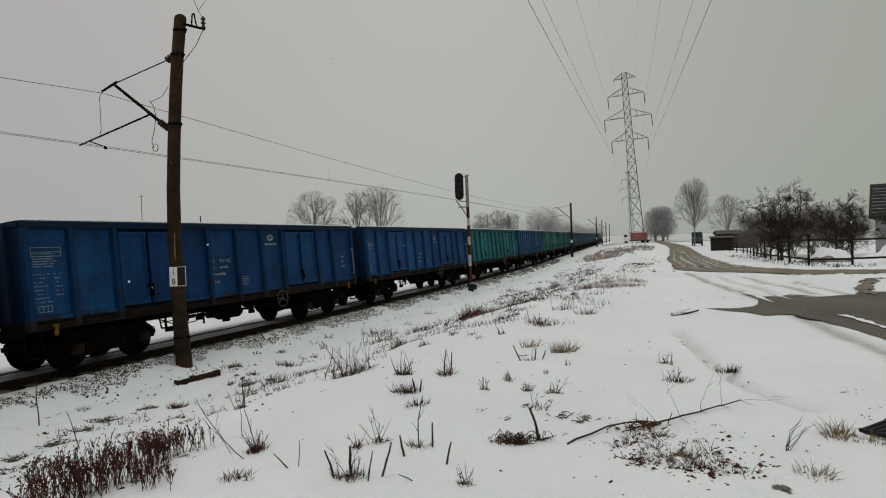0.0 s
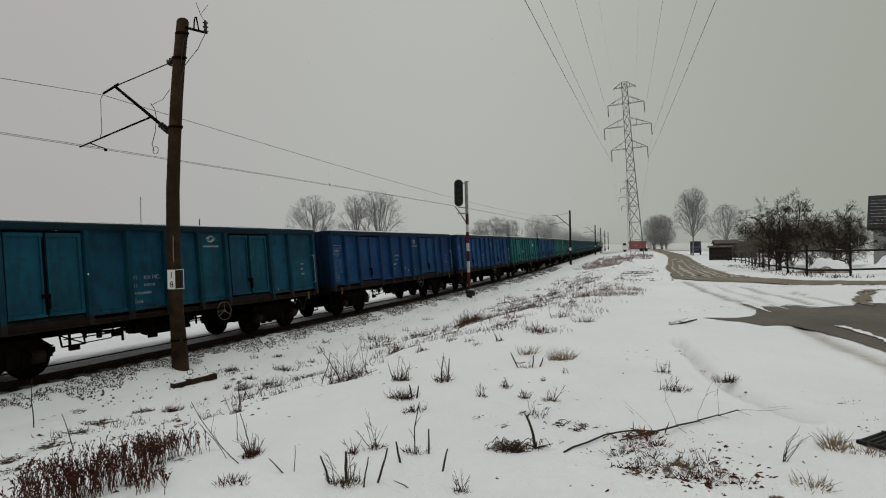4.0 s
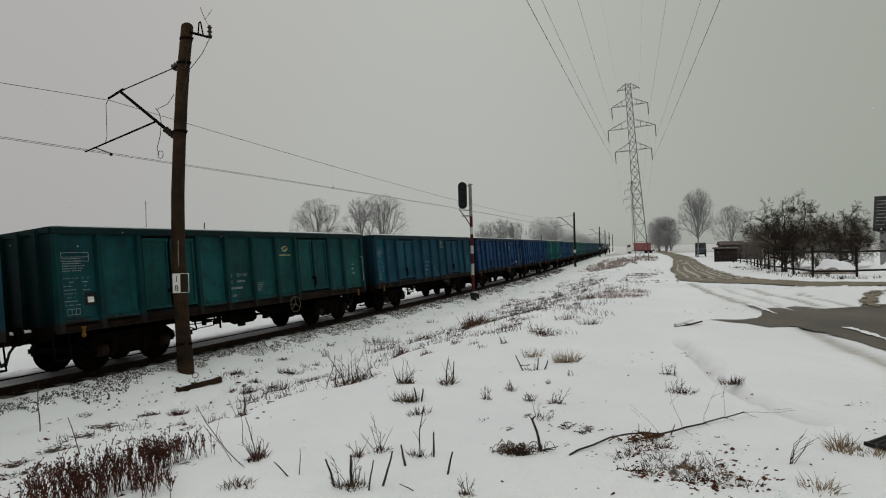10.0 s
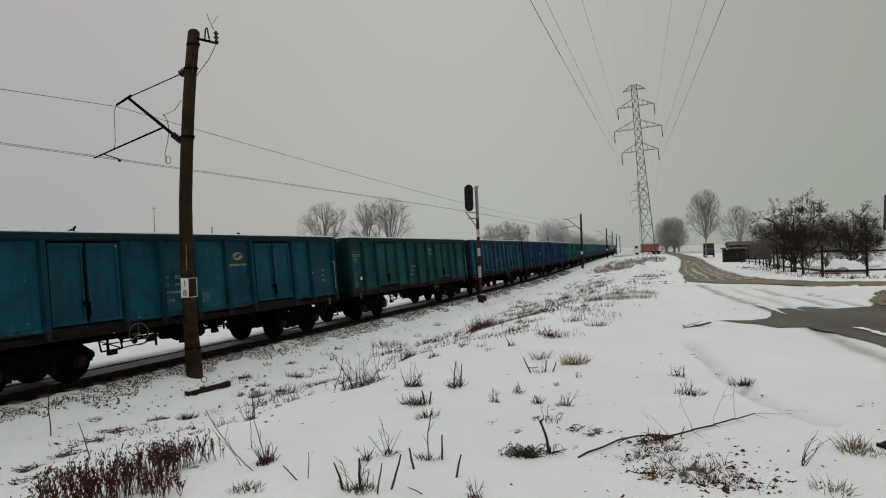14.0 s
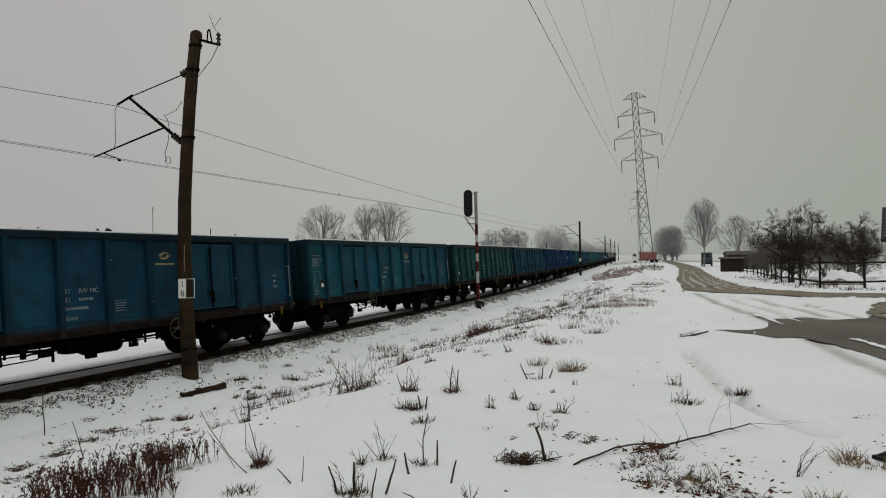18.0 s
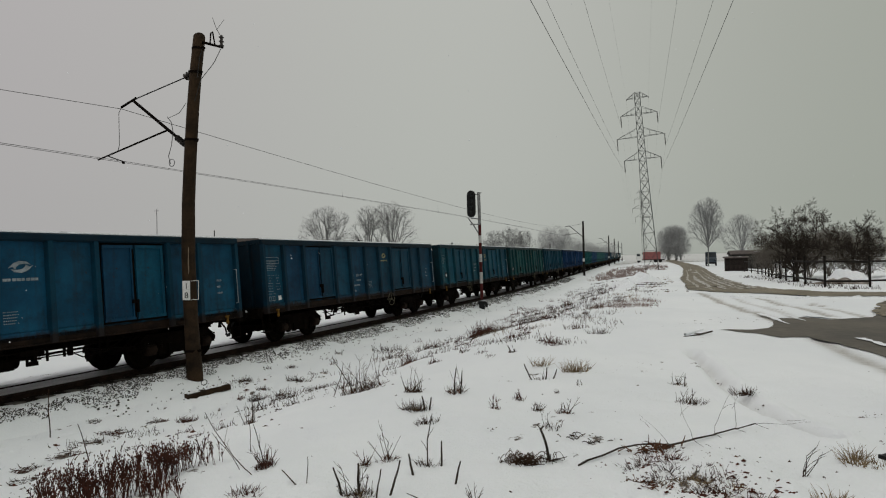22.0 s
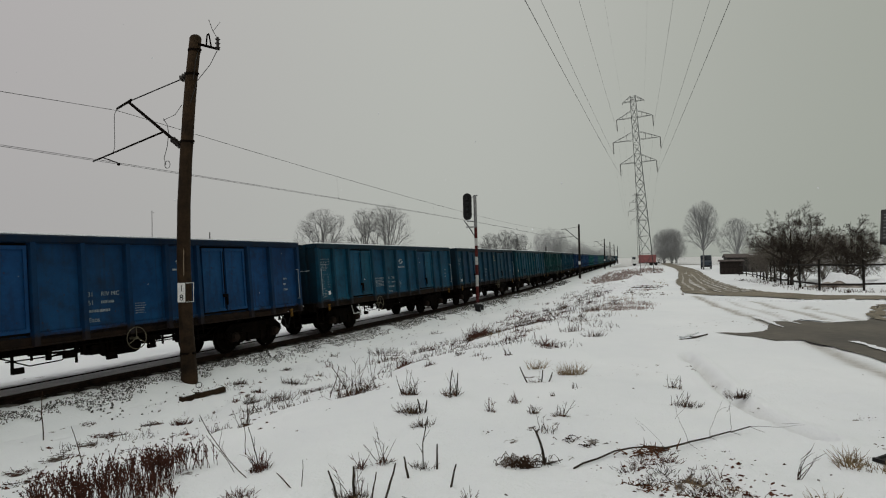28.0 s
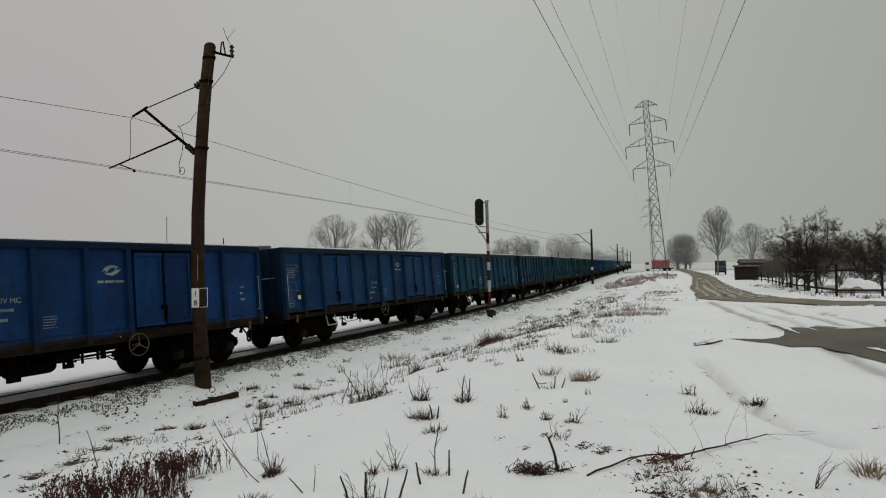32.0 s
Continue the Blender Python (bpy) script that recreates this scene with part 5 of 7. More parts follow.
# ---- power line ----
def lattice_pylon(x, y, z, height, lean):
    m = thing("power_pylon", "tall grey steel lattice power pylon with three arms", "pylon", pose(x, y, z) @ Matrix.Rotation(-math.atan2(30.08, 94.36), 4, "Z") @ Matrix.Rotation(radians(-lean), 4, "Y"),
              "power line pylons")
    k = height / 28.4

    def half(h):
        return (1.0 - 0.46 * min(h / 17.5, 1) - 0.13 * max(0, (h - 17.5) / 10.9)) * k

    levels = [0, 3.2, 6.0, 8.5, 10.7, 12.6, 14.3, 15.9, 17.5, 19.1, 20.6, 22.1, 23.6, 25.1, 26.6, 27.7, 28.4]
    levels = [h * k for h in levels]
    for sx, sy in ((-1, -1), (1, -1), (1, 1), (-1, 1)):
        for a, b in zip(levels, levels[1:]):
            bm = bmesh.new()
            ha, hb = half(a / k), half(b / k)
            tube(bm, (sx * ha, sy * ha, a), (sx * hb, sy * hb, b), 0.062 * k, 0.058 * k, 4)
            part("leg_section", bm, LATTICE, m)
    for a, b in zip(levels, levels[1:]):
        bm = bmesh.new()
        ha, hb = half(a / k), half(b / k)
        cs = ((-1, -1), (1, -1), (1, 1), (-1, 1))
        for (ax, ay), (bx, by) in zip(cs, cs[1:] + cs[:1]):
            tube(bm, (ax * ha, ay * ha, a), (bx * hb, by * hb, b), 0.03 * k, 0.03 * k, 4)
            tube(bm, (bx * ha, by * ha, a), (ax * hb, ay * hb, b), 0.03 * k, 0.03 * k, 4)
            tube(bm, (ax * hb, ay * hb, b), (bx * hb, by * hb, b), 0.027 * k, 0.027 * k, 4)
        part("lattice_bracing", bm, LATTICE, m, "crossed lattice bracing")
    ends = []
    for h, reach, rise, drop in ((17.8, 2.75, 1.2, 1.85), (21.4, 3.58, 1.3, 1.85), (25.0, 2.75, 1.1, 1.8), (27.6, 1.65, 0.8, 0.25)):
        for sx in (-1, 1):
            bm = bmesh.new()
            ha = half(h)
            tip = Vector((sx * reach * k, 0, h * k))
            for sy in (-1, 1):
                tube(bm, (sx * ha, sy * ha, h * k), tip, 0.038 * k, 0.034 * k, 4)
                tube(bm, (sx * ha, sy * ha, (h + rise) * k), tip, 0.032 * k, 0.03 * k, 4)
            for u in (0.3, 0.6):
                lo = Vector((sx * ha, 0, h * k)).lerp(tip, u)
                hi = Vector((sx * ha, 0, (h + rise) * k)).lerp(tip, u)
                w = ha * (1 - u)
                for sy in (-1, 1):
                    tube(bm, lo + Vector((0, sy * w, 0)), hi + Vector((0, sy * w, 0)), 0.03 * k, 0.03 * k, 4)
                tube(bm, lo + Vector((0, -w, 0)), lo + Vector((0, w, 0)), 0.03 * k, 0.03 * k, 4)
            part("cross_arm", bm, LATTICE, m)
            bm = bmesh.new()
            if drop > 1:
                insulator(bm, tip, tip - Vector((0, 0, drop * k)), 0.1 * k, 10)
            else:
                tube(bm, tip, tip - Vector((0, 0, drop * k)), 0.05 * k, 0.05 * k, 6)
            part("insulator_string", bm, PORCELAIN, m, "hanging insulator string")
            ends.append(m.matrix_basis @ (tip - Vector((0, 0, drop * k))))
    return ends


ENDS = lattice_pylon(31.0, 94.1, 0.0, 28.6, 3.2)
FAR_ENDS = lattice_pylon(88.0, 276.3, -0.6, 33.0, 2.2)
LINE_DIR = (Vector((-0.15, 0.03)) - Vector((30.08, 94.36))).normalized()
for k, p in enumerate(ENDS):
    bm = bmesh.new()
    pts = []
    for q in range(37):
        u = 99.0 - 180.0 * q / 36
        pts.append((p.x + LINE_DIR.x * (99 - u), p.y + LINE_DIR.y * (99 - u), p.z - 0.083 * (99 - u) + 1.2e-4 * (99 - u) ** 2))
    pipe(bm, pts, 0.0095 if k < 6 else 0.004, 4)
    f = FAR_ENDS[k]
    pts = []
    for q in range(13):
        u = q / 12
        c = p.lerp(f, u)
        pts.append((c.x, c.y, c.z - 5.0 * 4 * u * (1 - u)))
    pipe(bm, pts, 0.005, 3)
    tagged(part("power_cable", bm, WIRE, None), "long sagging high-voltage cable", "cable", "power line cables")


# ---- bare trees ----
def limb(verts, faces, p, d, length, r, depth, rnd, spread, up, kids, ratio, bend=0.16):
    segs = 3 if depth > 0 else 2
    n = 5 if r > 0.08 else 3
    pts, rad = [p.copy()], [r]
    q = d.copy()
    for k in range(segs):
        q = (q + Vector((rnd.uniform(-bend, bend), rnd.uniform(-bend, bend), rnd.uniform(-bend, bend) + up))).normalized()
        p = p + q * (length / segs)
        pts.append(p.copy())
        rad.append(r * (1 - 0.55 * (k + 1) / segs))
    x = d.orthogonal().normalized()
    y = d.cross(x)
    base = len(verts)
    for pt, rr in zip(pts, rad):
        for k in range(n):
            a = 6.2832 * k / n
            verts.append(tuple(pt + rr * (math.cos(a) * x + math.sin(a) * y)))
    for i in range(segs):
        for k in range(n):
            j = (k + 1) % n
            faces.append((base + i * n + k, base + i * n + j, base + (i + 1) * n + j, base + (i + 1) * n + k))
    if depth <= 0:
        return
    for k in range(kids):
        u = rnd.uniform(0.3, 1.0) if k else 1.0
        i = min(int(u * segs), segs - 1)
        f = u * segs - i
        at = pts[i].lerp(pts[i + 1], f)
        a = rnd.uniform(0, 6.2832)
        t = spread * rnd.uniform(0.55, 1.25) * (0.5 if k == 0 else 1)
        side = (x * math.cos(a) + y * math.sin(a)) * math.sin(t) + q * math.cos(t)
        limb(verts, faces, at, side.normalized(), length * ratio * rnd.uniform(0.75, 1.15), max(rad[i] * 0.55, 0.006), depth - 1, rnd, spread, up * 0.8, kids, ratio, bend)


def bare_tree(x, y, height, crown, mat, seed, label, depth=4, kids=5, spread=0.6, stems=1, name="bare_tree", category="tree", trunk=0.25, limbs=9, z=None, low=0.12):
    """Trunk, limbs that fan out to a rounded crown, and twigs that fill it. crown: half its width."""
    rnd = random.Random(seed)
    z = ground_z(x, y) if z is None else z
    t = thing(name, label, category, pose(x, y, z - 0.1))
    tv, tf, cv, cf = [], [], [], []
    zc = height * (low + (1 - low) * 0.5)
    hz = height - zc
    for s in range(stems):
        o = Vector((rnd.uniform(-0.35, 0.35), rnd.uniform(-0.35, 0.35), 0)) if stems > 1 else Vector((0, 0, 0))
        d = Vector((rnd.uniform(-0.06, 0.06), rnd.uniform(-0.06, 0.06), 1)) if stems == 1 else Vector((rnd.uniform(-0.5, 0.5), rnd.uniform(-0.5, 0.5), 1))
        d.normalize()
        hl = height * trunk
        r = height * 0.0125 / math.sqrt(stems) + 0.015
        limb(tv, tf, o, d, hl, r, 0, rnd, 0, 0, 0, 1, 0.05)
        n = max(4, limbs // stems)
        for k in range(n):
            a = 2.39996 * k + rnd.uniform(-0.3, 0.3) + seed
            u = (k + 0.5) / n
            goal = Vector((math.cos(a) * crown * math.sqrt(u) * 0.98, math.sin(a) * crown * math.sqrt(u) * 0.98, zc + hz * (1 - 1.25 * u ** 1.6)))
            at = o + d * hl * (1.0 - (0.35 if trunk < 0.5 else 0.7) * u)
            q = goal - at
            limb(cv, cf, at, (q.normalized() + Vector((0, 0, 0.12))).normalized(), q.length * 0.86, r * 0.55, depth - 1, rnd, spread, 0.015, kids, 0.5, 0.12)
    out = []
    for a, b, c in cv:
        e = math.sqrt((a * a + b * b) / crown ** 2 + ((c - zc) / hz) ** 2)
        if e > 1:
            k = 1 / e ** 0.8
            a, b, c = a * k, b * k, zc + (c - zc) * k
        out.append((a, b, c))
    for nm, vv, ff in (("trunk", tv, tf), ("crown", out, cf)):
        me = bpy.data.meshes.new(nm)
        me.from_pydata(vv, [], ff)
        me.materials.append(HAZE if nm == "trunk" and mat == HAZE_MID else mat)
        ob = new(nm, me)
        ob.parent = t
    return t


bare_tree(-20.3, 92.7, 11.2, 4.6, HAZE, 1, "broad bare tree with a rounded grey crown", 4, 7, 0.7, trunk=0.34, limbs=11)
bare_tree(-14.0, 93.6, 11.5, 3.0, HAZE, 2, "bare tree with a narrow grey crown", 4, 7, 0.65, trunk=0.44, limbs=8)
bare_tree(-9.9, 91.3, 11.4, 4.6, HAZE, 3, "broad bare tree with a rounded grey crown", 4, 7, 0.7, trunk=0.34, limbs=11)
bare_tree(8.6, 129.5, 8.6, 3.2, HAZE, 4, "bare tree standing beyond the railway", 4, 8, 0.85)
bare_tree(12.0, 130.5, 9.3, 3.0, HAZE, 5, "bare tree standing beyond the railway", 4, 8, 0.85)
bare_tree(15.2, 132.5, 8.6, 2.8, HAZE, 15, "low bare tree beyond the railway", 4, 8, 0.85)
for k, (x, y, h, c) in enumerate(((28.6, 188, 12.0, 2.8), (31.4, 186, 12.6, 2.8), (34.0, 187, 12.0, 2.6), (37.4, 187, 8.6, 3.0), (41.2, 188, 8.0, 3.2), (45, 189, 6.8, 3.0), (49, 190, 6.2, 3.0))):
    bare_tree(x, y, h, c, HAZE_PALE, 30 + k, "tree in a far grove, its twigs paled by haze", 4, 9, 0.95, trunk=0.12, low=0.0)
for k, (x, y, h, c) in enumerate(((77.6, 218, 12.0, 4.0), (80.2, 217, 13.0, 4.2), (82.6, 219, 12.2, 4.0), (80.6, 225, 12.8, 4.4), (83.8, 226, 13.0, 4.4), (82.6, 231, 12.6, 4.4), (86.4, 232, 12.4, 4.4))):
    bare_tree(x, y, h, c, HAZE_MID, 50 + k, "grey bare tree in a dense far grove", 4, 8, 0.8, trunk=0.12, low=0.0)
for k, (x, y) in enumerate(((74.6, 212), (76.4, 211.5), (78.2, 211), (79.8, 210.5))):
    bare_tree(x, y, 7.0 + 0.8 * math.sin(2.3 * k), 3.6, HAZE_MID, 70 + k, "grey undergrowth in front of the far grove", 4, 8, 1.0, 3, "bush", "bush", 0.08, 12, low=-0.1)
bare_tree(46.8, 110.5, 12.6, 3.3, HAZE_MID, 6, "tall bare tree with an oval crown beside the lane", 4, 7, 0.72, trunk=0.42, limbs=20, low=0.1)
bare_tree(56.2, 116.9, 9.8, 3.6, HAZE_MID, 7, "bare round-crowned tree beside the lane", 4, 7, 0.78, trunk=0.34, limbs=15, low=0.12)


def fruit_tree(x, y, goals, mat, seed, label, r=0.13, twigs=6):
    """An old fruit tree: a short forked trunk, crooked limbs towards the goals, and dense short spurs."""
    rnd = random.Random(seed)
    t = thing("fruit_tree", label, "tree", pose(x, y, ground_z(x, y) - 0.1))
    tv, tf = [], []
    limb(tv, tf, Vector((0, 0, 0)), Vector((0.05, 0, 1)), 0.75, r * 1.35, 0, rnd, 0, 0, 0, 1, 0.08)
    me = bpy.data.meshes.new("trunk")
    me.from_pydata(tv, [], tf)
    me.materials.append(mat)
    new("trunk", me).parent = t
    for gx, gy, gz in goals:
        cv, cf = [], []
        p, goal = Vector((0, 0, 0.6)), Vector((gx, gy, gz))
        steps = 6
        rad = r * 0.75
        for k in range(steps):
            q = (goal - p) / (steps - k)
            q += Vector((rnd.uniform(-1, 1), rnd.uniform(-1, 1), rnd.uniform(-0.7, 0.9))) * q.length * 0.38
            limb(cv, cf, p, q.normalized(), q.length, rad, 0, rnd, 0, 0, 0, 1, 0.06)
            for _ in range(3 if k else 1):
                a = rnd.uniform(0, 6.28)
                side = (q.normalized() * 0.5 + Vector((math.cos(a), math.sin(a), rnd.uniform(-0.2, 0.8)))).normalized()
                limb(cv, cf, p.lerp(p + q, rnd.random()), side, rnd.uniform(0.45, 1.0), rad * 0.5, 3, rnd, 0.85, 0.03, twigs, 0.55, 0.34)
            p = p + q
            rad *= 0.83
        me = bpy.data.meshes.new("limb")
        me.from_pydata(cv, [], cf)
        me.materials.append(mat)
        new("limb", me).parent = t
    return t


fruit_tree(22.0, 38.6, [(-2.0, -0.5, 2.6), (-1.3, 0.6, 3.7), (0.0, -0.3, 4.1), (0.9, 0.8, 4.0), (1.7, 0.0, 4.3), (2.4, -0.4, 2.7)], BARK, 23, "dark old fruit tree with crooked forked limbs behind the fence", 0.12)
fruit_tree(27.2, 41.0, [(-1.0, 0.4, 3.4), (0.6, -0.4, 4.2), (1.7, 0.5, 2.9), (2.6, 0.2, 1.9)], BARK, 9, "dark bare fruit tree with crooked limbs behind the fence", 0.1)
fruit_tree(31.8, 40.6, [(-1.2, 0.2, 2.6), (0.2, -0.4, 3.4), (1.3, 0.5, 2.8)], BARK, 11, "small dark bare fruit tree in the yard", 0.09)
for k, (x, y, h, c) in enumerate(((25.6, 47.6, 3.3, 1.7), (27.6, 46.6, 3.5, 1.8), (29.4, 46.6, 3.9, 1.9), (31.4, 46.0, 3.8, 1.9), (27.6, 51.0, 4.0, 2.1), (29.8, 50.6, 4.2, 2.1), (32.0, 50.4, 4.4, 2.1), (34.4, 50.0, 3.8, 2.0), (29.0, 55.0, 4.2, 2.2), (31.6, 55.0, 4.4, 2.2), (34.0, 54.5, 4.2, 2.2))):
    bare_tree(x, y, h, c, THICKET, 80 + k, "dense dark thicket behind the fence", 4, 7, 0.95, 3, "bush", "bush", 0.08, 13, low=-0.1)


# ---- fence, yard and far buildings ----
fence = thing("paddock_fence", "dark timber post and rail fence beside the lane", "fence")
FENCE_LINE = [(44.0, 31.6), (40.5, 31.4), (37.0, 31.2), (33.5, 31.0), (30.0, 30.9), (26.5, 30.75), (23.7, 30.65), (21.1, 30.55), (18.75, 30.4), (19.8, 33.9), (21.2, 37.5), (22.7, 41.1), (24.3, 44.8), (25.9, 48.3), (27.4, 51.8),
              (29.0, 55.4), (30.6, 59.0), (32.2, 62.8), (33.8, 66.8), (35.4, 71.5), (37.0, 76.5)]
for k, (x, y) in enumerate(FENCE_LINE):
    g = ground_z(x, y)
    bm = bmesh.new()
    solid(bm, (0, 0, 0.65), (0.1, 0.1, 1.9), Euler((random.uniform(-0.02, 0.02), random.uniform(-0.02, 0.02), 0.3)).to_matrix())
    chamfer(bm, 0.02)
    part("post", bm, FENCE, fence, m=pose(x, y, g))
    if k:
        ax, ay = FENCE_LINE[k - 1]
        ga = ground_z(ax, ay)
        for h in (0.32, 1.30):
            bm = bmesh.new()
            tube(bm, (ax, ay, ga + h), (x, y, g + h + random.uniform(-0.03, 0.03)), 0.06, 0.05, 7)
            part("rail", bm, FENCE, fence)


def shed(x, y, w, d, h, turn, mat, label, name="shed", roof_rise=0.5):
    t = thing(name, label, "building", pose(x, y, ground_z(x, y), 0, 0, turn))
    bm = bmesh.new()
    solid(bm, (0, 0, h / 2 - 0.1), (w, d, h + 0.2))
    part("wall", bm, mat, t)
    n = int(w / 0.5)
    bm = bmesh.new()
    solid(bm, (0, 0, 0), (0.42, 0.04, h * 0.96))
    bd = part("board", bm, mat, t, m=pose(-w / 2 + 0.3, -d / 2 - 0.03, h / 2))
    for k in range(1, n):
        again(bd, t, pose(-w / 2 + 0.3 + k * (w - 0.6) / max(n - 1, 1), -d / 2 - 0.03, h / 2))
    bm = bmesh.new()
    extrude_poly(bm, [(-d / 2 - 0.3, h), (0, h + roof_rise), (d / 2 + 0.3, h), (d / 2 + 0.3, h + 0.1), (0, h + roof_rise + 0.12), (-d / 2 - 0.3, h + 0.1)], -w / 2 - 0.2, w / 2 + 0.2)
    part("roof", bm, ROOF, t, "dark low roof", m=pose(0, 0, 0, 0, 0, 90))
    bm = bmesh.new()
    for k in range(4):
        solid(bm, (random.uniform(-w / 3, w / 3), random.uniform(-d / 4, d / 4), h + roof_rise * 0.75 + 0.08), (w * 0.22, d * 0.2, 0.08))
    part("snow_patch", bm, CAP, t, "patchy snow on the roof")
    return t


shed(37.6, 80.0, 2.7, 1.6, 1.75, -20, SHED, "low brown weathered board shed by the lane", roof_rise=0.12)
shed(45.4, 92.0, 5.6, 4.0, 2.2, -18, OLDBOARD, "long low dark shed behind the thicket")


def house(x, y, turn):
    t = thing("house", "grey plastered house with a snow-streaked dark roof", "house", pose(x, y, ground_z(x, y), 0, 0, turn))
    bm = bmesh.new()
    solid(bm, (0, 0, 1.4), (9, 7, 3.2))
    part("wall", bm, PLASTER, t)
    bm = bmesh.new()
    extrude_poly(bm, [(-4.0, 2.9), (0, 5.6), (4.0, 2.9), (4.0, 3.1), (0, 5.85), (-4.0, 3.1)], -4.9, 4.9)
    part("roof", bm, DARKROOF, t, "dark ribbed roof", m=pose(0, 0, 0, 0, 0, 90))
    bm = bmesh.new()
    solid(bm, (0, 0, 0), (9.4, 0.022, 0.012))
    st = part("roof_course", bm, CAP, t, "line of snow on a roof course", m=pose(0, -3.6, 3.43, -34))
    for k in range(1, 8):
        again(st, t, pose(0, -3.6 + 0.42 * k, 3.43 + 0.284 * k, -34))
    for x0 in (-2.8, 0, 2.8):
        bm = bmesh.new()
        solid(bm, (0, 0, 0), (1.2, 0.1, 1.3))
        wn2 = part("window", bm, WHITE, t, "white framed window", m=pose(x0, -3.52, 1.7))
        bm = bmesh.new()
        solid(bm, (0, -0.06, 0), (1.0, 0.02, 1.1))
        part("pane", bm, GLASS, wn2, "dark glass pane")
    bm = bmesh.new()
    solid(bm, (1.5, 0.6, 5.9), (0.6, 0.6, 1.4))
    part("chimney", bm, BRICK, t, "brick chimney")


house(39.6, 46.4, -38)


def lorry():
    """A lorry standing at the crossing: white cab, red container."""
    t = thing("lorry", "white-cabbed lorry with a dull red container body", "lorry", pose(56.4, 173.0, ground_z(56.4, 173), 0, 0, -18))
    bm = bmesh.new()
    solid(bm, (0.6, 0, 2.0), (4.8, 2.45, 2.2))
    chamfer(bm, 0.05)
    body = part("container", bm, CONTAINER, t, "dull red ribbed container")
    for k in range(10):
        bm = bmesh.new()
        solid(bm, (-1.65 + k * 0.5, -1.25, 2.0), (0.1, 0.06, 2.0))
        part("rib", bm, CONTAINER, body)
    bm = bmesh.new()
    extrude_poly(bm, [(-3.9, 0.6), (-2.1, 0.6), (-2.1, 2.9), (-3.3, 2.9), (-3.8, 1.9)], -1.2, 1.2)
    part("cab", bm, WHITE, t, "white driver's cab")
    bm = bmesh.new()
    solid(bm, (-3.1, -1.21, 2.2), (0.9, 0.02, 0.7))
    part("side_window", bm, GLASS, t)
    bm = bmesh.new()
    solid(bm, (0.4, 0, 0.75), (7.2, 1.0, 0.25))
    part("chassis", bm, UNDER, t)
    for x in (-3.0, 1.6, 2.9):
        for y in (-1.05, 1.05):
            bm = bmesh.new()
            lathe(bm, (x, y - 0.14, 0.48), (0, 1, 0), [(0, 0.3), (0.02, 0.47), (0.05, 0.5), (0.23, 0.5), (0.26, 0.47), (0.28, 0.3)], 18)
            part("wheel", bm, RUBBER, t)


lorry()


def van():
    t = thing("delivery_van", "blue delivery van parked on the lane", "van", pose(49.2, 114.9, ground_z(49.2, 114.9), 0, 0, -22))
    bm = bmesh.new()
    extrude_poly(bm, [(-2.6, 0.45), (2.4, 0.45), (2.5, 2.6), (-1.2, 2.7), (-1.9, 1.7), (-2.6, 1.4)], -0.95, 0.95)
    chamfer(bm, 0.06)
    part("body", bm, VAN, t, m=pose(0, 0, 0, 0, 0, 90))
    bm = bmesh.new()
    solid(bm, (0, -1.62, 2.15), (1.6, 0.06, 0.8), Euler((-0.55, 0, 0)).to_matrix())
    part("windscreen", bm, GLASS, t, "dark windscreen")
    bm = bmesh.new()
    solid(bm, (0, -2.62, 0.6), (1.9, 0.12, 0.3))
    part("bumper", bm, BLACK, t)
    for x in (-0.7, 0.7):
        bm = bmesh.new()
        solid(bm, (x, -2.6, 1.1), (0.35, 0.08, 0.2))
        part("headlight", bm, GLASS, t)
    for x in (-0.85, 0.85):
        for y in (-1.7, 1.6):
            bm = bmesh.new()
            lathe(bm, (x - 0.1, y, 0.34), (1, 0, 0), [(0, 0.2), (0.02, 0.33), (0.18, 0.33), (0.2, 0.2)], 16)
            part("wheel", bm, RUBBER, t)


van()


# low building beyond the railway, a thin aerial and a gate wall seen between the wagons
def far_roof():
    t = thing("brick_building", "low brown brick building beyond the railway", "building", pose(-24.2, 60.0, -0.12, 0, 0, 20))
    bm = bmesh.new()
    solid(bm, (0, 0, 2.4), (7.5, 5, 5.0))
    part("wall", bm, BRICK, t)
    bm = bmesh.new()
    solid(bm, (0, 0, 5.05), (8.0, 5.5, 0.3))
    part("roof", bm, ROOF, t)
    bm = bmesh.new()
    solid(bm, (0, 0, 5.24), (7.8, 5.3, 0.08))
    part("roof_snow", bm, CAP, t, "flat layer of snow")
    bm = bmesh.new()
    tube(bm, (-0.6, -1, 5.2), (-0.6, -1, 6.1), 0.05, 0.05, 6)
    part("vent_pipe", bm, UNDER, t)
    for x in (-2.2, 0.4):
        bm = bmesh.new()
        solid(bm, (x, -2.52, 3.2), (1.1, 0.08, 1.2))
        part("window", bm, GLASS, t)


far_roof()
aer = thing("aerial_mast", "thin grey aerial mast beyond the railway", "mast", pose(-27.45, 53.35, -0.12))
bm = bmesh.new()
tube(bm, (0, 0, -0.2), (0, 0, 7.9), 0.045, 0.025, 6)
part("pole", bm, LATTICE, aer)
bm = bmesh.new()
tube(bm, (-0.2, 0, 7.7), (0.2, 0, 7.7), 0.02, 0.02, 4)
part("cross_bar", bm, LATTICE, aer)
wall = thing("yard_wall", "brown boarded yard wall beyond the railway", "wall", pose(-22.5, 23.3, -0.2, 0, 0, 28))
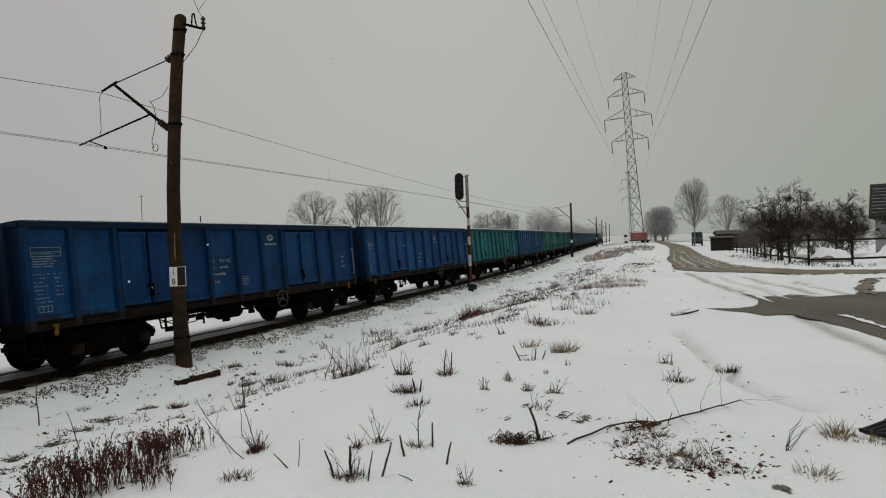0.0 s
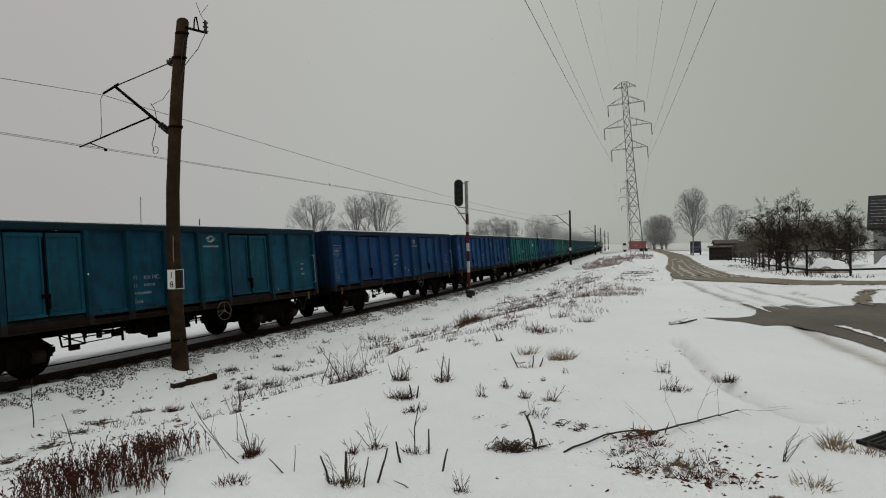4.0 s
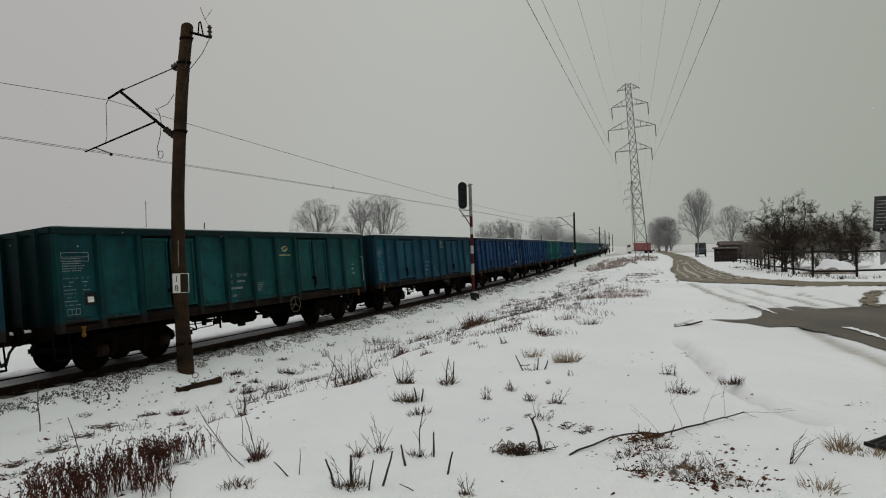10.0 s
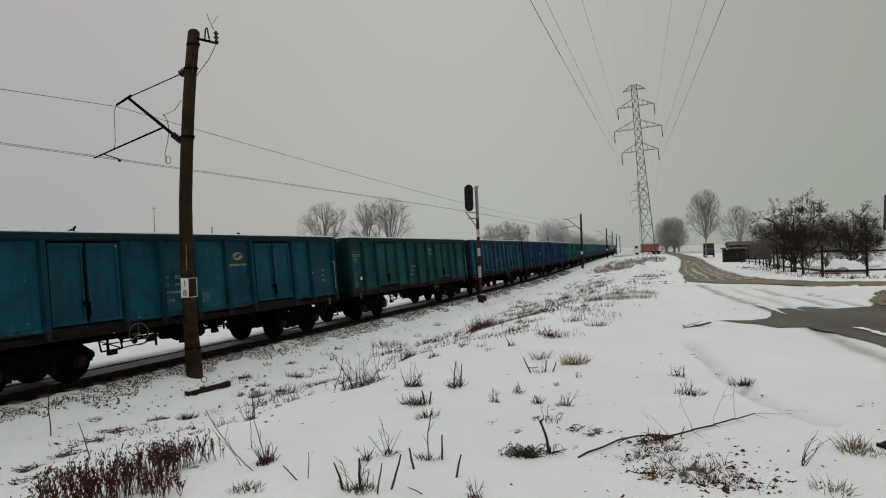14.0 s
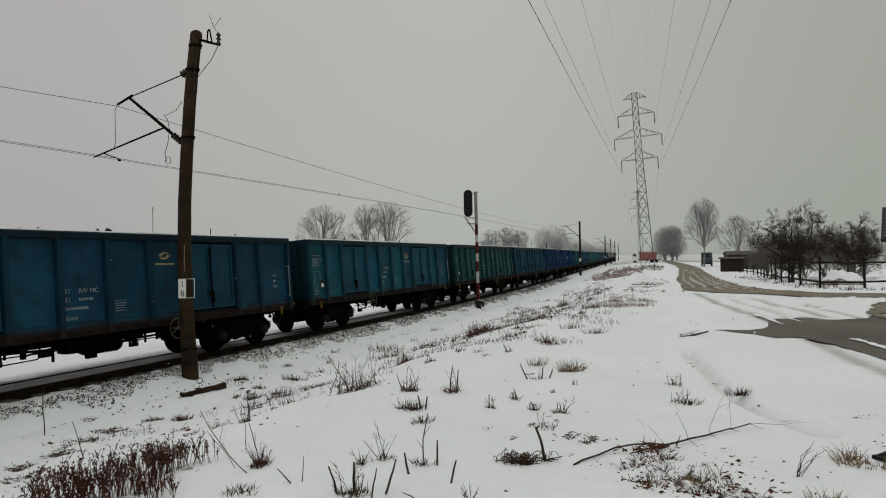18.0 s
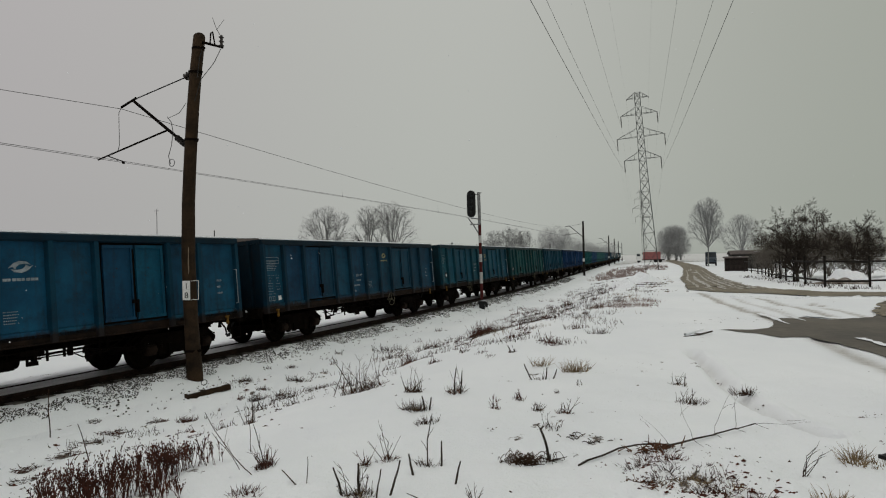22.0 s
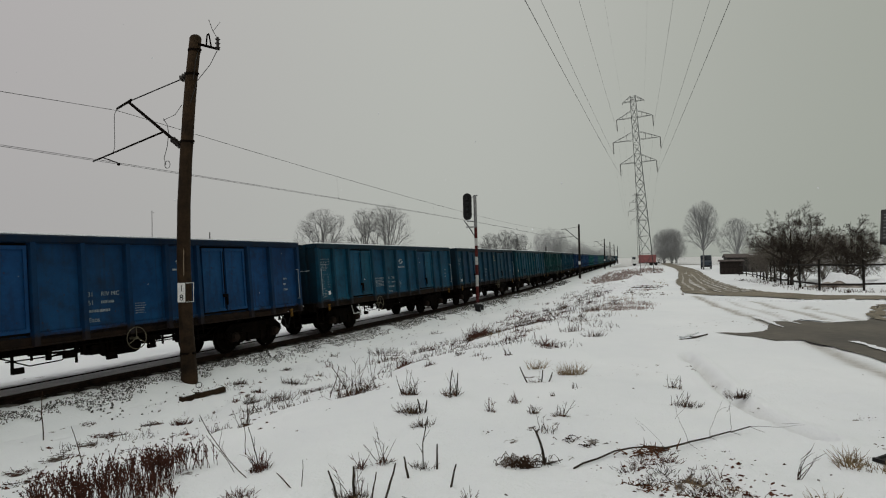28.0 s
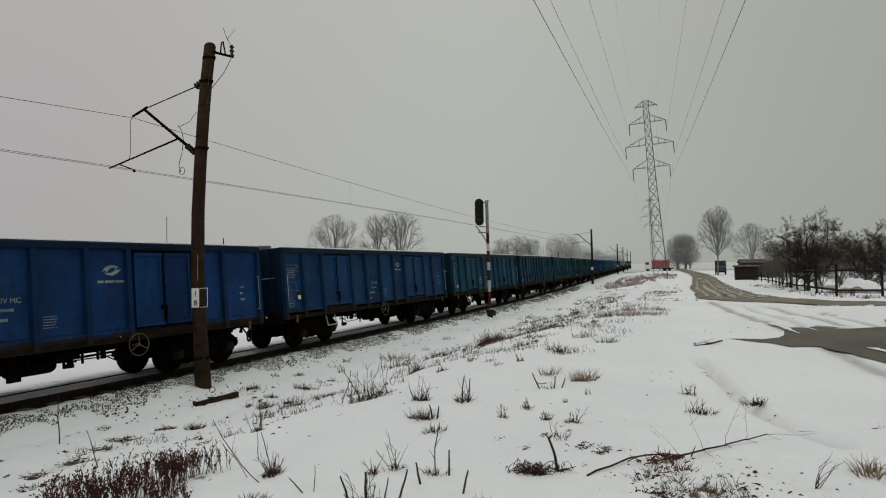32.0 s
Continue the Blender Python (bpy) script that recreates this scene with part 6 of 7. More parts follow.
for k in range(16):
    bm = bmesh.new()
    solid(bm, (-4.0 + 0.5 * k, 0, 0.85), (0.46, 0.06, 1.75 + 0.05 * (k % 3)))
    part("board", bm, BRICK, wall)
bm = bmesh.new()
solid(bm, (0, 0.06, 2.0), (8.4, 0.5, 0.5))
part("coping", bm, PLASTER, wall, "pale coping with snow")
for k, s in enumerate((96.0, 104.0)):
    p = on_track(s, -5.0)
    pl = thing("line_pole", "short dark pole beyond the railway", "pole", pose(p.x, p.y, ground_z(p.x, p.y)), "poles beyond the railway")
    bm = bmesh.new()
    tube(bm, (0, 0, -0.2), (0.0, 0, 4.6 + 0.7 * k), 0.11, 0.08, 7)
    part("pole", bm, FENCE, pl)
    bm = bmesh.new()
    tube(bm, (0.9, 0, 0), (0.03, 0, 4.0), 0.06, 0.05, 6)
    part("strut", bm, FENCE, pl)


# heaps of brush, soil and snow inside the fence
def mound(x, y, w, d, h, mat, seed, label, name="spoil_mound", category="heap"):
    bm = bmesh.new()
    n, rings = 28, 9
    prev = None
    for r in range(rings + 1):
        u = r / rings
        cur = []
        for k in range(n):
            a = 6.2832 * k / n
            q = 1 + 0.25 * noise.noise(Vector((math.cos(a) * 1.5 + seed, math.sin(a) * 1.5, u)))
            px, py = x + math.cos(a) * w * (1 - u) * q, y + math.sin(a) * d * (1 - u) * q
            hh = h * (u * u * (3 - 2 * u)) * (0.8 + 0.5 * noise.noise(Vector((px * 1.6, py * 1.6, seed))))
            cur.append(bm.verts.new((px, py, ground_z(px, py) - 0.05 + hh)))
        if prev:
            for k in range(n):
                bm.faces.new((prev[k], prev[(k + 1) % n], cur[(k + 1) % n], cur[k]))
        prev = cur
    bmesh.ops.remove_doubles(bm, verts=bm.verts[:], dist=0.003)
    return tagged(part(name, bm, mat, None, smooth=True), label, category)


mound(23.9, 36.6, 2.0, 1.2, 1.1, CAP, 1, "snow-covered heap behind the fence")
mound(27.2, 35.8, 2.4, 1.3, 1.15, CAP, 2, "snow-covered heap behind the fence")
mound(22.4, 34.9, 2.3, 0.9, 0.45, LEAVES, 4, "brown mound of soil and leaves behind the fence", "leaf_mound")
mound(31.5, 36.0, 3.0, 1.6, 1.0, CAP, 3, "long snow-covered heap behind the fence")
mound(10.6, 38.6, 1.7, 1.0, 0.55, CAP, 5, "low snowy heap of rubble", "rubble_mound")
mound(12.7, 40.6, 2.2, 1.2, 0.85, CAP, 6, "snowy hump of spoil")
mound(9.6, 33.5, 1.6, 1.2, 0.35, CAP, 8, "low snowy hump of spoil")
mound(15.8, 17.6, 1.2, 0.7, 0.3, MUD, 7, "brown muddy heap beside the lane", "mud_bank")


# ---- dead plants ----
class Strands:
    """Collects thin stalks and blades of one plant into one mesh."""

    def __init__(self, seed):
        self.v, self.f, self.rnd = [], [], random.Random(seed)

    def stalk(self, p, d, length, r, bend=0.2, segs=3, sides=3, tip=0.35):
        rnd, p, d = self.rnd, Vector(p), Vector(d).normalized()
        x = d.orthogonal().normalized()
        y = d.cross(x)
        base = len(self.v)
        for k in range(segs + 1):
            rr = r * (1 - (1 - tip) * k / segs)
            for q in range(sides):
                a = 6.2832 * q / sides
                self.v.append(tuple(p + rr * (math.cos(a) * x + math.sin(a) * y)))
            d = (d + Vector((rnd.uniform(-bend, bend), rnd.uniform(-bend, bend), rnd.uniform(-bend, bend) * 0.6))).normalized()
            if k < segs:
                p = p + d * (length / segs)
        for k in range(segs):
            for q in range(sides):
                j = (q + 1) % sides
                self.f.append((base + k * sides + q, base + k * sides + j, base + (k + 1) * sides + j, base + (k + 1) * sides + q))
        self.f.append(tuple(base + segs * sides + q for q in range(sides)))
        return p, d

    def head(self, p, r):
        b = len(self.v)
        rnd = self.rnd
        for o in ((1, 0, 0), (-0.5, 0.87, 0), (-0.5, -0.87, 0), (0, 0, 1.2), (0, 0, -1.2)):
            self.v.append((p[0] + o[0] * r * rnd.uniform(0.7, 1.2), p[1] + o[1] * r * rnd.uniform(0.7, 1.2), p[2] + o[2] * r))
        for a in ((0, 1, 3), (1, 2, 3), (2, 0, 3), (1, 0, 4), (2, 1, 4), (0, 2, 4)):
            self.f.append(tuple(b + k for k in a))

    def make(self, name, mat, label, category, group="", kind=""):
        me = bpy.data.meshes.new(name)
        me.from_pydata(self.v, [], self.f)
        me.materials.append(mat)
        return tagged(new(name, me), label, category, group, kind)


def upright(rnd, lean):
    return Vector((rnd.uniform(-lean, lean), rnd.uniform(-lean, lean), 1))


# the dense row of seeded weeds at the foot of the bank
row = Strands(11)


def weed(x, y, h):
    p, d = row.stalk((x, y, ground_z(x, y) - 0.02), upright(row.rnd, 0.3), h, 0.0034, 0.16, 3)
    for _ in range(row.rnd.randint(4, 7)):
        q = p - d * h * row.rnd.uniform(0.0, 0.45)
        e, _d = row.stalk(q, (d + Vector((row.rnd.uniform(-0.7, 0.7), row.rnd.uniform(-0.7, 0.7), 0.3))), row.rnd.uniform(0.03, 0.08), 0.0035, 0.2, 2)
        row.head(e, row.rnd.uniform(0.0045, 0.009))
    row.head(p, 0.0075)


for _ in range(400):
    u = row.rnd.random() ** 1.25
    cx, cy = -2.93 + 0.5 * u, 4.10 + 1.26 * u
    w = 0.17 - 0.08 * u
    x, y = cx + row.rnd.gauss(0, w), cy + row.rnd.gauss(0, w * 0.75)
    if noise.noise(Vector((x * 4.6, y * 4.6, 21))) < -0.1 - (0.2 if u < 0.3 else 0.0):
        continue
    weed(x, y, row.rnd.uniform(0.14, 0.44) * (1.0 - 0.35 * u))
for _ in range(26):
    weed(-2.3 + row.rnd.gauss(0, 0.1), 4.45 + row.rnd.gauss(0, 0.07), row.rnd.uniform(0.08, 0.2))
row.make("dead_weeds", WEED, "dense row of dark dead weeds with seed heads", "weeds", kind="stuff")


def twig_bush(x, y, w, h, n, mat, seed, label, r=0.0055, name="dead_bush"):
    s = Strands(seed)
    for _ in range(n):
        a, q = s.rnd.uniform(0, 6.28), s.rnd.random() ** 0.7 * w * 0.4
        px, py = x + q * math.cos(a), y + q * math.sin(a)
        d = Vector((s.rnd.gauss(0, 0.42), s.rnd.gauss(0, 0.42), 1))
        L = h * (0.25 + 0.95 * s.rnd.random() ** 1.9)
        p, d2 = s.stalk((px, py, ground_z(px, py) - 0.02), d, L, r, 0.2, 4)
        for _ in range(s.rnd.randint(0, 3)):
            s.stalk(p - d2 * L * s.rnd.uniform(0.1, 0.6), d2 + Vector((s.rnd.uniform(-1, 1), s.rnd.uniform(-1, 1), 0.2)), L * s.rnd.uniform(0.15, 0.35), r * 0.6, 0.25, 2)
    for _ in range(2 * n):
        a, q = s.rnd.uniform(0, 6.28), s.rnd.random() * w * 0.5
        px, py = x + q * math.cos(a), y + q * math.sin(a)
        s.stalk((px, py, ground_z(px, py) - 0.01), Vector((s.rnd.gauss(0, 0.8), s.rnd.gauss(0, 0.8), 0.7)), h * s.rnd.uniform(0.1, 0.32), r * 0.75, 0.35, 3)
    bush = s.make(name, mat, label, "dead plant")
    m = Strands(seed + 5000)
    for _ in range(int(26 + 60 * w)):
        a, q = m.rnd.uniform(0, 6.28), m.rnd.random() ** 0.6 * w * 0.42
        px, py = x + q * math.cos(a), y + q * math.sin(a)
        m.stalk((px, py, ground_z(px, py) - 0.015), Vector((m.rnd.gauss(0, 1.1), m.rnd.gauss(0, 1.1), 0.7)), h * m.rnd.uniform(0.12, 0.34), r * 0.9, 0.5, 3)
    m.make("matted_base", RUSSET if seed % 3 else STRAW, "matted red-brown leaves at the foot of the stems", "", kind="stuff").parent = bush
    return bush


def tuft(x, y, w, h, n, mat, seed, label, name="dry_grass_tuft", flat=0.8):
    s = Strands(seed)
    for _ in range(n):
        a, q = s.rnd.uniform(0, 6.28), s.rnd.random() * w * 0.5
        px, py = x + q * math.cos(a), y + q * math.sin(a) * 0.6
        d = Vector((math.cos(a) * s.rnd.uniform(0, flat), math.sin(a) * s.rnd.uniform(0, flat), s.rnd.uniform(0.5, 1)))
        s.stalk((px, py, ground_z(px, py) - 0.01), d, h * s.rnd.uniform(0.4, 1.1), 0.0026 + 0.0002 * math.hypot(x, y), 0.4, 3, 3, 0.2)
    return s.make(name, mat, label, "grass")


DB = "dark dead stems standing in the snow"
# x, y, width, height, stems, and whether it is the redder kind
BUSHES_A = [
    (-1.66, 4.97, 0.2, 0.19, 46, 1), (-1.45, 8.83, 0.8, 0.5, 40, 0), (-0.76, 4.31, 0.26, 0.25, 16, 0), (-0.05, 7.67, 0.3, 0.4, 12, 0), (-0.6, 7.82, 0.28, 0.42, 22, 0), (-0.81, 4.98, 0.09, 0.2, 14, 1),
    (-0.62, 5.07, 0.2, 0.3, 9, 0), (-2.77, 7.72, 0.2, 0.3, 14, 0), (-1.08, 12.65, 0.5, 0.28, 40, 1), (-2.13, 18.3, 1.3, 0.3, 40, 0), (0.74, 20.2, 0.95, 0.46, 120, 1), (0.73, 7.21, 0.18, 0.13, 22, 1),
]
BUSHES_B = [
    (1.84, 11.7, 0.6, 0.24, 50, 1), (1.14, 6.46, 0.18, 0.25, 12, 0), (0.91, 5.96, 0.26, 0.16, 14, 0), (0.09, 4.1, 0.14, 0.18, 12, 0), (1.12, 8.2, 0.3, 0.12, 8, 0), (2.93, 7.9, 0.26, 0.2, 12, 0),
    (2.64, 6.94, 0.3, 0.2, 12, 0), (2.9, 14.6, 0.8, 0.22, 18, 0), (3.5, 16.2, 1.0, 0.22, 20, 0), (1.9, 15.2, 0.8, 0.24, 16, 0), (0.2, 15.0, 0.7, 0.24, 14, 0), (4.3, 19.0, 1.0, 0.22, 20, 0),
    (2.6, 20.5, 0.9, 0.24, 18, 0),
]
for k, (x, y, w, h, n, red) in enumerate(BUSHES_A + BUSHES_B):
    twig_bush(x, y, w, h, int(n * 1.15), WEED if red else STALK, 100 + k, DB, 0.0024 + 0.00034 * y)
SMALL_TUFTS = [
    (1.65, 15.71), (1.21, 14.05), (1.68, 14.42), (2.27, 28.73), (4.15, 24.3), (3.2, 24.12), (6.18, 33.19), (3.83, 17.7), (4.54, 18.98), (3.9, 35.46), (2.87, 14.3), (0.1, 11.66), (0.44, 11.04), (0.57, 10.53),
    (0.98, 10.57), (-0.46, 11.06), (-0.82, 25.5), (1.57, 7.75), (0.41, 6.8), (0.88, 6.67), (-1.81, 15.91), (-1.49, 22.21), (-1.02, 19.53), (-1.91, 19.48), (3.4, 21.3), (2.4, 18.2), (5.0, 26.5), (3.1, 31.0), (5.4, 29.5),
    (-4.94, 19.11), (-4.43, 20.29), (-4.01, 19.74), (-4.14, 18.64), (-3.8, 17.78), (-4.99, 17.52), (-5.2, 18.62), (-4.08, 16.41), (-3.83, 16.69), (-5.64, 15.47), (-4.8, 14.37), (-4.74, 13.7), (-4.22, 15.36), (-5.05, 13.56),
    (-3.93, 13.45), (-4.08, 13.31), (-3.75, 21.85), (-5.61, 17.02),
]
for k, (x, y) in enumerate(SMALL_TUFTS):
    rr = random.Random(1500 + k)
    far = min(y / 12, 2.2)
    far *= 0.7 if x < -3.5 else 1.0   # smaller sprigs down the bank
    twig_bush(x, y, rr.uniform(0.2, 0.4) * far, rr.uniform(0.1, 0.22) * (0.6 + 0.4 * far), rr.randint(9, 22), STALK if k % 3 else WEED, 1520 + k, "low bunch of broken dark stalks in the snow", 0.0024 + 0.00034 * y, "dead_weed")
DG = "tuft of matted dry grass in the snow"
TUFTS_A = [
    (-1.61, 4.37, 0.26, 0.07, 90), (-0.49, 6.72, 0.3, 0.15, 100), (-0.35, 6.18, 0.3, 0.1, 60), (-5.52, 11.79, 0.42, 0.16, 130), (-4.58, 13.28, 0.44, 0.2, 90), (-3.69, 12.38, 0.6, 0.28, 80),
    (-4.22, 15.3, 0.7, 0.2, 90), (-5.62, 15.31, 0.35, 0.15, 50), (-4.97, 17.39, 0.4, 0.08, 60), (-4.78, 14.33, 0.4, 0.1, 60),
]
TUFTS_B = [
    (1.54, 4.97, 0.2, 0.07, 40), (-0.28, 4.95, 0.2, 0.08, 50), (-0.76, 4.31, 0.24, 0.07, 60), (3.49, 7.34, 0.28, 0.14, 70), (1.24, 7.5, 0.07, 0.08, 16),
    (-1.0, 18.4, 1.2, 0.3, 90), (-2.4, 20.2, 1.4, 0.3, 90), (2.7, 6.9, 0.3, 0.1, 50), (1.3, 13.4, 0.6, 0.2, 60), (3.1, 13.0, 0.5, 0.2, 60),
]
for k, (x, y, w, h, n) in enumerate(TUFTS_A + TUFTS_B):
    tuft(x, y, w, h, n, STALK if k not in (0, 3, 10, 18) else WEED, 200 + k, DG)
for k, (x, y, w, h, n) in enumerate(((1.72, 8.76, 0.36, 0.22, 130), (3.17, 4.82, 0.22, 0.15, 60), (3.12, 4.7, 0.26, 0.11, 60), (1.3, 9.35, 0.28, 0.2, 50), (-0.5, 6.74, 0.16, 0.1, 40), (3.32, 4.66, 0.3, 0.08, 60), (2.55, 4.1, 0.3, 0.12, 50))):
    tuft(x, y, w, h, n, STRAW, 240 + k, "pale straw-coloured grass tuft in the snow", "straw_tuft")



def tangle(x, y, w, d, h, n, seed):
    """A low knot of thin stems that rise, arch over and come down again."""
    s = Strands(seed)
    for _ in range(n):
        px, py = x + s.rnd.gauss(0, w * 0.32), y + s.rnd.gauss(0, d * 0.3)
        a, reach, top = s.rnd.uniform(0, 6.28), s.rnd.uniform(0.03, w * 0.5), h * s.rnd.uniform(0.3, 1.0)
        last = None
        for q in range(6):
            u = q / 5
            gx, gy = px + reach * u * math.cos(a), py + 0.5 * reach * u * math.sin(a)
            p = Vector((gx, gy, ground_z(gx, gy) - 0.01 + top * 4 * u * (1 - u * 0.9) * 0.9))
            if last:
                s.stalk(last, p - last, (p - last).length * 1.04, s.rnd.uniform(0.0018, 0.0042), 0.04, 1, 4, 0.9)
            last = p
    for _ in range(n):
        px, py = x + s.rnd.gauss(0, w * 0.25), y + s.rnd.gauss(0, d * 0.22)
        s.stalk((px, py, ground_z(px, py) - 0.005), (s.rnd.uniform(-1, 1), s.rnd.uniform(-0.6, 0.6), s.rnd.uniform(0.05, 0.5)), s.rnd.uniform(0.04, 0.12), 0.005, 0.4, 3, 4, 0.6)
    return s.make("dead_bush", STALK, "low tangle of arching dark stems sunk in the snow", "dead plant")


tangle(0.54, 5.03, 0.3, 0.14, 0.11, 70, 460)
s = Strands(461)
p, d = s.stalk((0.76, 5.06, ground_z(0.76, 5.06) - 0.05), (-0.16, 0, 1), 0.16, 0.016, 0.05, 3, 7, 0.75)
p, d = s.stalk(p, (-0.3, 0, 1), 0.17, 0.0115, 0.08, 3, 7, 0.85)
s.stalk(p, (0.6, 0, 0.5), 0.04, 0.009, 0.1, 2, 6, 0.6)
s.stalk(p, (-0.6, 0.1, 0.9), 0.05, 0.006, 0.1, 2, 6, 0.6)
for q in range(7):
    s.stalk((0.76, 5.05, ground_z(0.76, 5.05)), (s.rnd.uniform(-1.2, 1.2), -0.2, 0.25), s.rnd.uniform(0.06, 0.16), 0.007, 0.3, 4, 5, 0.5)
s.make("cut_stem", BARK, "thick crooked cut stem rising from tangled twigs", "stem")
for k, (x, y, w, d, n) in enumerate(((1.09, 5.62, 0.16, 0.1, 16), (1.2, 5.45, 0.16, 0.05, 10), (1.3, 4.5, 0.14, 0.06, 10), (1.45, 4.36, 0.14, 0.1, 14))):
    s = Strands(470 + k)
    for _ in range(n):
        px, py, a = x + s.rnd.gauss(0, w * 0.4), y + s.rnd.gauss(0, d * 0.4), s.rnd.uniform(0, 6.28)
        p, e = s.stalk((px, py, ground_z(px, py)), (math.cos(a), math.sin(a) * 0.4, 0.4), s.rnd.uniform(0.02, 0.06), 0.004, 0.4, 2, 4, 0.7)
        s.stalk(p, (math.cos(a), math.sin(a), -0.2), s.rnd.uniform(0.015, 0.04), 0.007, 0.5, 2, 3, 0.5)
    s.make("leaf_litter", STALK if k < 2 else RUSSET, "dark curled dead leaves lying on the snow", "leaves")

# cut stems, each standing on its own: x, y, height, lean, thickness
STEMS_A = [
    (-0.87, 4.31, 0.21, -0.14, 0.010), (-0.75, 4.33, 0.22, 0.0, 0.013), (-0.53, 4.30, 0.27, 0.14, 0.010), (-0.61, 4.23, 0.21, 0.08, 0.007), (-0.38, 4.76, 0.19, -0.06, 0.011), (-0.28, 4.93, 0.45, 0.11, 0.006),
    (-0.16, 4.94, 0.21, 0.0, 0.010), (-0.05, 4.56, 0.18, 0.12, 0.010), (0.02, 7.55, 0.3, 0.06, 0.010), (-0.05, 7.6, 0.36, 0.0, 0.010), (-0.4, 6.75, 0.16, -0.03, 0.012),
    (-0.35, 6.75, 0.14, 0.05, 0.012), (1.02, 8.2, 0.24, -0.3, 0.011),
]
STEMS_B = [
    (1.2, 8.2, 0.18, 0.05, 0.011), (1.3, 8.24, 0.16, 0.3, 0.011), (-0.25, 4.24, 0.13, -0.7, 0.005), (-1.67, 5.0, 0.36, -0.06, 0.005), (-7.53, 10.68, 0.88, -0.03, 0.011), (-5.84, 9.18, 0.62, -0.2, 0.008),
    (-1.23, 4.52, 0.18, -0.8, 0.006), (-1.2, 4.55, 0.2, 0.1, 0.004), (-1.67, 4.79, 0.66, -0.75, 0.0042), (-1.85, 4.95, 0.4, -0.5, 0.003), (-2.0, 5.6, 0.3, -0.1, 0.004), (-2.7, 7.6, 0.42, 0.05, 0.008),
    (-3.5, 10.5, 0.3, -0.5, 0.009), (-1.5, 8.5, 0.5, -0.3, 0.008), (-1.9, 8.9, 0.5, 0.1, 0.008),
]
for k, (x, y, h, lx, r) in enumerate(STEMS_A + STEMS_B):
    s = Strands(300 + k)
    p, d = s.stalk((x, y, ground_z(x, y) - 0.04), (lx * 1.3, 0.02, 1), (h + 0.04) * 0.55, r * 0.95, 0.14, 3, 7, 0.85)
    s.stalk(p, d + Vector((lx * 0.4, 0, 0.1)), (h + 0.04) * 0.45, r * 0.8, 0.14, 2, 7, 0.7)
    if r < 0.0075 and h > 0.3:
        s.stalk(p, d + Vector((0.5, 0.2, 0.3)), h * 0.25, r * 0.5, 0.2, 3, 5, 0.5)
        s.stalk(p - d * h * 0.2, d + Vector((-0.5, 0.1, 0.4)), h * 0.2, r * 0.5, 0.2, 3, 5, 0.5)
    s.make("cut_stem", STALK if k > 16 else BARK, "dark cut plant stem sticking out of the snow", "stem", "cut stems")

# a stick under snow beside the path
stick = thing("snowy_stick", "short forked stick half covered with snow", "stick", pose(4.95, 12.75, ground_z(4.95, 12.75) - 0.045))
s = Strands(395)
s.stalk((-0.3, -0.5, 0.03), (0.75, 0.45, 0.06), 0.85, 0.026, 0.06, 4, 7, 0.6)
s.make("stem", BARK, "", "").parent = stick
s = Strands(396)
s.stalk((-0.1, 0.15, 0.02), (0.6, -0.35, 0.02), 0.45, 0.03, 0.06, 3, 7, 0.6)
s.make("fork", BARK, "", "").parent = stick
s = Strands(397)
s.stalk((-0.25, -0.44, 0.085), (0.75, 0.45, 0.05), 0.6, 0.03, 0.06, 4, 7, 0.6)
s.make("snow_ridge", CAP, "snow lying along the stick", "").parent = stick


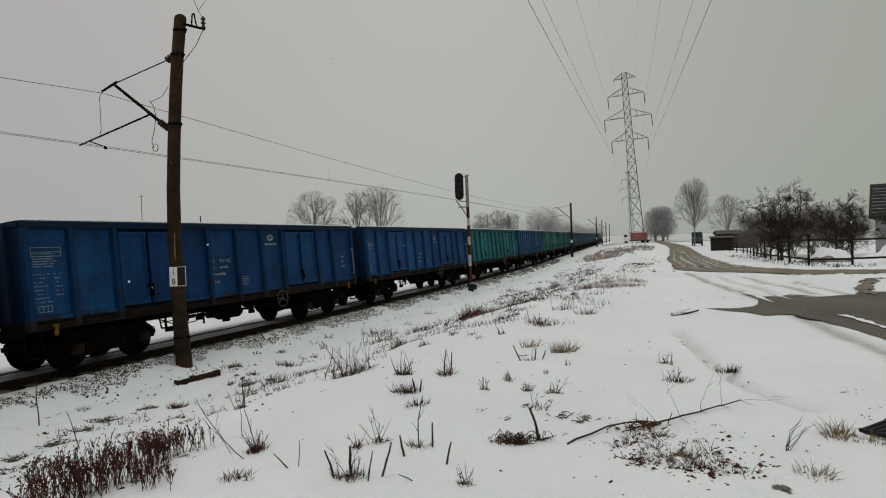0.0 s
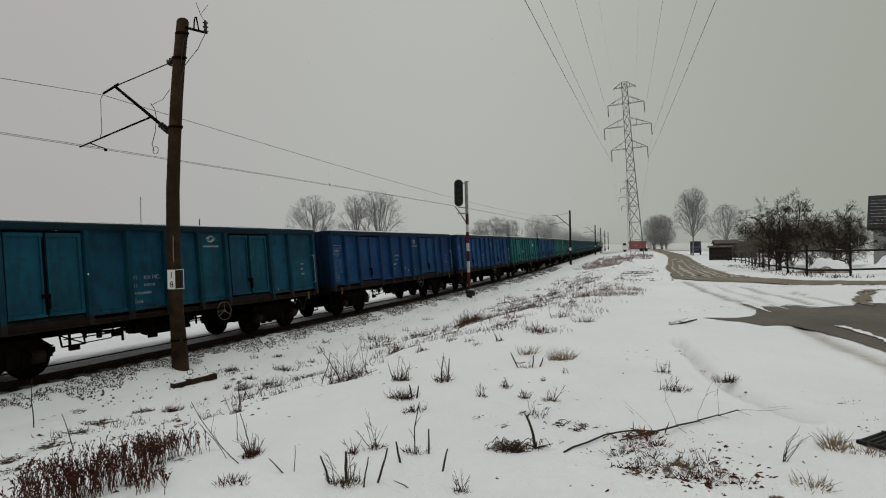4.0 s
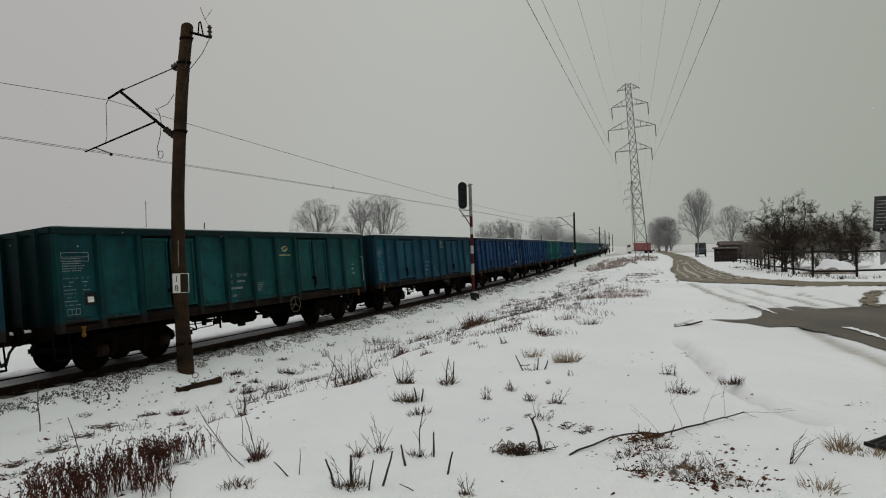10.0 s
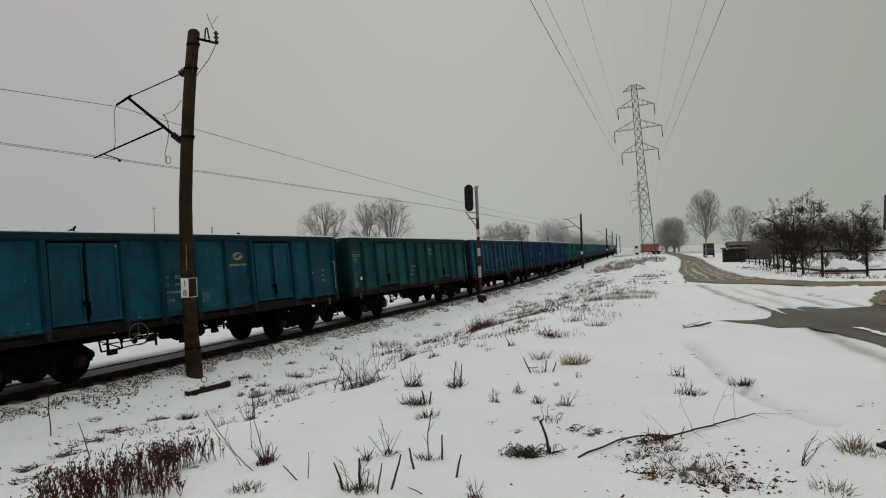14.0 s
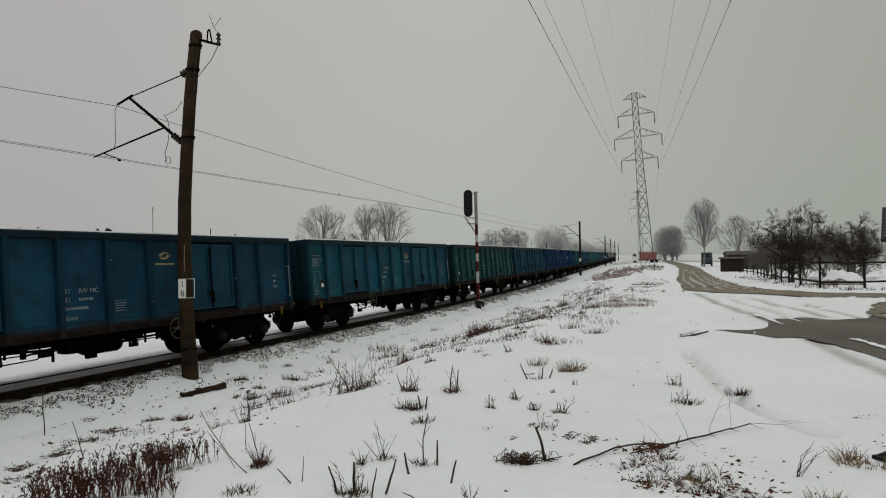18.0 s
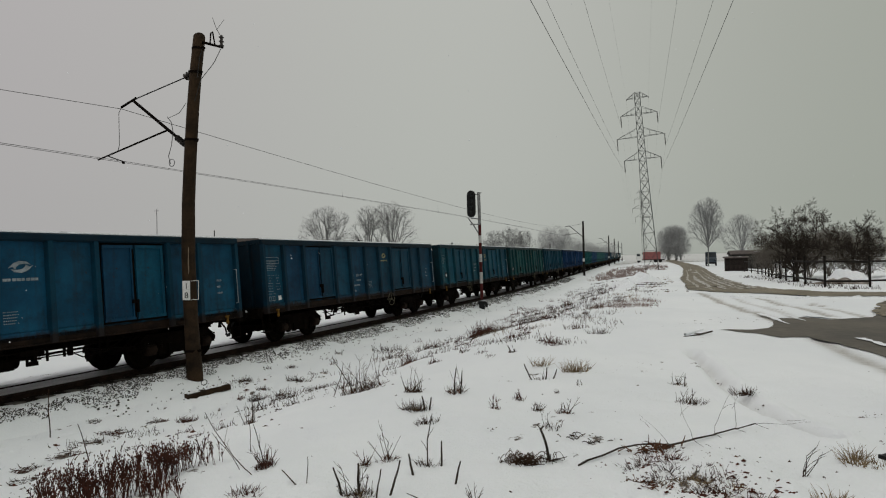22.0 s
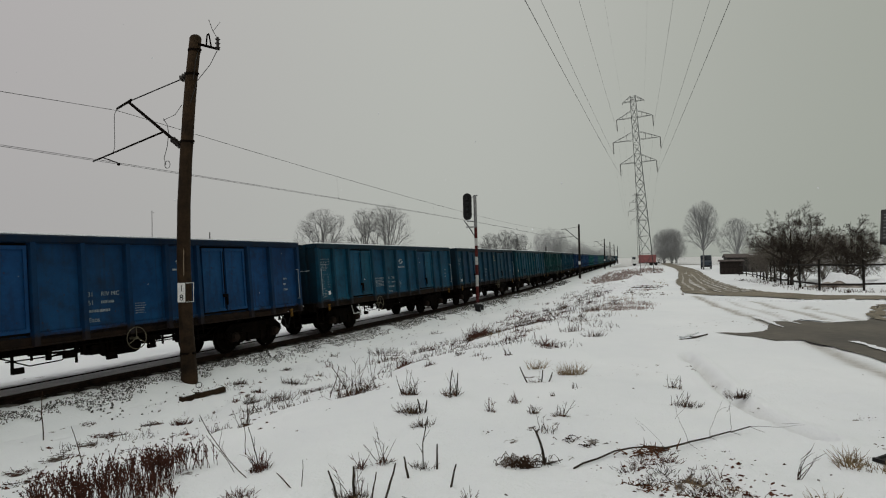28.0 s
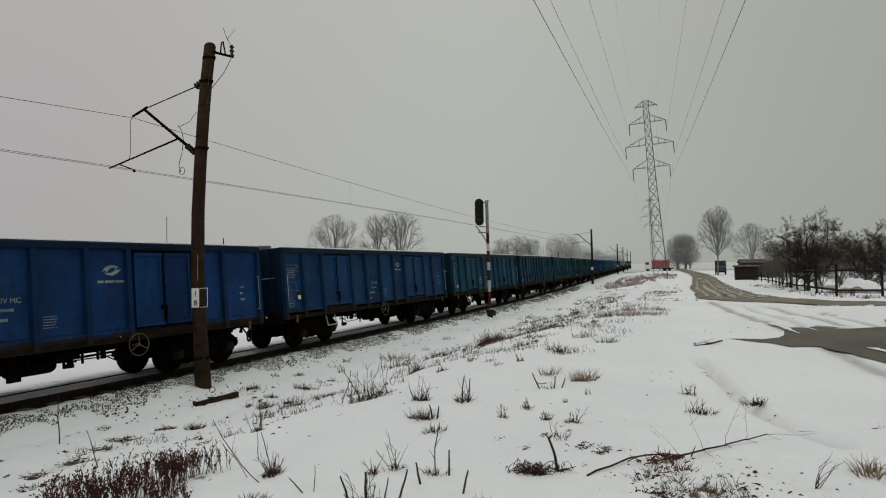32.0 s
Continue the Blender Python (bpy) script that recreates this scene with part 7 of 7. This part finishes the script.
# fallen branch with side twigs
def branch():
    t = thing("fallen_branch", "long bare fallen branch lying on the snow", "branch")
    def straight(a, c, n, lift0, lift1, sag):
        za, zc = ground_z(*a) + lift0, ground_z(*c) + lift1
        out = []
        for k in range(n + 1):
            u = k / n
            x, y = a[0] + (c[0] - a[0]) * u, a[1] + (c[1] - a[1]) * u
            out.append(Vector((x, y, max(za + (zc - za) * u + sag * math.sin(5 * u), ground_z(x, y) + 0.005))))
        return out

    s = Strands(400)
    pts = straight((1.58, 5.1), (2.9, 5.86), 5, 0.0, 0.06, 0.008)
    for k, (a, b) in enumerate(zip(pts, pts[1:])):
        s.stalk(a, b - a, (b - a).length * 1.03, 0.0102 - 0.001 * k, 0.03, 2, 7, 0.9)
    s.make("stem", BARK, "", "").parent = t
    pts2 = [Vector((x, y, ground_z(x, y) + z)) for x, y, z in ((0.97, 4.9, 0.005), (1.06, 4.97, 0.015), (1.21, 5.07, 0.022), (1.38, 5.16, 0.032), (1.55, 5.22, 0.036), (1.72, 5.26, 0.036), (1.83, 5.27, 0.03), (1.84, 5.23, 0.02), (1.76, 5.17, 0.02))]
    bm = bmesh.new()
    rings = []
    for k, p in enumerate(pts2):
        d = (pts2[min(k + 1, len(pts2) - 1)] - pts2[max(k - 1, 0)]).normalized()
        x = d.cross(Vector((0, 0, 1))).normalized()
        y = x.cross(d)
        r = 0.0085 - 0.0003 * k
        rings.append([bm.verts.new(p + r * (math.cos(a) * x + math.sin(a) * y)) for a in (0, 1.047, 2.094, 3.142, 4.189, 5.236)])
    for lo, hi in zip(rings, rings[1:]):
        for q in range(6):
            bm.faces.new((lo[q], lo[(q + 1) % 6], hi[(q + 1) % 6], hi[q]))
    bm.faces.new(rings[0][::-1])
    bm.faces.new(rings[-1])
    part("side_limb", bm, BARK, t)
    s = Strands(402)
    for _ in range(70):
        u, v = s.rnd.gauss(0, 0.1), s.rnd.gauss(0, 0.05)
        x, y = 1.68 + u, 5.1 + v
        s.stalk((x, y, ground_z(x, y) + s.rnd.uniform(0, 0.04)), (s.rnd.uniform(-1, 1), s.rnd.uniform(-0.6, 0.6), s.rnd.uniform(-0.1, 0.7)), s.rnd.uniform(0.03, 0.1), s.rnd.uniform(0.004, 0.009), 0.5, 3, 3, 0.4)
    tagged(s.make("leaf_wad", RUSSET, "wad of red-brown dead leaves caught at the fork", ""), kind="stuff").parent = t
    for k, (i, d, L) in enumerate(((1, (-0.3, 0.1, 1), 0.35), (2, (-0.05, 0.1, 1), 0.38), (3, (0.35, 0.3, 1), 0.42), (4, (0.1, 0.2, 1), 0.3), (5, (1, 0.1, -0.1), 0.5), (5, (0.8, -0.3, -0.3), 0.3),
                                   (3, (0.5, -0.6, -0.2), 0.3), (4, (0.7, -0.5, -0.3), 0.36), (2, (0.2, -0.8, -0.1), 0.25), (1, (0.2, -0.7, -0.1), 0.25))):
        s = Strands(410 + k)
        p, d2 = s.stalk(pts[i], d, L, 0.0022, 0.3, 6, 4, 0.35)
        s.stalk(p - d2 * L * 0.4, d2 + Vector((0.5, 0.2, 0.1)), L * 0.4, 0.002, 0.35, 4, 3, 0.4)
        s.make("twig", BARK, "", "").parent = t


branch()
tw = Strands(430)
for _ in range(6):
    p, d = tw.stalk((2.62 + tw.rnd.uniform(-0.02, 0.02), 4.57, ground_z(2.62, 4.57)), (tw.rnd.uniform(0, 0.8), 0.1, 1), tw.rnd.uniform(0.12, 0.28), 0.0035, 0.2, 4, 4, 0.4)
    tw.stalk(p, (0.8, 0.1, 0.5), 0.12, 0.003, 0.3, 3)
tw.make("small_shrub", STALK, "small bare shrub in the snow", "shrub")

# squared log beside the mast, and a rubber mat at the roadside
a, b = Vector((-6.36, 13.65)), Vector((-5.72, 14.5))
log = thing("timber_log", "old squared timber lying beside the mast", "log", pose((a.x + b.x) / 2, (a.y + b.y) / 2, ground_z(-6.0, 14.1) + 0.05, 0, -3, math.degrees(math.atan2(b.y - a.y, b.x - a.x))))
bm = bmesh.new()
solid(bm, (0, 0, 0), (1.1, 0.17, 0.13))
bmesh.ops.subdivide_edges(bm, edges=[e for e in bm.edges if e.calc_length() > 0.5], cuts=8)
for v in bm.verts:
    v.co += Vector((0, 0.03 * noise.noise(v.co * 4), 0.035 * noise.noise(v.co * 5 + Vector((3, 0, 0)))))
part("beam", bm, WOOD, log)
bm = bmesh.new()
for x, q in ((-0.36, 0.3), (0.05, 0.22), (0.34, 0.34)):
    solid(bm, (x, 0.03, 0.07), (q, 0.1, 0.03))
chamfer(bm, 0.01)
part("snow_patch", bm, CAP, log, "patches of snow on the beam")
bm = bmesh.new()
ring(bm, (0.1, 0.35, 0.16), (0.3, 1, 0), 0.07, 0.01, 10, 4)
tagged(part("wire_loop", bm, WIRE, log, "bent wire loop"), kind="stuff")
mat_thing = thing("drain_grate", "black slotted drain grate at the roadside", "grate", pose(3.64, 4.80, ground_z(3.64, 4.80) + 0.02, 0, 0, 30))
for k in range(7):
    bm = bmesh.new()
    solid(bm, (0, -0.15 + 0.05 * k, 0), (0.42, 0.018, 0.03))
    part("bar", bm, BLACK, mat_thing)
for x in (-0.21, 0.21):
    bm = bmesh.new()
    solid(bm, (x, 0, 0), (0.03, 0.34, 0.03))
    part("side_bar", bm, BLACK, mat_thing)


# thin withered growth over the open ground
def field(name, count, region, h, mat, seed, label, patchy=0.05):
    s = Strands(seed)
    made = 0
    tries = 0
    while made < count and tries < count * 12:
        tries += 1
        u = s.rnd.random() ** 1.4
        sx = region[0] + (region[1] - region[0]) * u
        side = s.rnd.uniform(region[2], region[3])
        p = on_track(sx, side)
        if noise.noise(Vector((p.x * 0.5, p.y * 0.5, seed))) + 0.5 * noise.noise(Vector((p.x * 2, p.y * 2, seed))) < patchy:
            continue
        made += 1
        k = 0.003 + 0.00021 * p.length
        for _ in range(s.rnd.randint(2, 6)):
            x, y = p.x + s.rnd.gauss(0, 0.12), p.y + s.rnd.gauss(0, 0.12)
            s.stalk((x, y, ground_z(x, y) - 0.01), upright(s.rnd, 0.5), h * s.rnd.uniform(0.35, 1.1), k, 0.25, 2)
    return s.make(name, mat, label, "grass", kind="stuff")


field("withered_grass", 150, (14, 55, 6.0, 12.0), 0.15, STALK, 500, "withered grass stalks scattered over the snow", 0.05)
field("withered_grass", 150, (14, 60, 8, 13.0), 0.12, STRAW, 501, "pale withered grass scattered over the snow", 0.3)
field("withered_grass", 560, (70, 100, 4.2, 11.0), 0.34, REDGRASS, 502, "red-brown withered grass near the pylon", 0.0)
field("withered_grass", 300, (95, 130, 5, 15), 0.5, REDGRASS, 503, "red-brown withered grass near the pylon", 0.05)
field("withered_grass", 300, (11, 34, 7.5, 12.4), 0.13, STALK, 507, "short dark stalks scattered over the snow", 0.12)
field("withered_grass", 75, (26, 64, 5, 10.5), 0.16, STALK, 508, "short dark stalks scattered over the snow", 0.1)
field("withered_grass", 200, (18.5, 23.5, 11.0, 12.8), 0.13, REDGRASS, 509, "brown patch of withered grass", -0.1)


def clumps(name, count, region, h, mat, seed, label, patchy=0.0):
    """Loose bunches of short broken stalks."""
    s = Strands(seed)
    made = tries = 0
    while made < count and tries < count * 15:
        tries += 1
        p = on_track(region[0] + (region[1] - region[0]) * s.rnd.random() ** 1.3, s.rnd.uniform(region[2], region[3]))
        if noise.noise(Vector((p.x * 0.45, p.y * 0.45, seed))) + 0.4 * noise.noise(Vector((p.x * 1.7, p.y * 1.7, seed))) < patchy:
            continue
        made += 1
        w, r = s.rnd.uniform(0.06, 0.3), 0.0035 + 0.00021 * p.length
        for _ in range(s.rnd.randint(4, 20)):
            x, y = p.x + s.rnd.gauss(0, w), p.y + s.rnd.gauss(0, w * 0.6)
            s.stalk((x, y, ground_z(x, y) - 0.01), upright(s.rnd, 0.55), h * s.rnd.uniform(0.2, 1.15), r * s.rnd.uniform(0.6, 1.2), 0.3, 2)
        for _ in range(s.rnd.randint(2, 8)):
            x, y = p.x + s.rnd.gauss(0, w), p.y + s.rnd.gauss(0, w * 0.6)
            s.stalk((x, y, ground_z(x, y)), (s.rnd.uniform(-1, 1), s.rnd.uniform(-1, 1), 0.15), h * s.rnd.uniform(0.2, 0.7), r * 1.5, 0.3, 2)
    return s.make(name, mat, label, "grass", kind="stuff")


clumps("stalk_clumps", 62, (17, 46, 5.0, 11.5), 0.2, STALK, 520, "bunches of dark broken stalks in the snow", -0.05)
clumps("stalk_clumps", 45, (17, 40, 4.6, 10.5), 0.22, WEED, 521, "bunches of red-brown stalks in the snow", 0.0)
clumps("stalk_clumps", 22, (36, 66, 4.5, 11.0), 0.2, STALK, 522, "bunches of dark broken stalks in the snow", -0.1)
clumps("stalk_clumps", 40, (6, 17, 4.4, 9.0), 0.13, STALK, 523, "bunches of dark broken stalks in the snow", 0.1)
field("low_stubble", 160, (4, 14, 3.0, 7.0), 0.1, STALK, 504, "short dead stubble in trampled snow", 0.38)
field("fence_weeds", 130, (32, 60, 19.0, 22.5), 0.24, STALK, 506, "dead weeds along the fence", 0.1)


def clods(name, count, centre, spread, size, mat, seed, label):
    rnd = random.Random(seed)
    verts, faces = [], []
    for _ in range(count):
        x, y = rnd.gauss(centre[0], spread[0]), rnd.gauss(centre[1], spread[1])
        r = size * rnd.uniform(0.25, 1.0) ** 2 * 1.9
        if noise.noise(Vector((x * 2.5, y * 2.5, seed))) < -0.05:
            continue
        z = ground_z(x, y)
        i = len(verts)
        for q in range(5):
            a = q * 1.2566 + rnd.uniform(-0.3, 0.3)
            rr = r * rnd.uniform(0.35, 1.6)
            verts.append((x + rr * math.cos(a), y + rr * math.sin(a) * 0.6, z - 0.004))
        verts.append((x, y, z + r * rnd.uniform(0.2, 0.6)))
        faces += [(i + q, i + (q + 1) % 5, i + 5) for q in range(5)]
    return sheet(name, verts, faces, mat, label, "litter", "stuff", False)


clods("leaf_litter", 800, (1.8, 4.4), (0.36, 0.28), 0.015, WEED, 600, "dark leaves and clods showing through the snow")
clods("leaf_litter", 160, (1.75, 4.65), (0.4, 0.3), 0.012, RUSSET, 601, "dark leaves and clods showing through the snow")
clods("leaf_litter", 200, (-5.2, 8.0), (1.4, 1.6), 0.035, WEED, 602, "dark clods in the trampled snow")
clods("leaf_litter", 120, (-3.5, 11.5), (1.8, 2.2), 0.03, STALK, 603, "dark clods in the trampled snow")
clods("leaf_litter", 240, (-7.35, 15.1), (0.4, 0.35), 0.05, WEED, 607, "dark debris heaped by the mast foot")
clods("leaf_litter", 90, (0.8, 6.0), (2.2, 1.6), 0.014, STALK, 609, "small dark leaves scattered on the snow")
clods("leaf_litter", 160, (-7.0, 15.0), (0.9, 0.7), 0.05, WEED, 604, "dark litter round the mast foot")
clods("leaf_litter", 36, (3.46, 7.2), (0.16, 0.75), 0.013, STALK, 605, "dark litter along the footpath")

for k, (x, y, r) in enumerate(PRINTS):
    clods("leaf_litter", 22 if x < 0 else 8, (x, y), (r * 0.8, r * 0.7), 0.013 if x < 0 else 0.008, WEED if k % 2 else STALK, 640 + k, "dark rotten leaves in a print in the snow")
    if x < 0:
        # a ragged ring of wet grass that the hoof turned up
        s = Strands(680 + k)
        for _ in range(34):
            a, q = s.rnd.uniform(0, 6.28), r * s.rnd.uniform(0.7, 1.5)
            px, py = x + q * math.cos(a), y + 0.8 * q * math.sin(a)
            s.stalk((px, py, ground_z(px, py) - 0.015), (-math.sin(a) + s.rnd.gauss(0, 0.5), math.cos(a) + s.rnd.gauss(0, 0.5), s.rnd.uniform(0.0, 0.7)), s.rnd.uniform(0.04, 0.12), s.rnd.uniform(0.003, 0.007), 0.5, 3, 3, 0.4)
        s.make("trodden_grass", WEED if k % 2 else STALK, "wet dark grass trodden into the snow", "grass")

for k, (x, y) in enumerate(((10.9, 23.6), (11.9, 22.75), (13.0, 22.4), (14.3, 21.9), (15.8, 21.6), (17.4, 21.3))):
    clods("snow_lumps", 60, (x, y), (0.6, 0.12), 0.07, CAP, 690 + k, "lumps of ploughed snow along the lane")
clods("rubble_stones", 150, (11.3, 37.5), (0.8, 0.5), 0.11, STONE, 611, "dark rubble and sods showing through the snow")
clods("rubble_stones", 90, (13.0, 39.4), (0.9, 0.5), 0.09, STALK, 612, "dark rubble and sods showing through the snow")
clods("rubble_stones", 70, (9.6, 30.0), (0.9, 1.0), 0.07, STALK, 613, "dark sods on the snowy hump")

# matted grass and leaves where the snow has slid from the hump by the branch
for k in range(30):
    rr = random.Random(700 + k)
    u = rr.random()
    x, y = 1.5 + 0.45 * u + rr.gauss(0, 0.14), 4.85 - 0.75 * u + rr.gauss(0, 0.12)
    tuft(x, y, 0.22, rr.uniform(0.05, 0.11), 26, (WEED, STALK, WEED, STALK, STRAW)[k % 5], 720 + k, "matted dark grass lying on the snow", "matted_grass", 1.6)


# ---- falling snow: three loose veils of single flakes ----
FLAKES = []
for v in range(3):
    rnd = random.Random(900 + v)
    verts, faces = [], []
    for _ in range(330):
        a, r = radians(rnd.uniform(-46, 46)), 2.6 + 8.5 * rnd.random() ** 0.8
        x, y, z = r * math.sin(a), r * math.cos(a), rnd.uniform(-0.5, 46)
        q = rnd.uniform(0.003, 0.0075)
        i = len(verts)
        verts += [(x + q * o[0], y + q * o[1], z + q * o[2] * rnd.uniform(0.6, 1.5)) for o in ((1, 0, 0), (-1, 0, 0), (0, 1, 0), (0, -1, 0), (0, 0, 1), (0, 0, -1))]
        faces += [(i, i + 2, i + 4), (i + 2, i + 1, i + 4), (i + 1, i + 3, i + 4), (i + 3, i, i + 4), (i + 2, i, i + 5), (i + 1, i + 2, i + 5), (i + 3, i + 1, i + 5), (i, i + 3, i + 5)]
    me = bpy.data.meshes.new("snowflakes")
    me.from_pydata(verts, [], faces)
    me.materials.append(CAP)
    FLAKES.append(tagged(new("snowflakes", me), "loose white snowflakes falling through the air", "snowflakes", kind="stuff"))


# ---- what moves ----
def motions():
    for v, veil in enumerate(FLAKES):
        walk(veil, [(t, pose(-0.02 * (v - 0.6) * t, 0.01 * v * t, -(1.1 + 0.12 * v) * t)) for t in (0.0, 8.0, 16.0, 24.0, 32.0)])
    for k, w in TRAIN.items():
        walk(w, [(float(t), wagon_pose(START - PITCH * k + SPEED * t)) for t in range(0, 33)])
        if -2 <= k <= 7:
            for bogie in w.children:
                if not bogie.name.startswith("bogie"):
                    continue
                for o in bogie.children:
                    if o.name.startswith("wheelset"):
                        x = o.location.x
                        walk(o, [(0.2 * q, pose(x, 0, 0.46, 0, math.degrees(SPEED * 0.2 * q / 0.46) % 360, 0)) for q in range(161)])


motions()
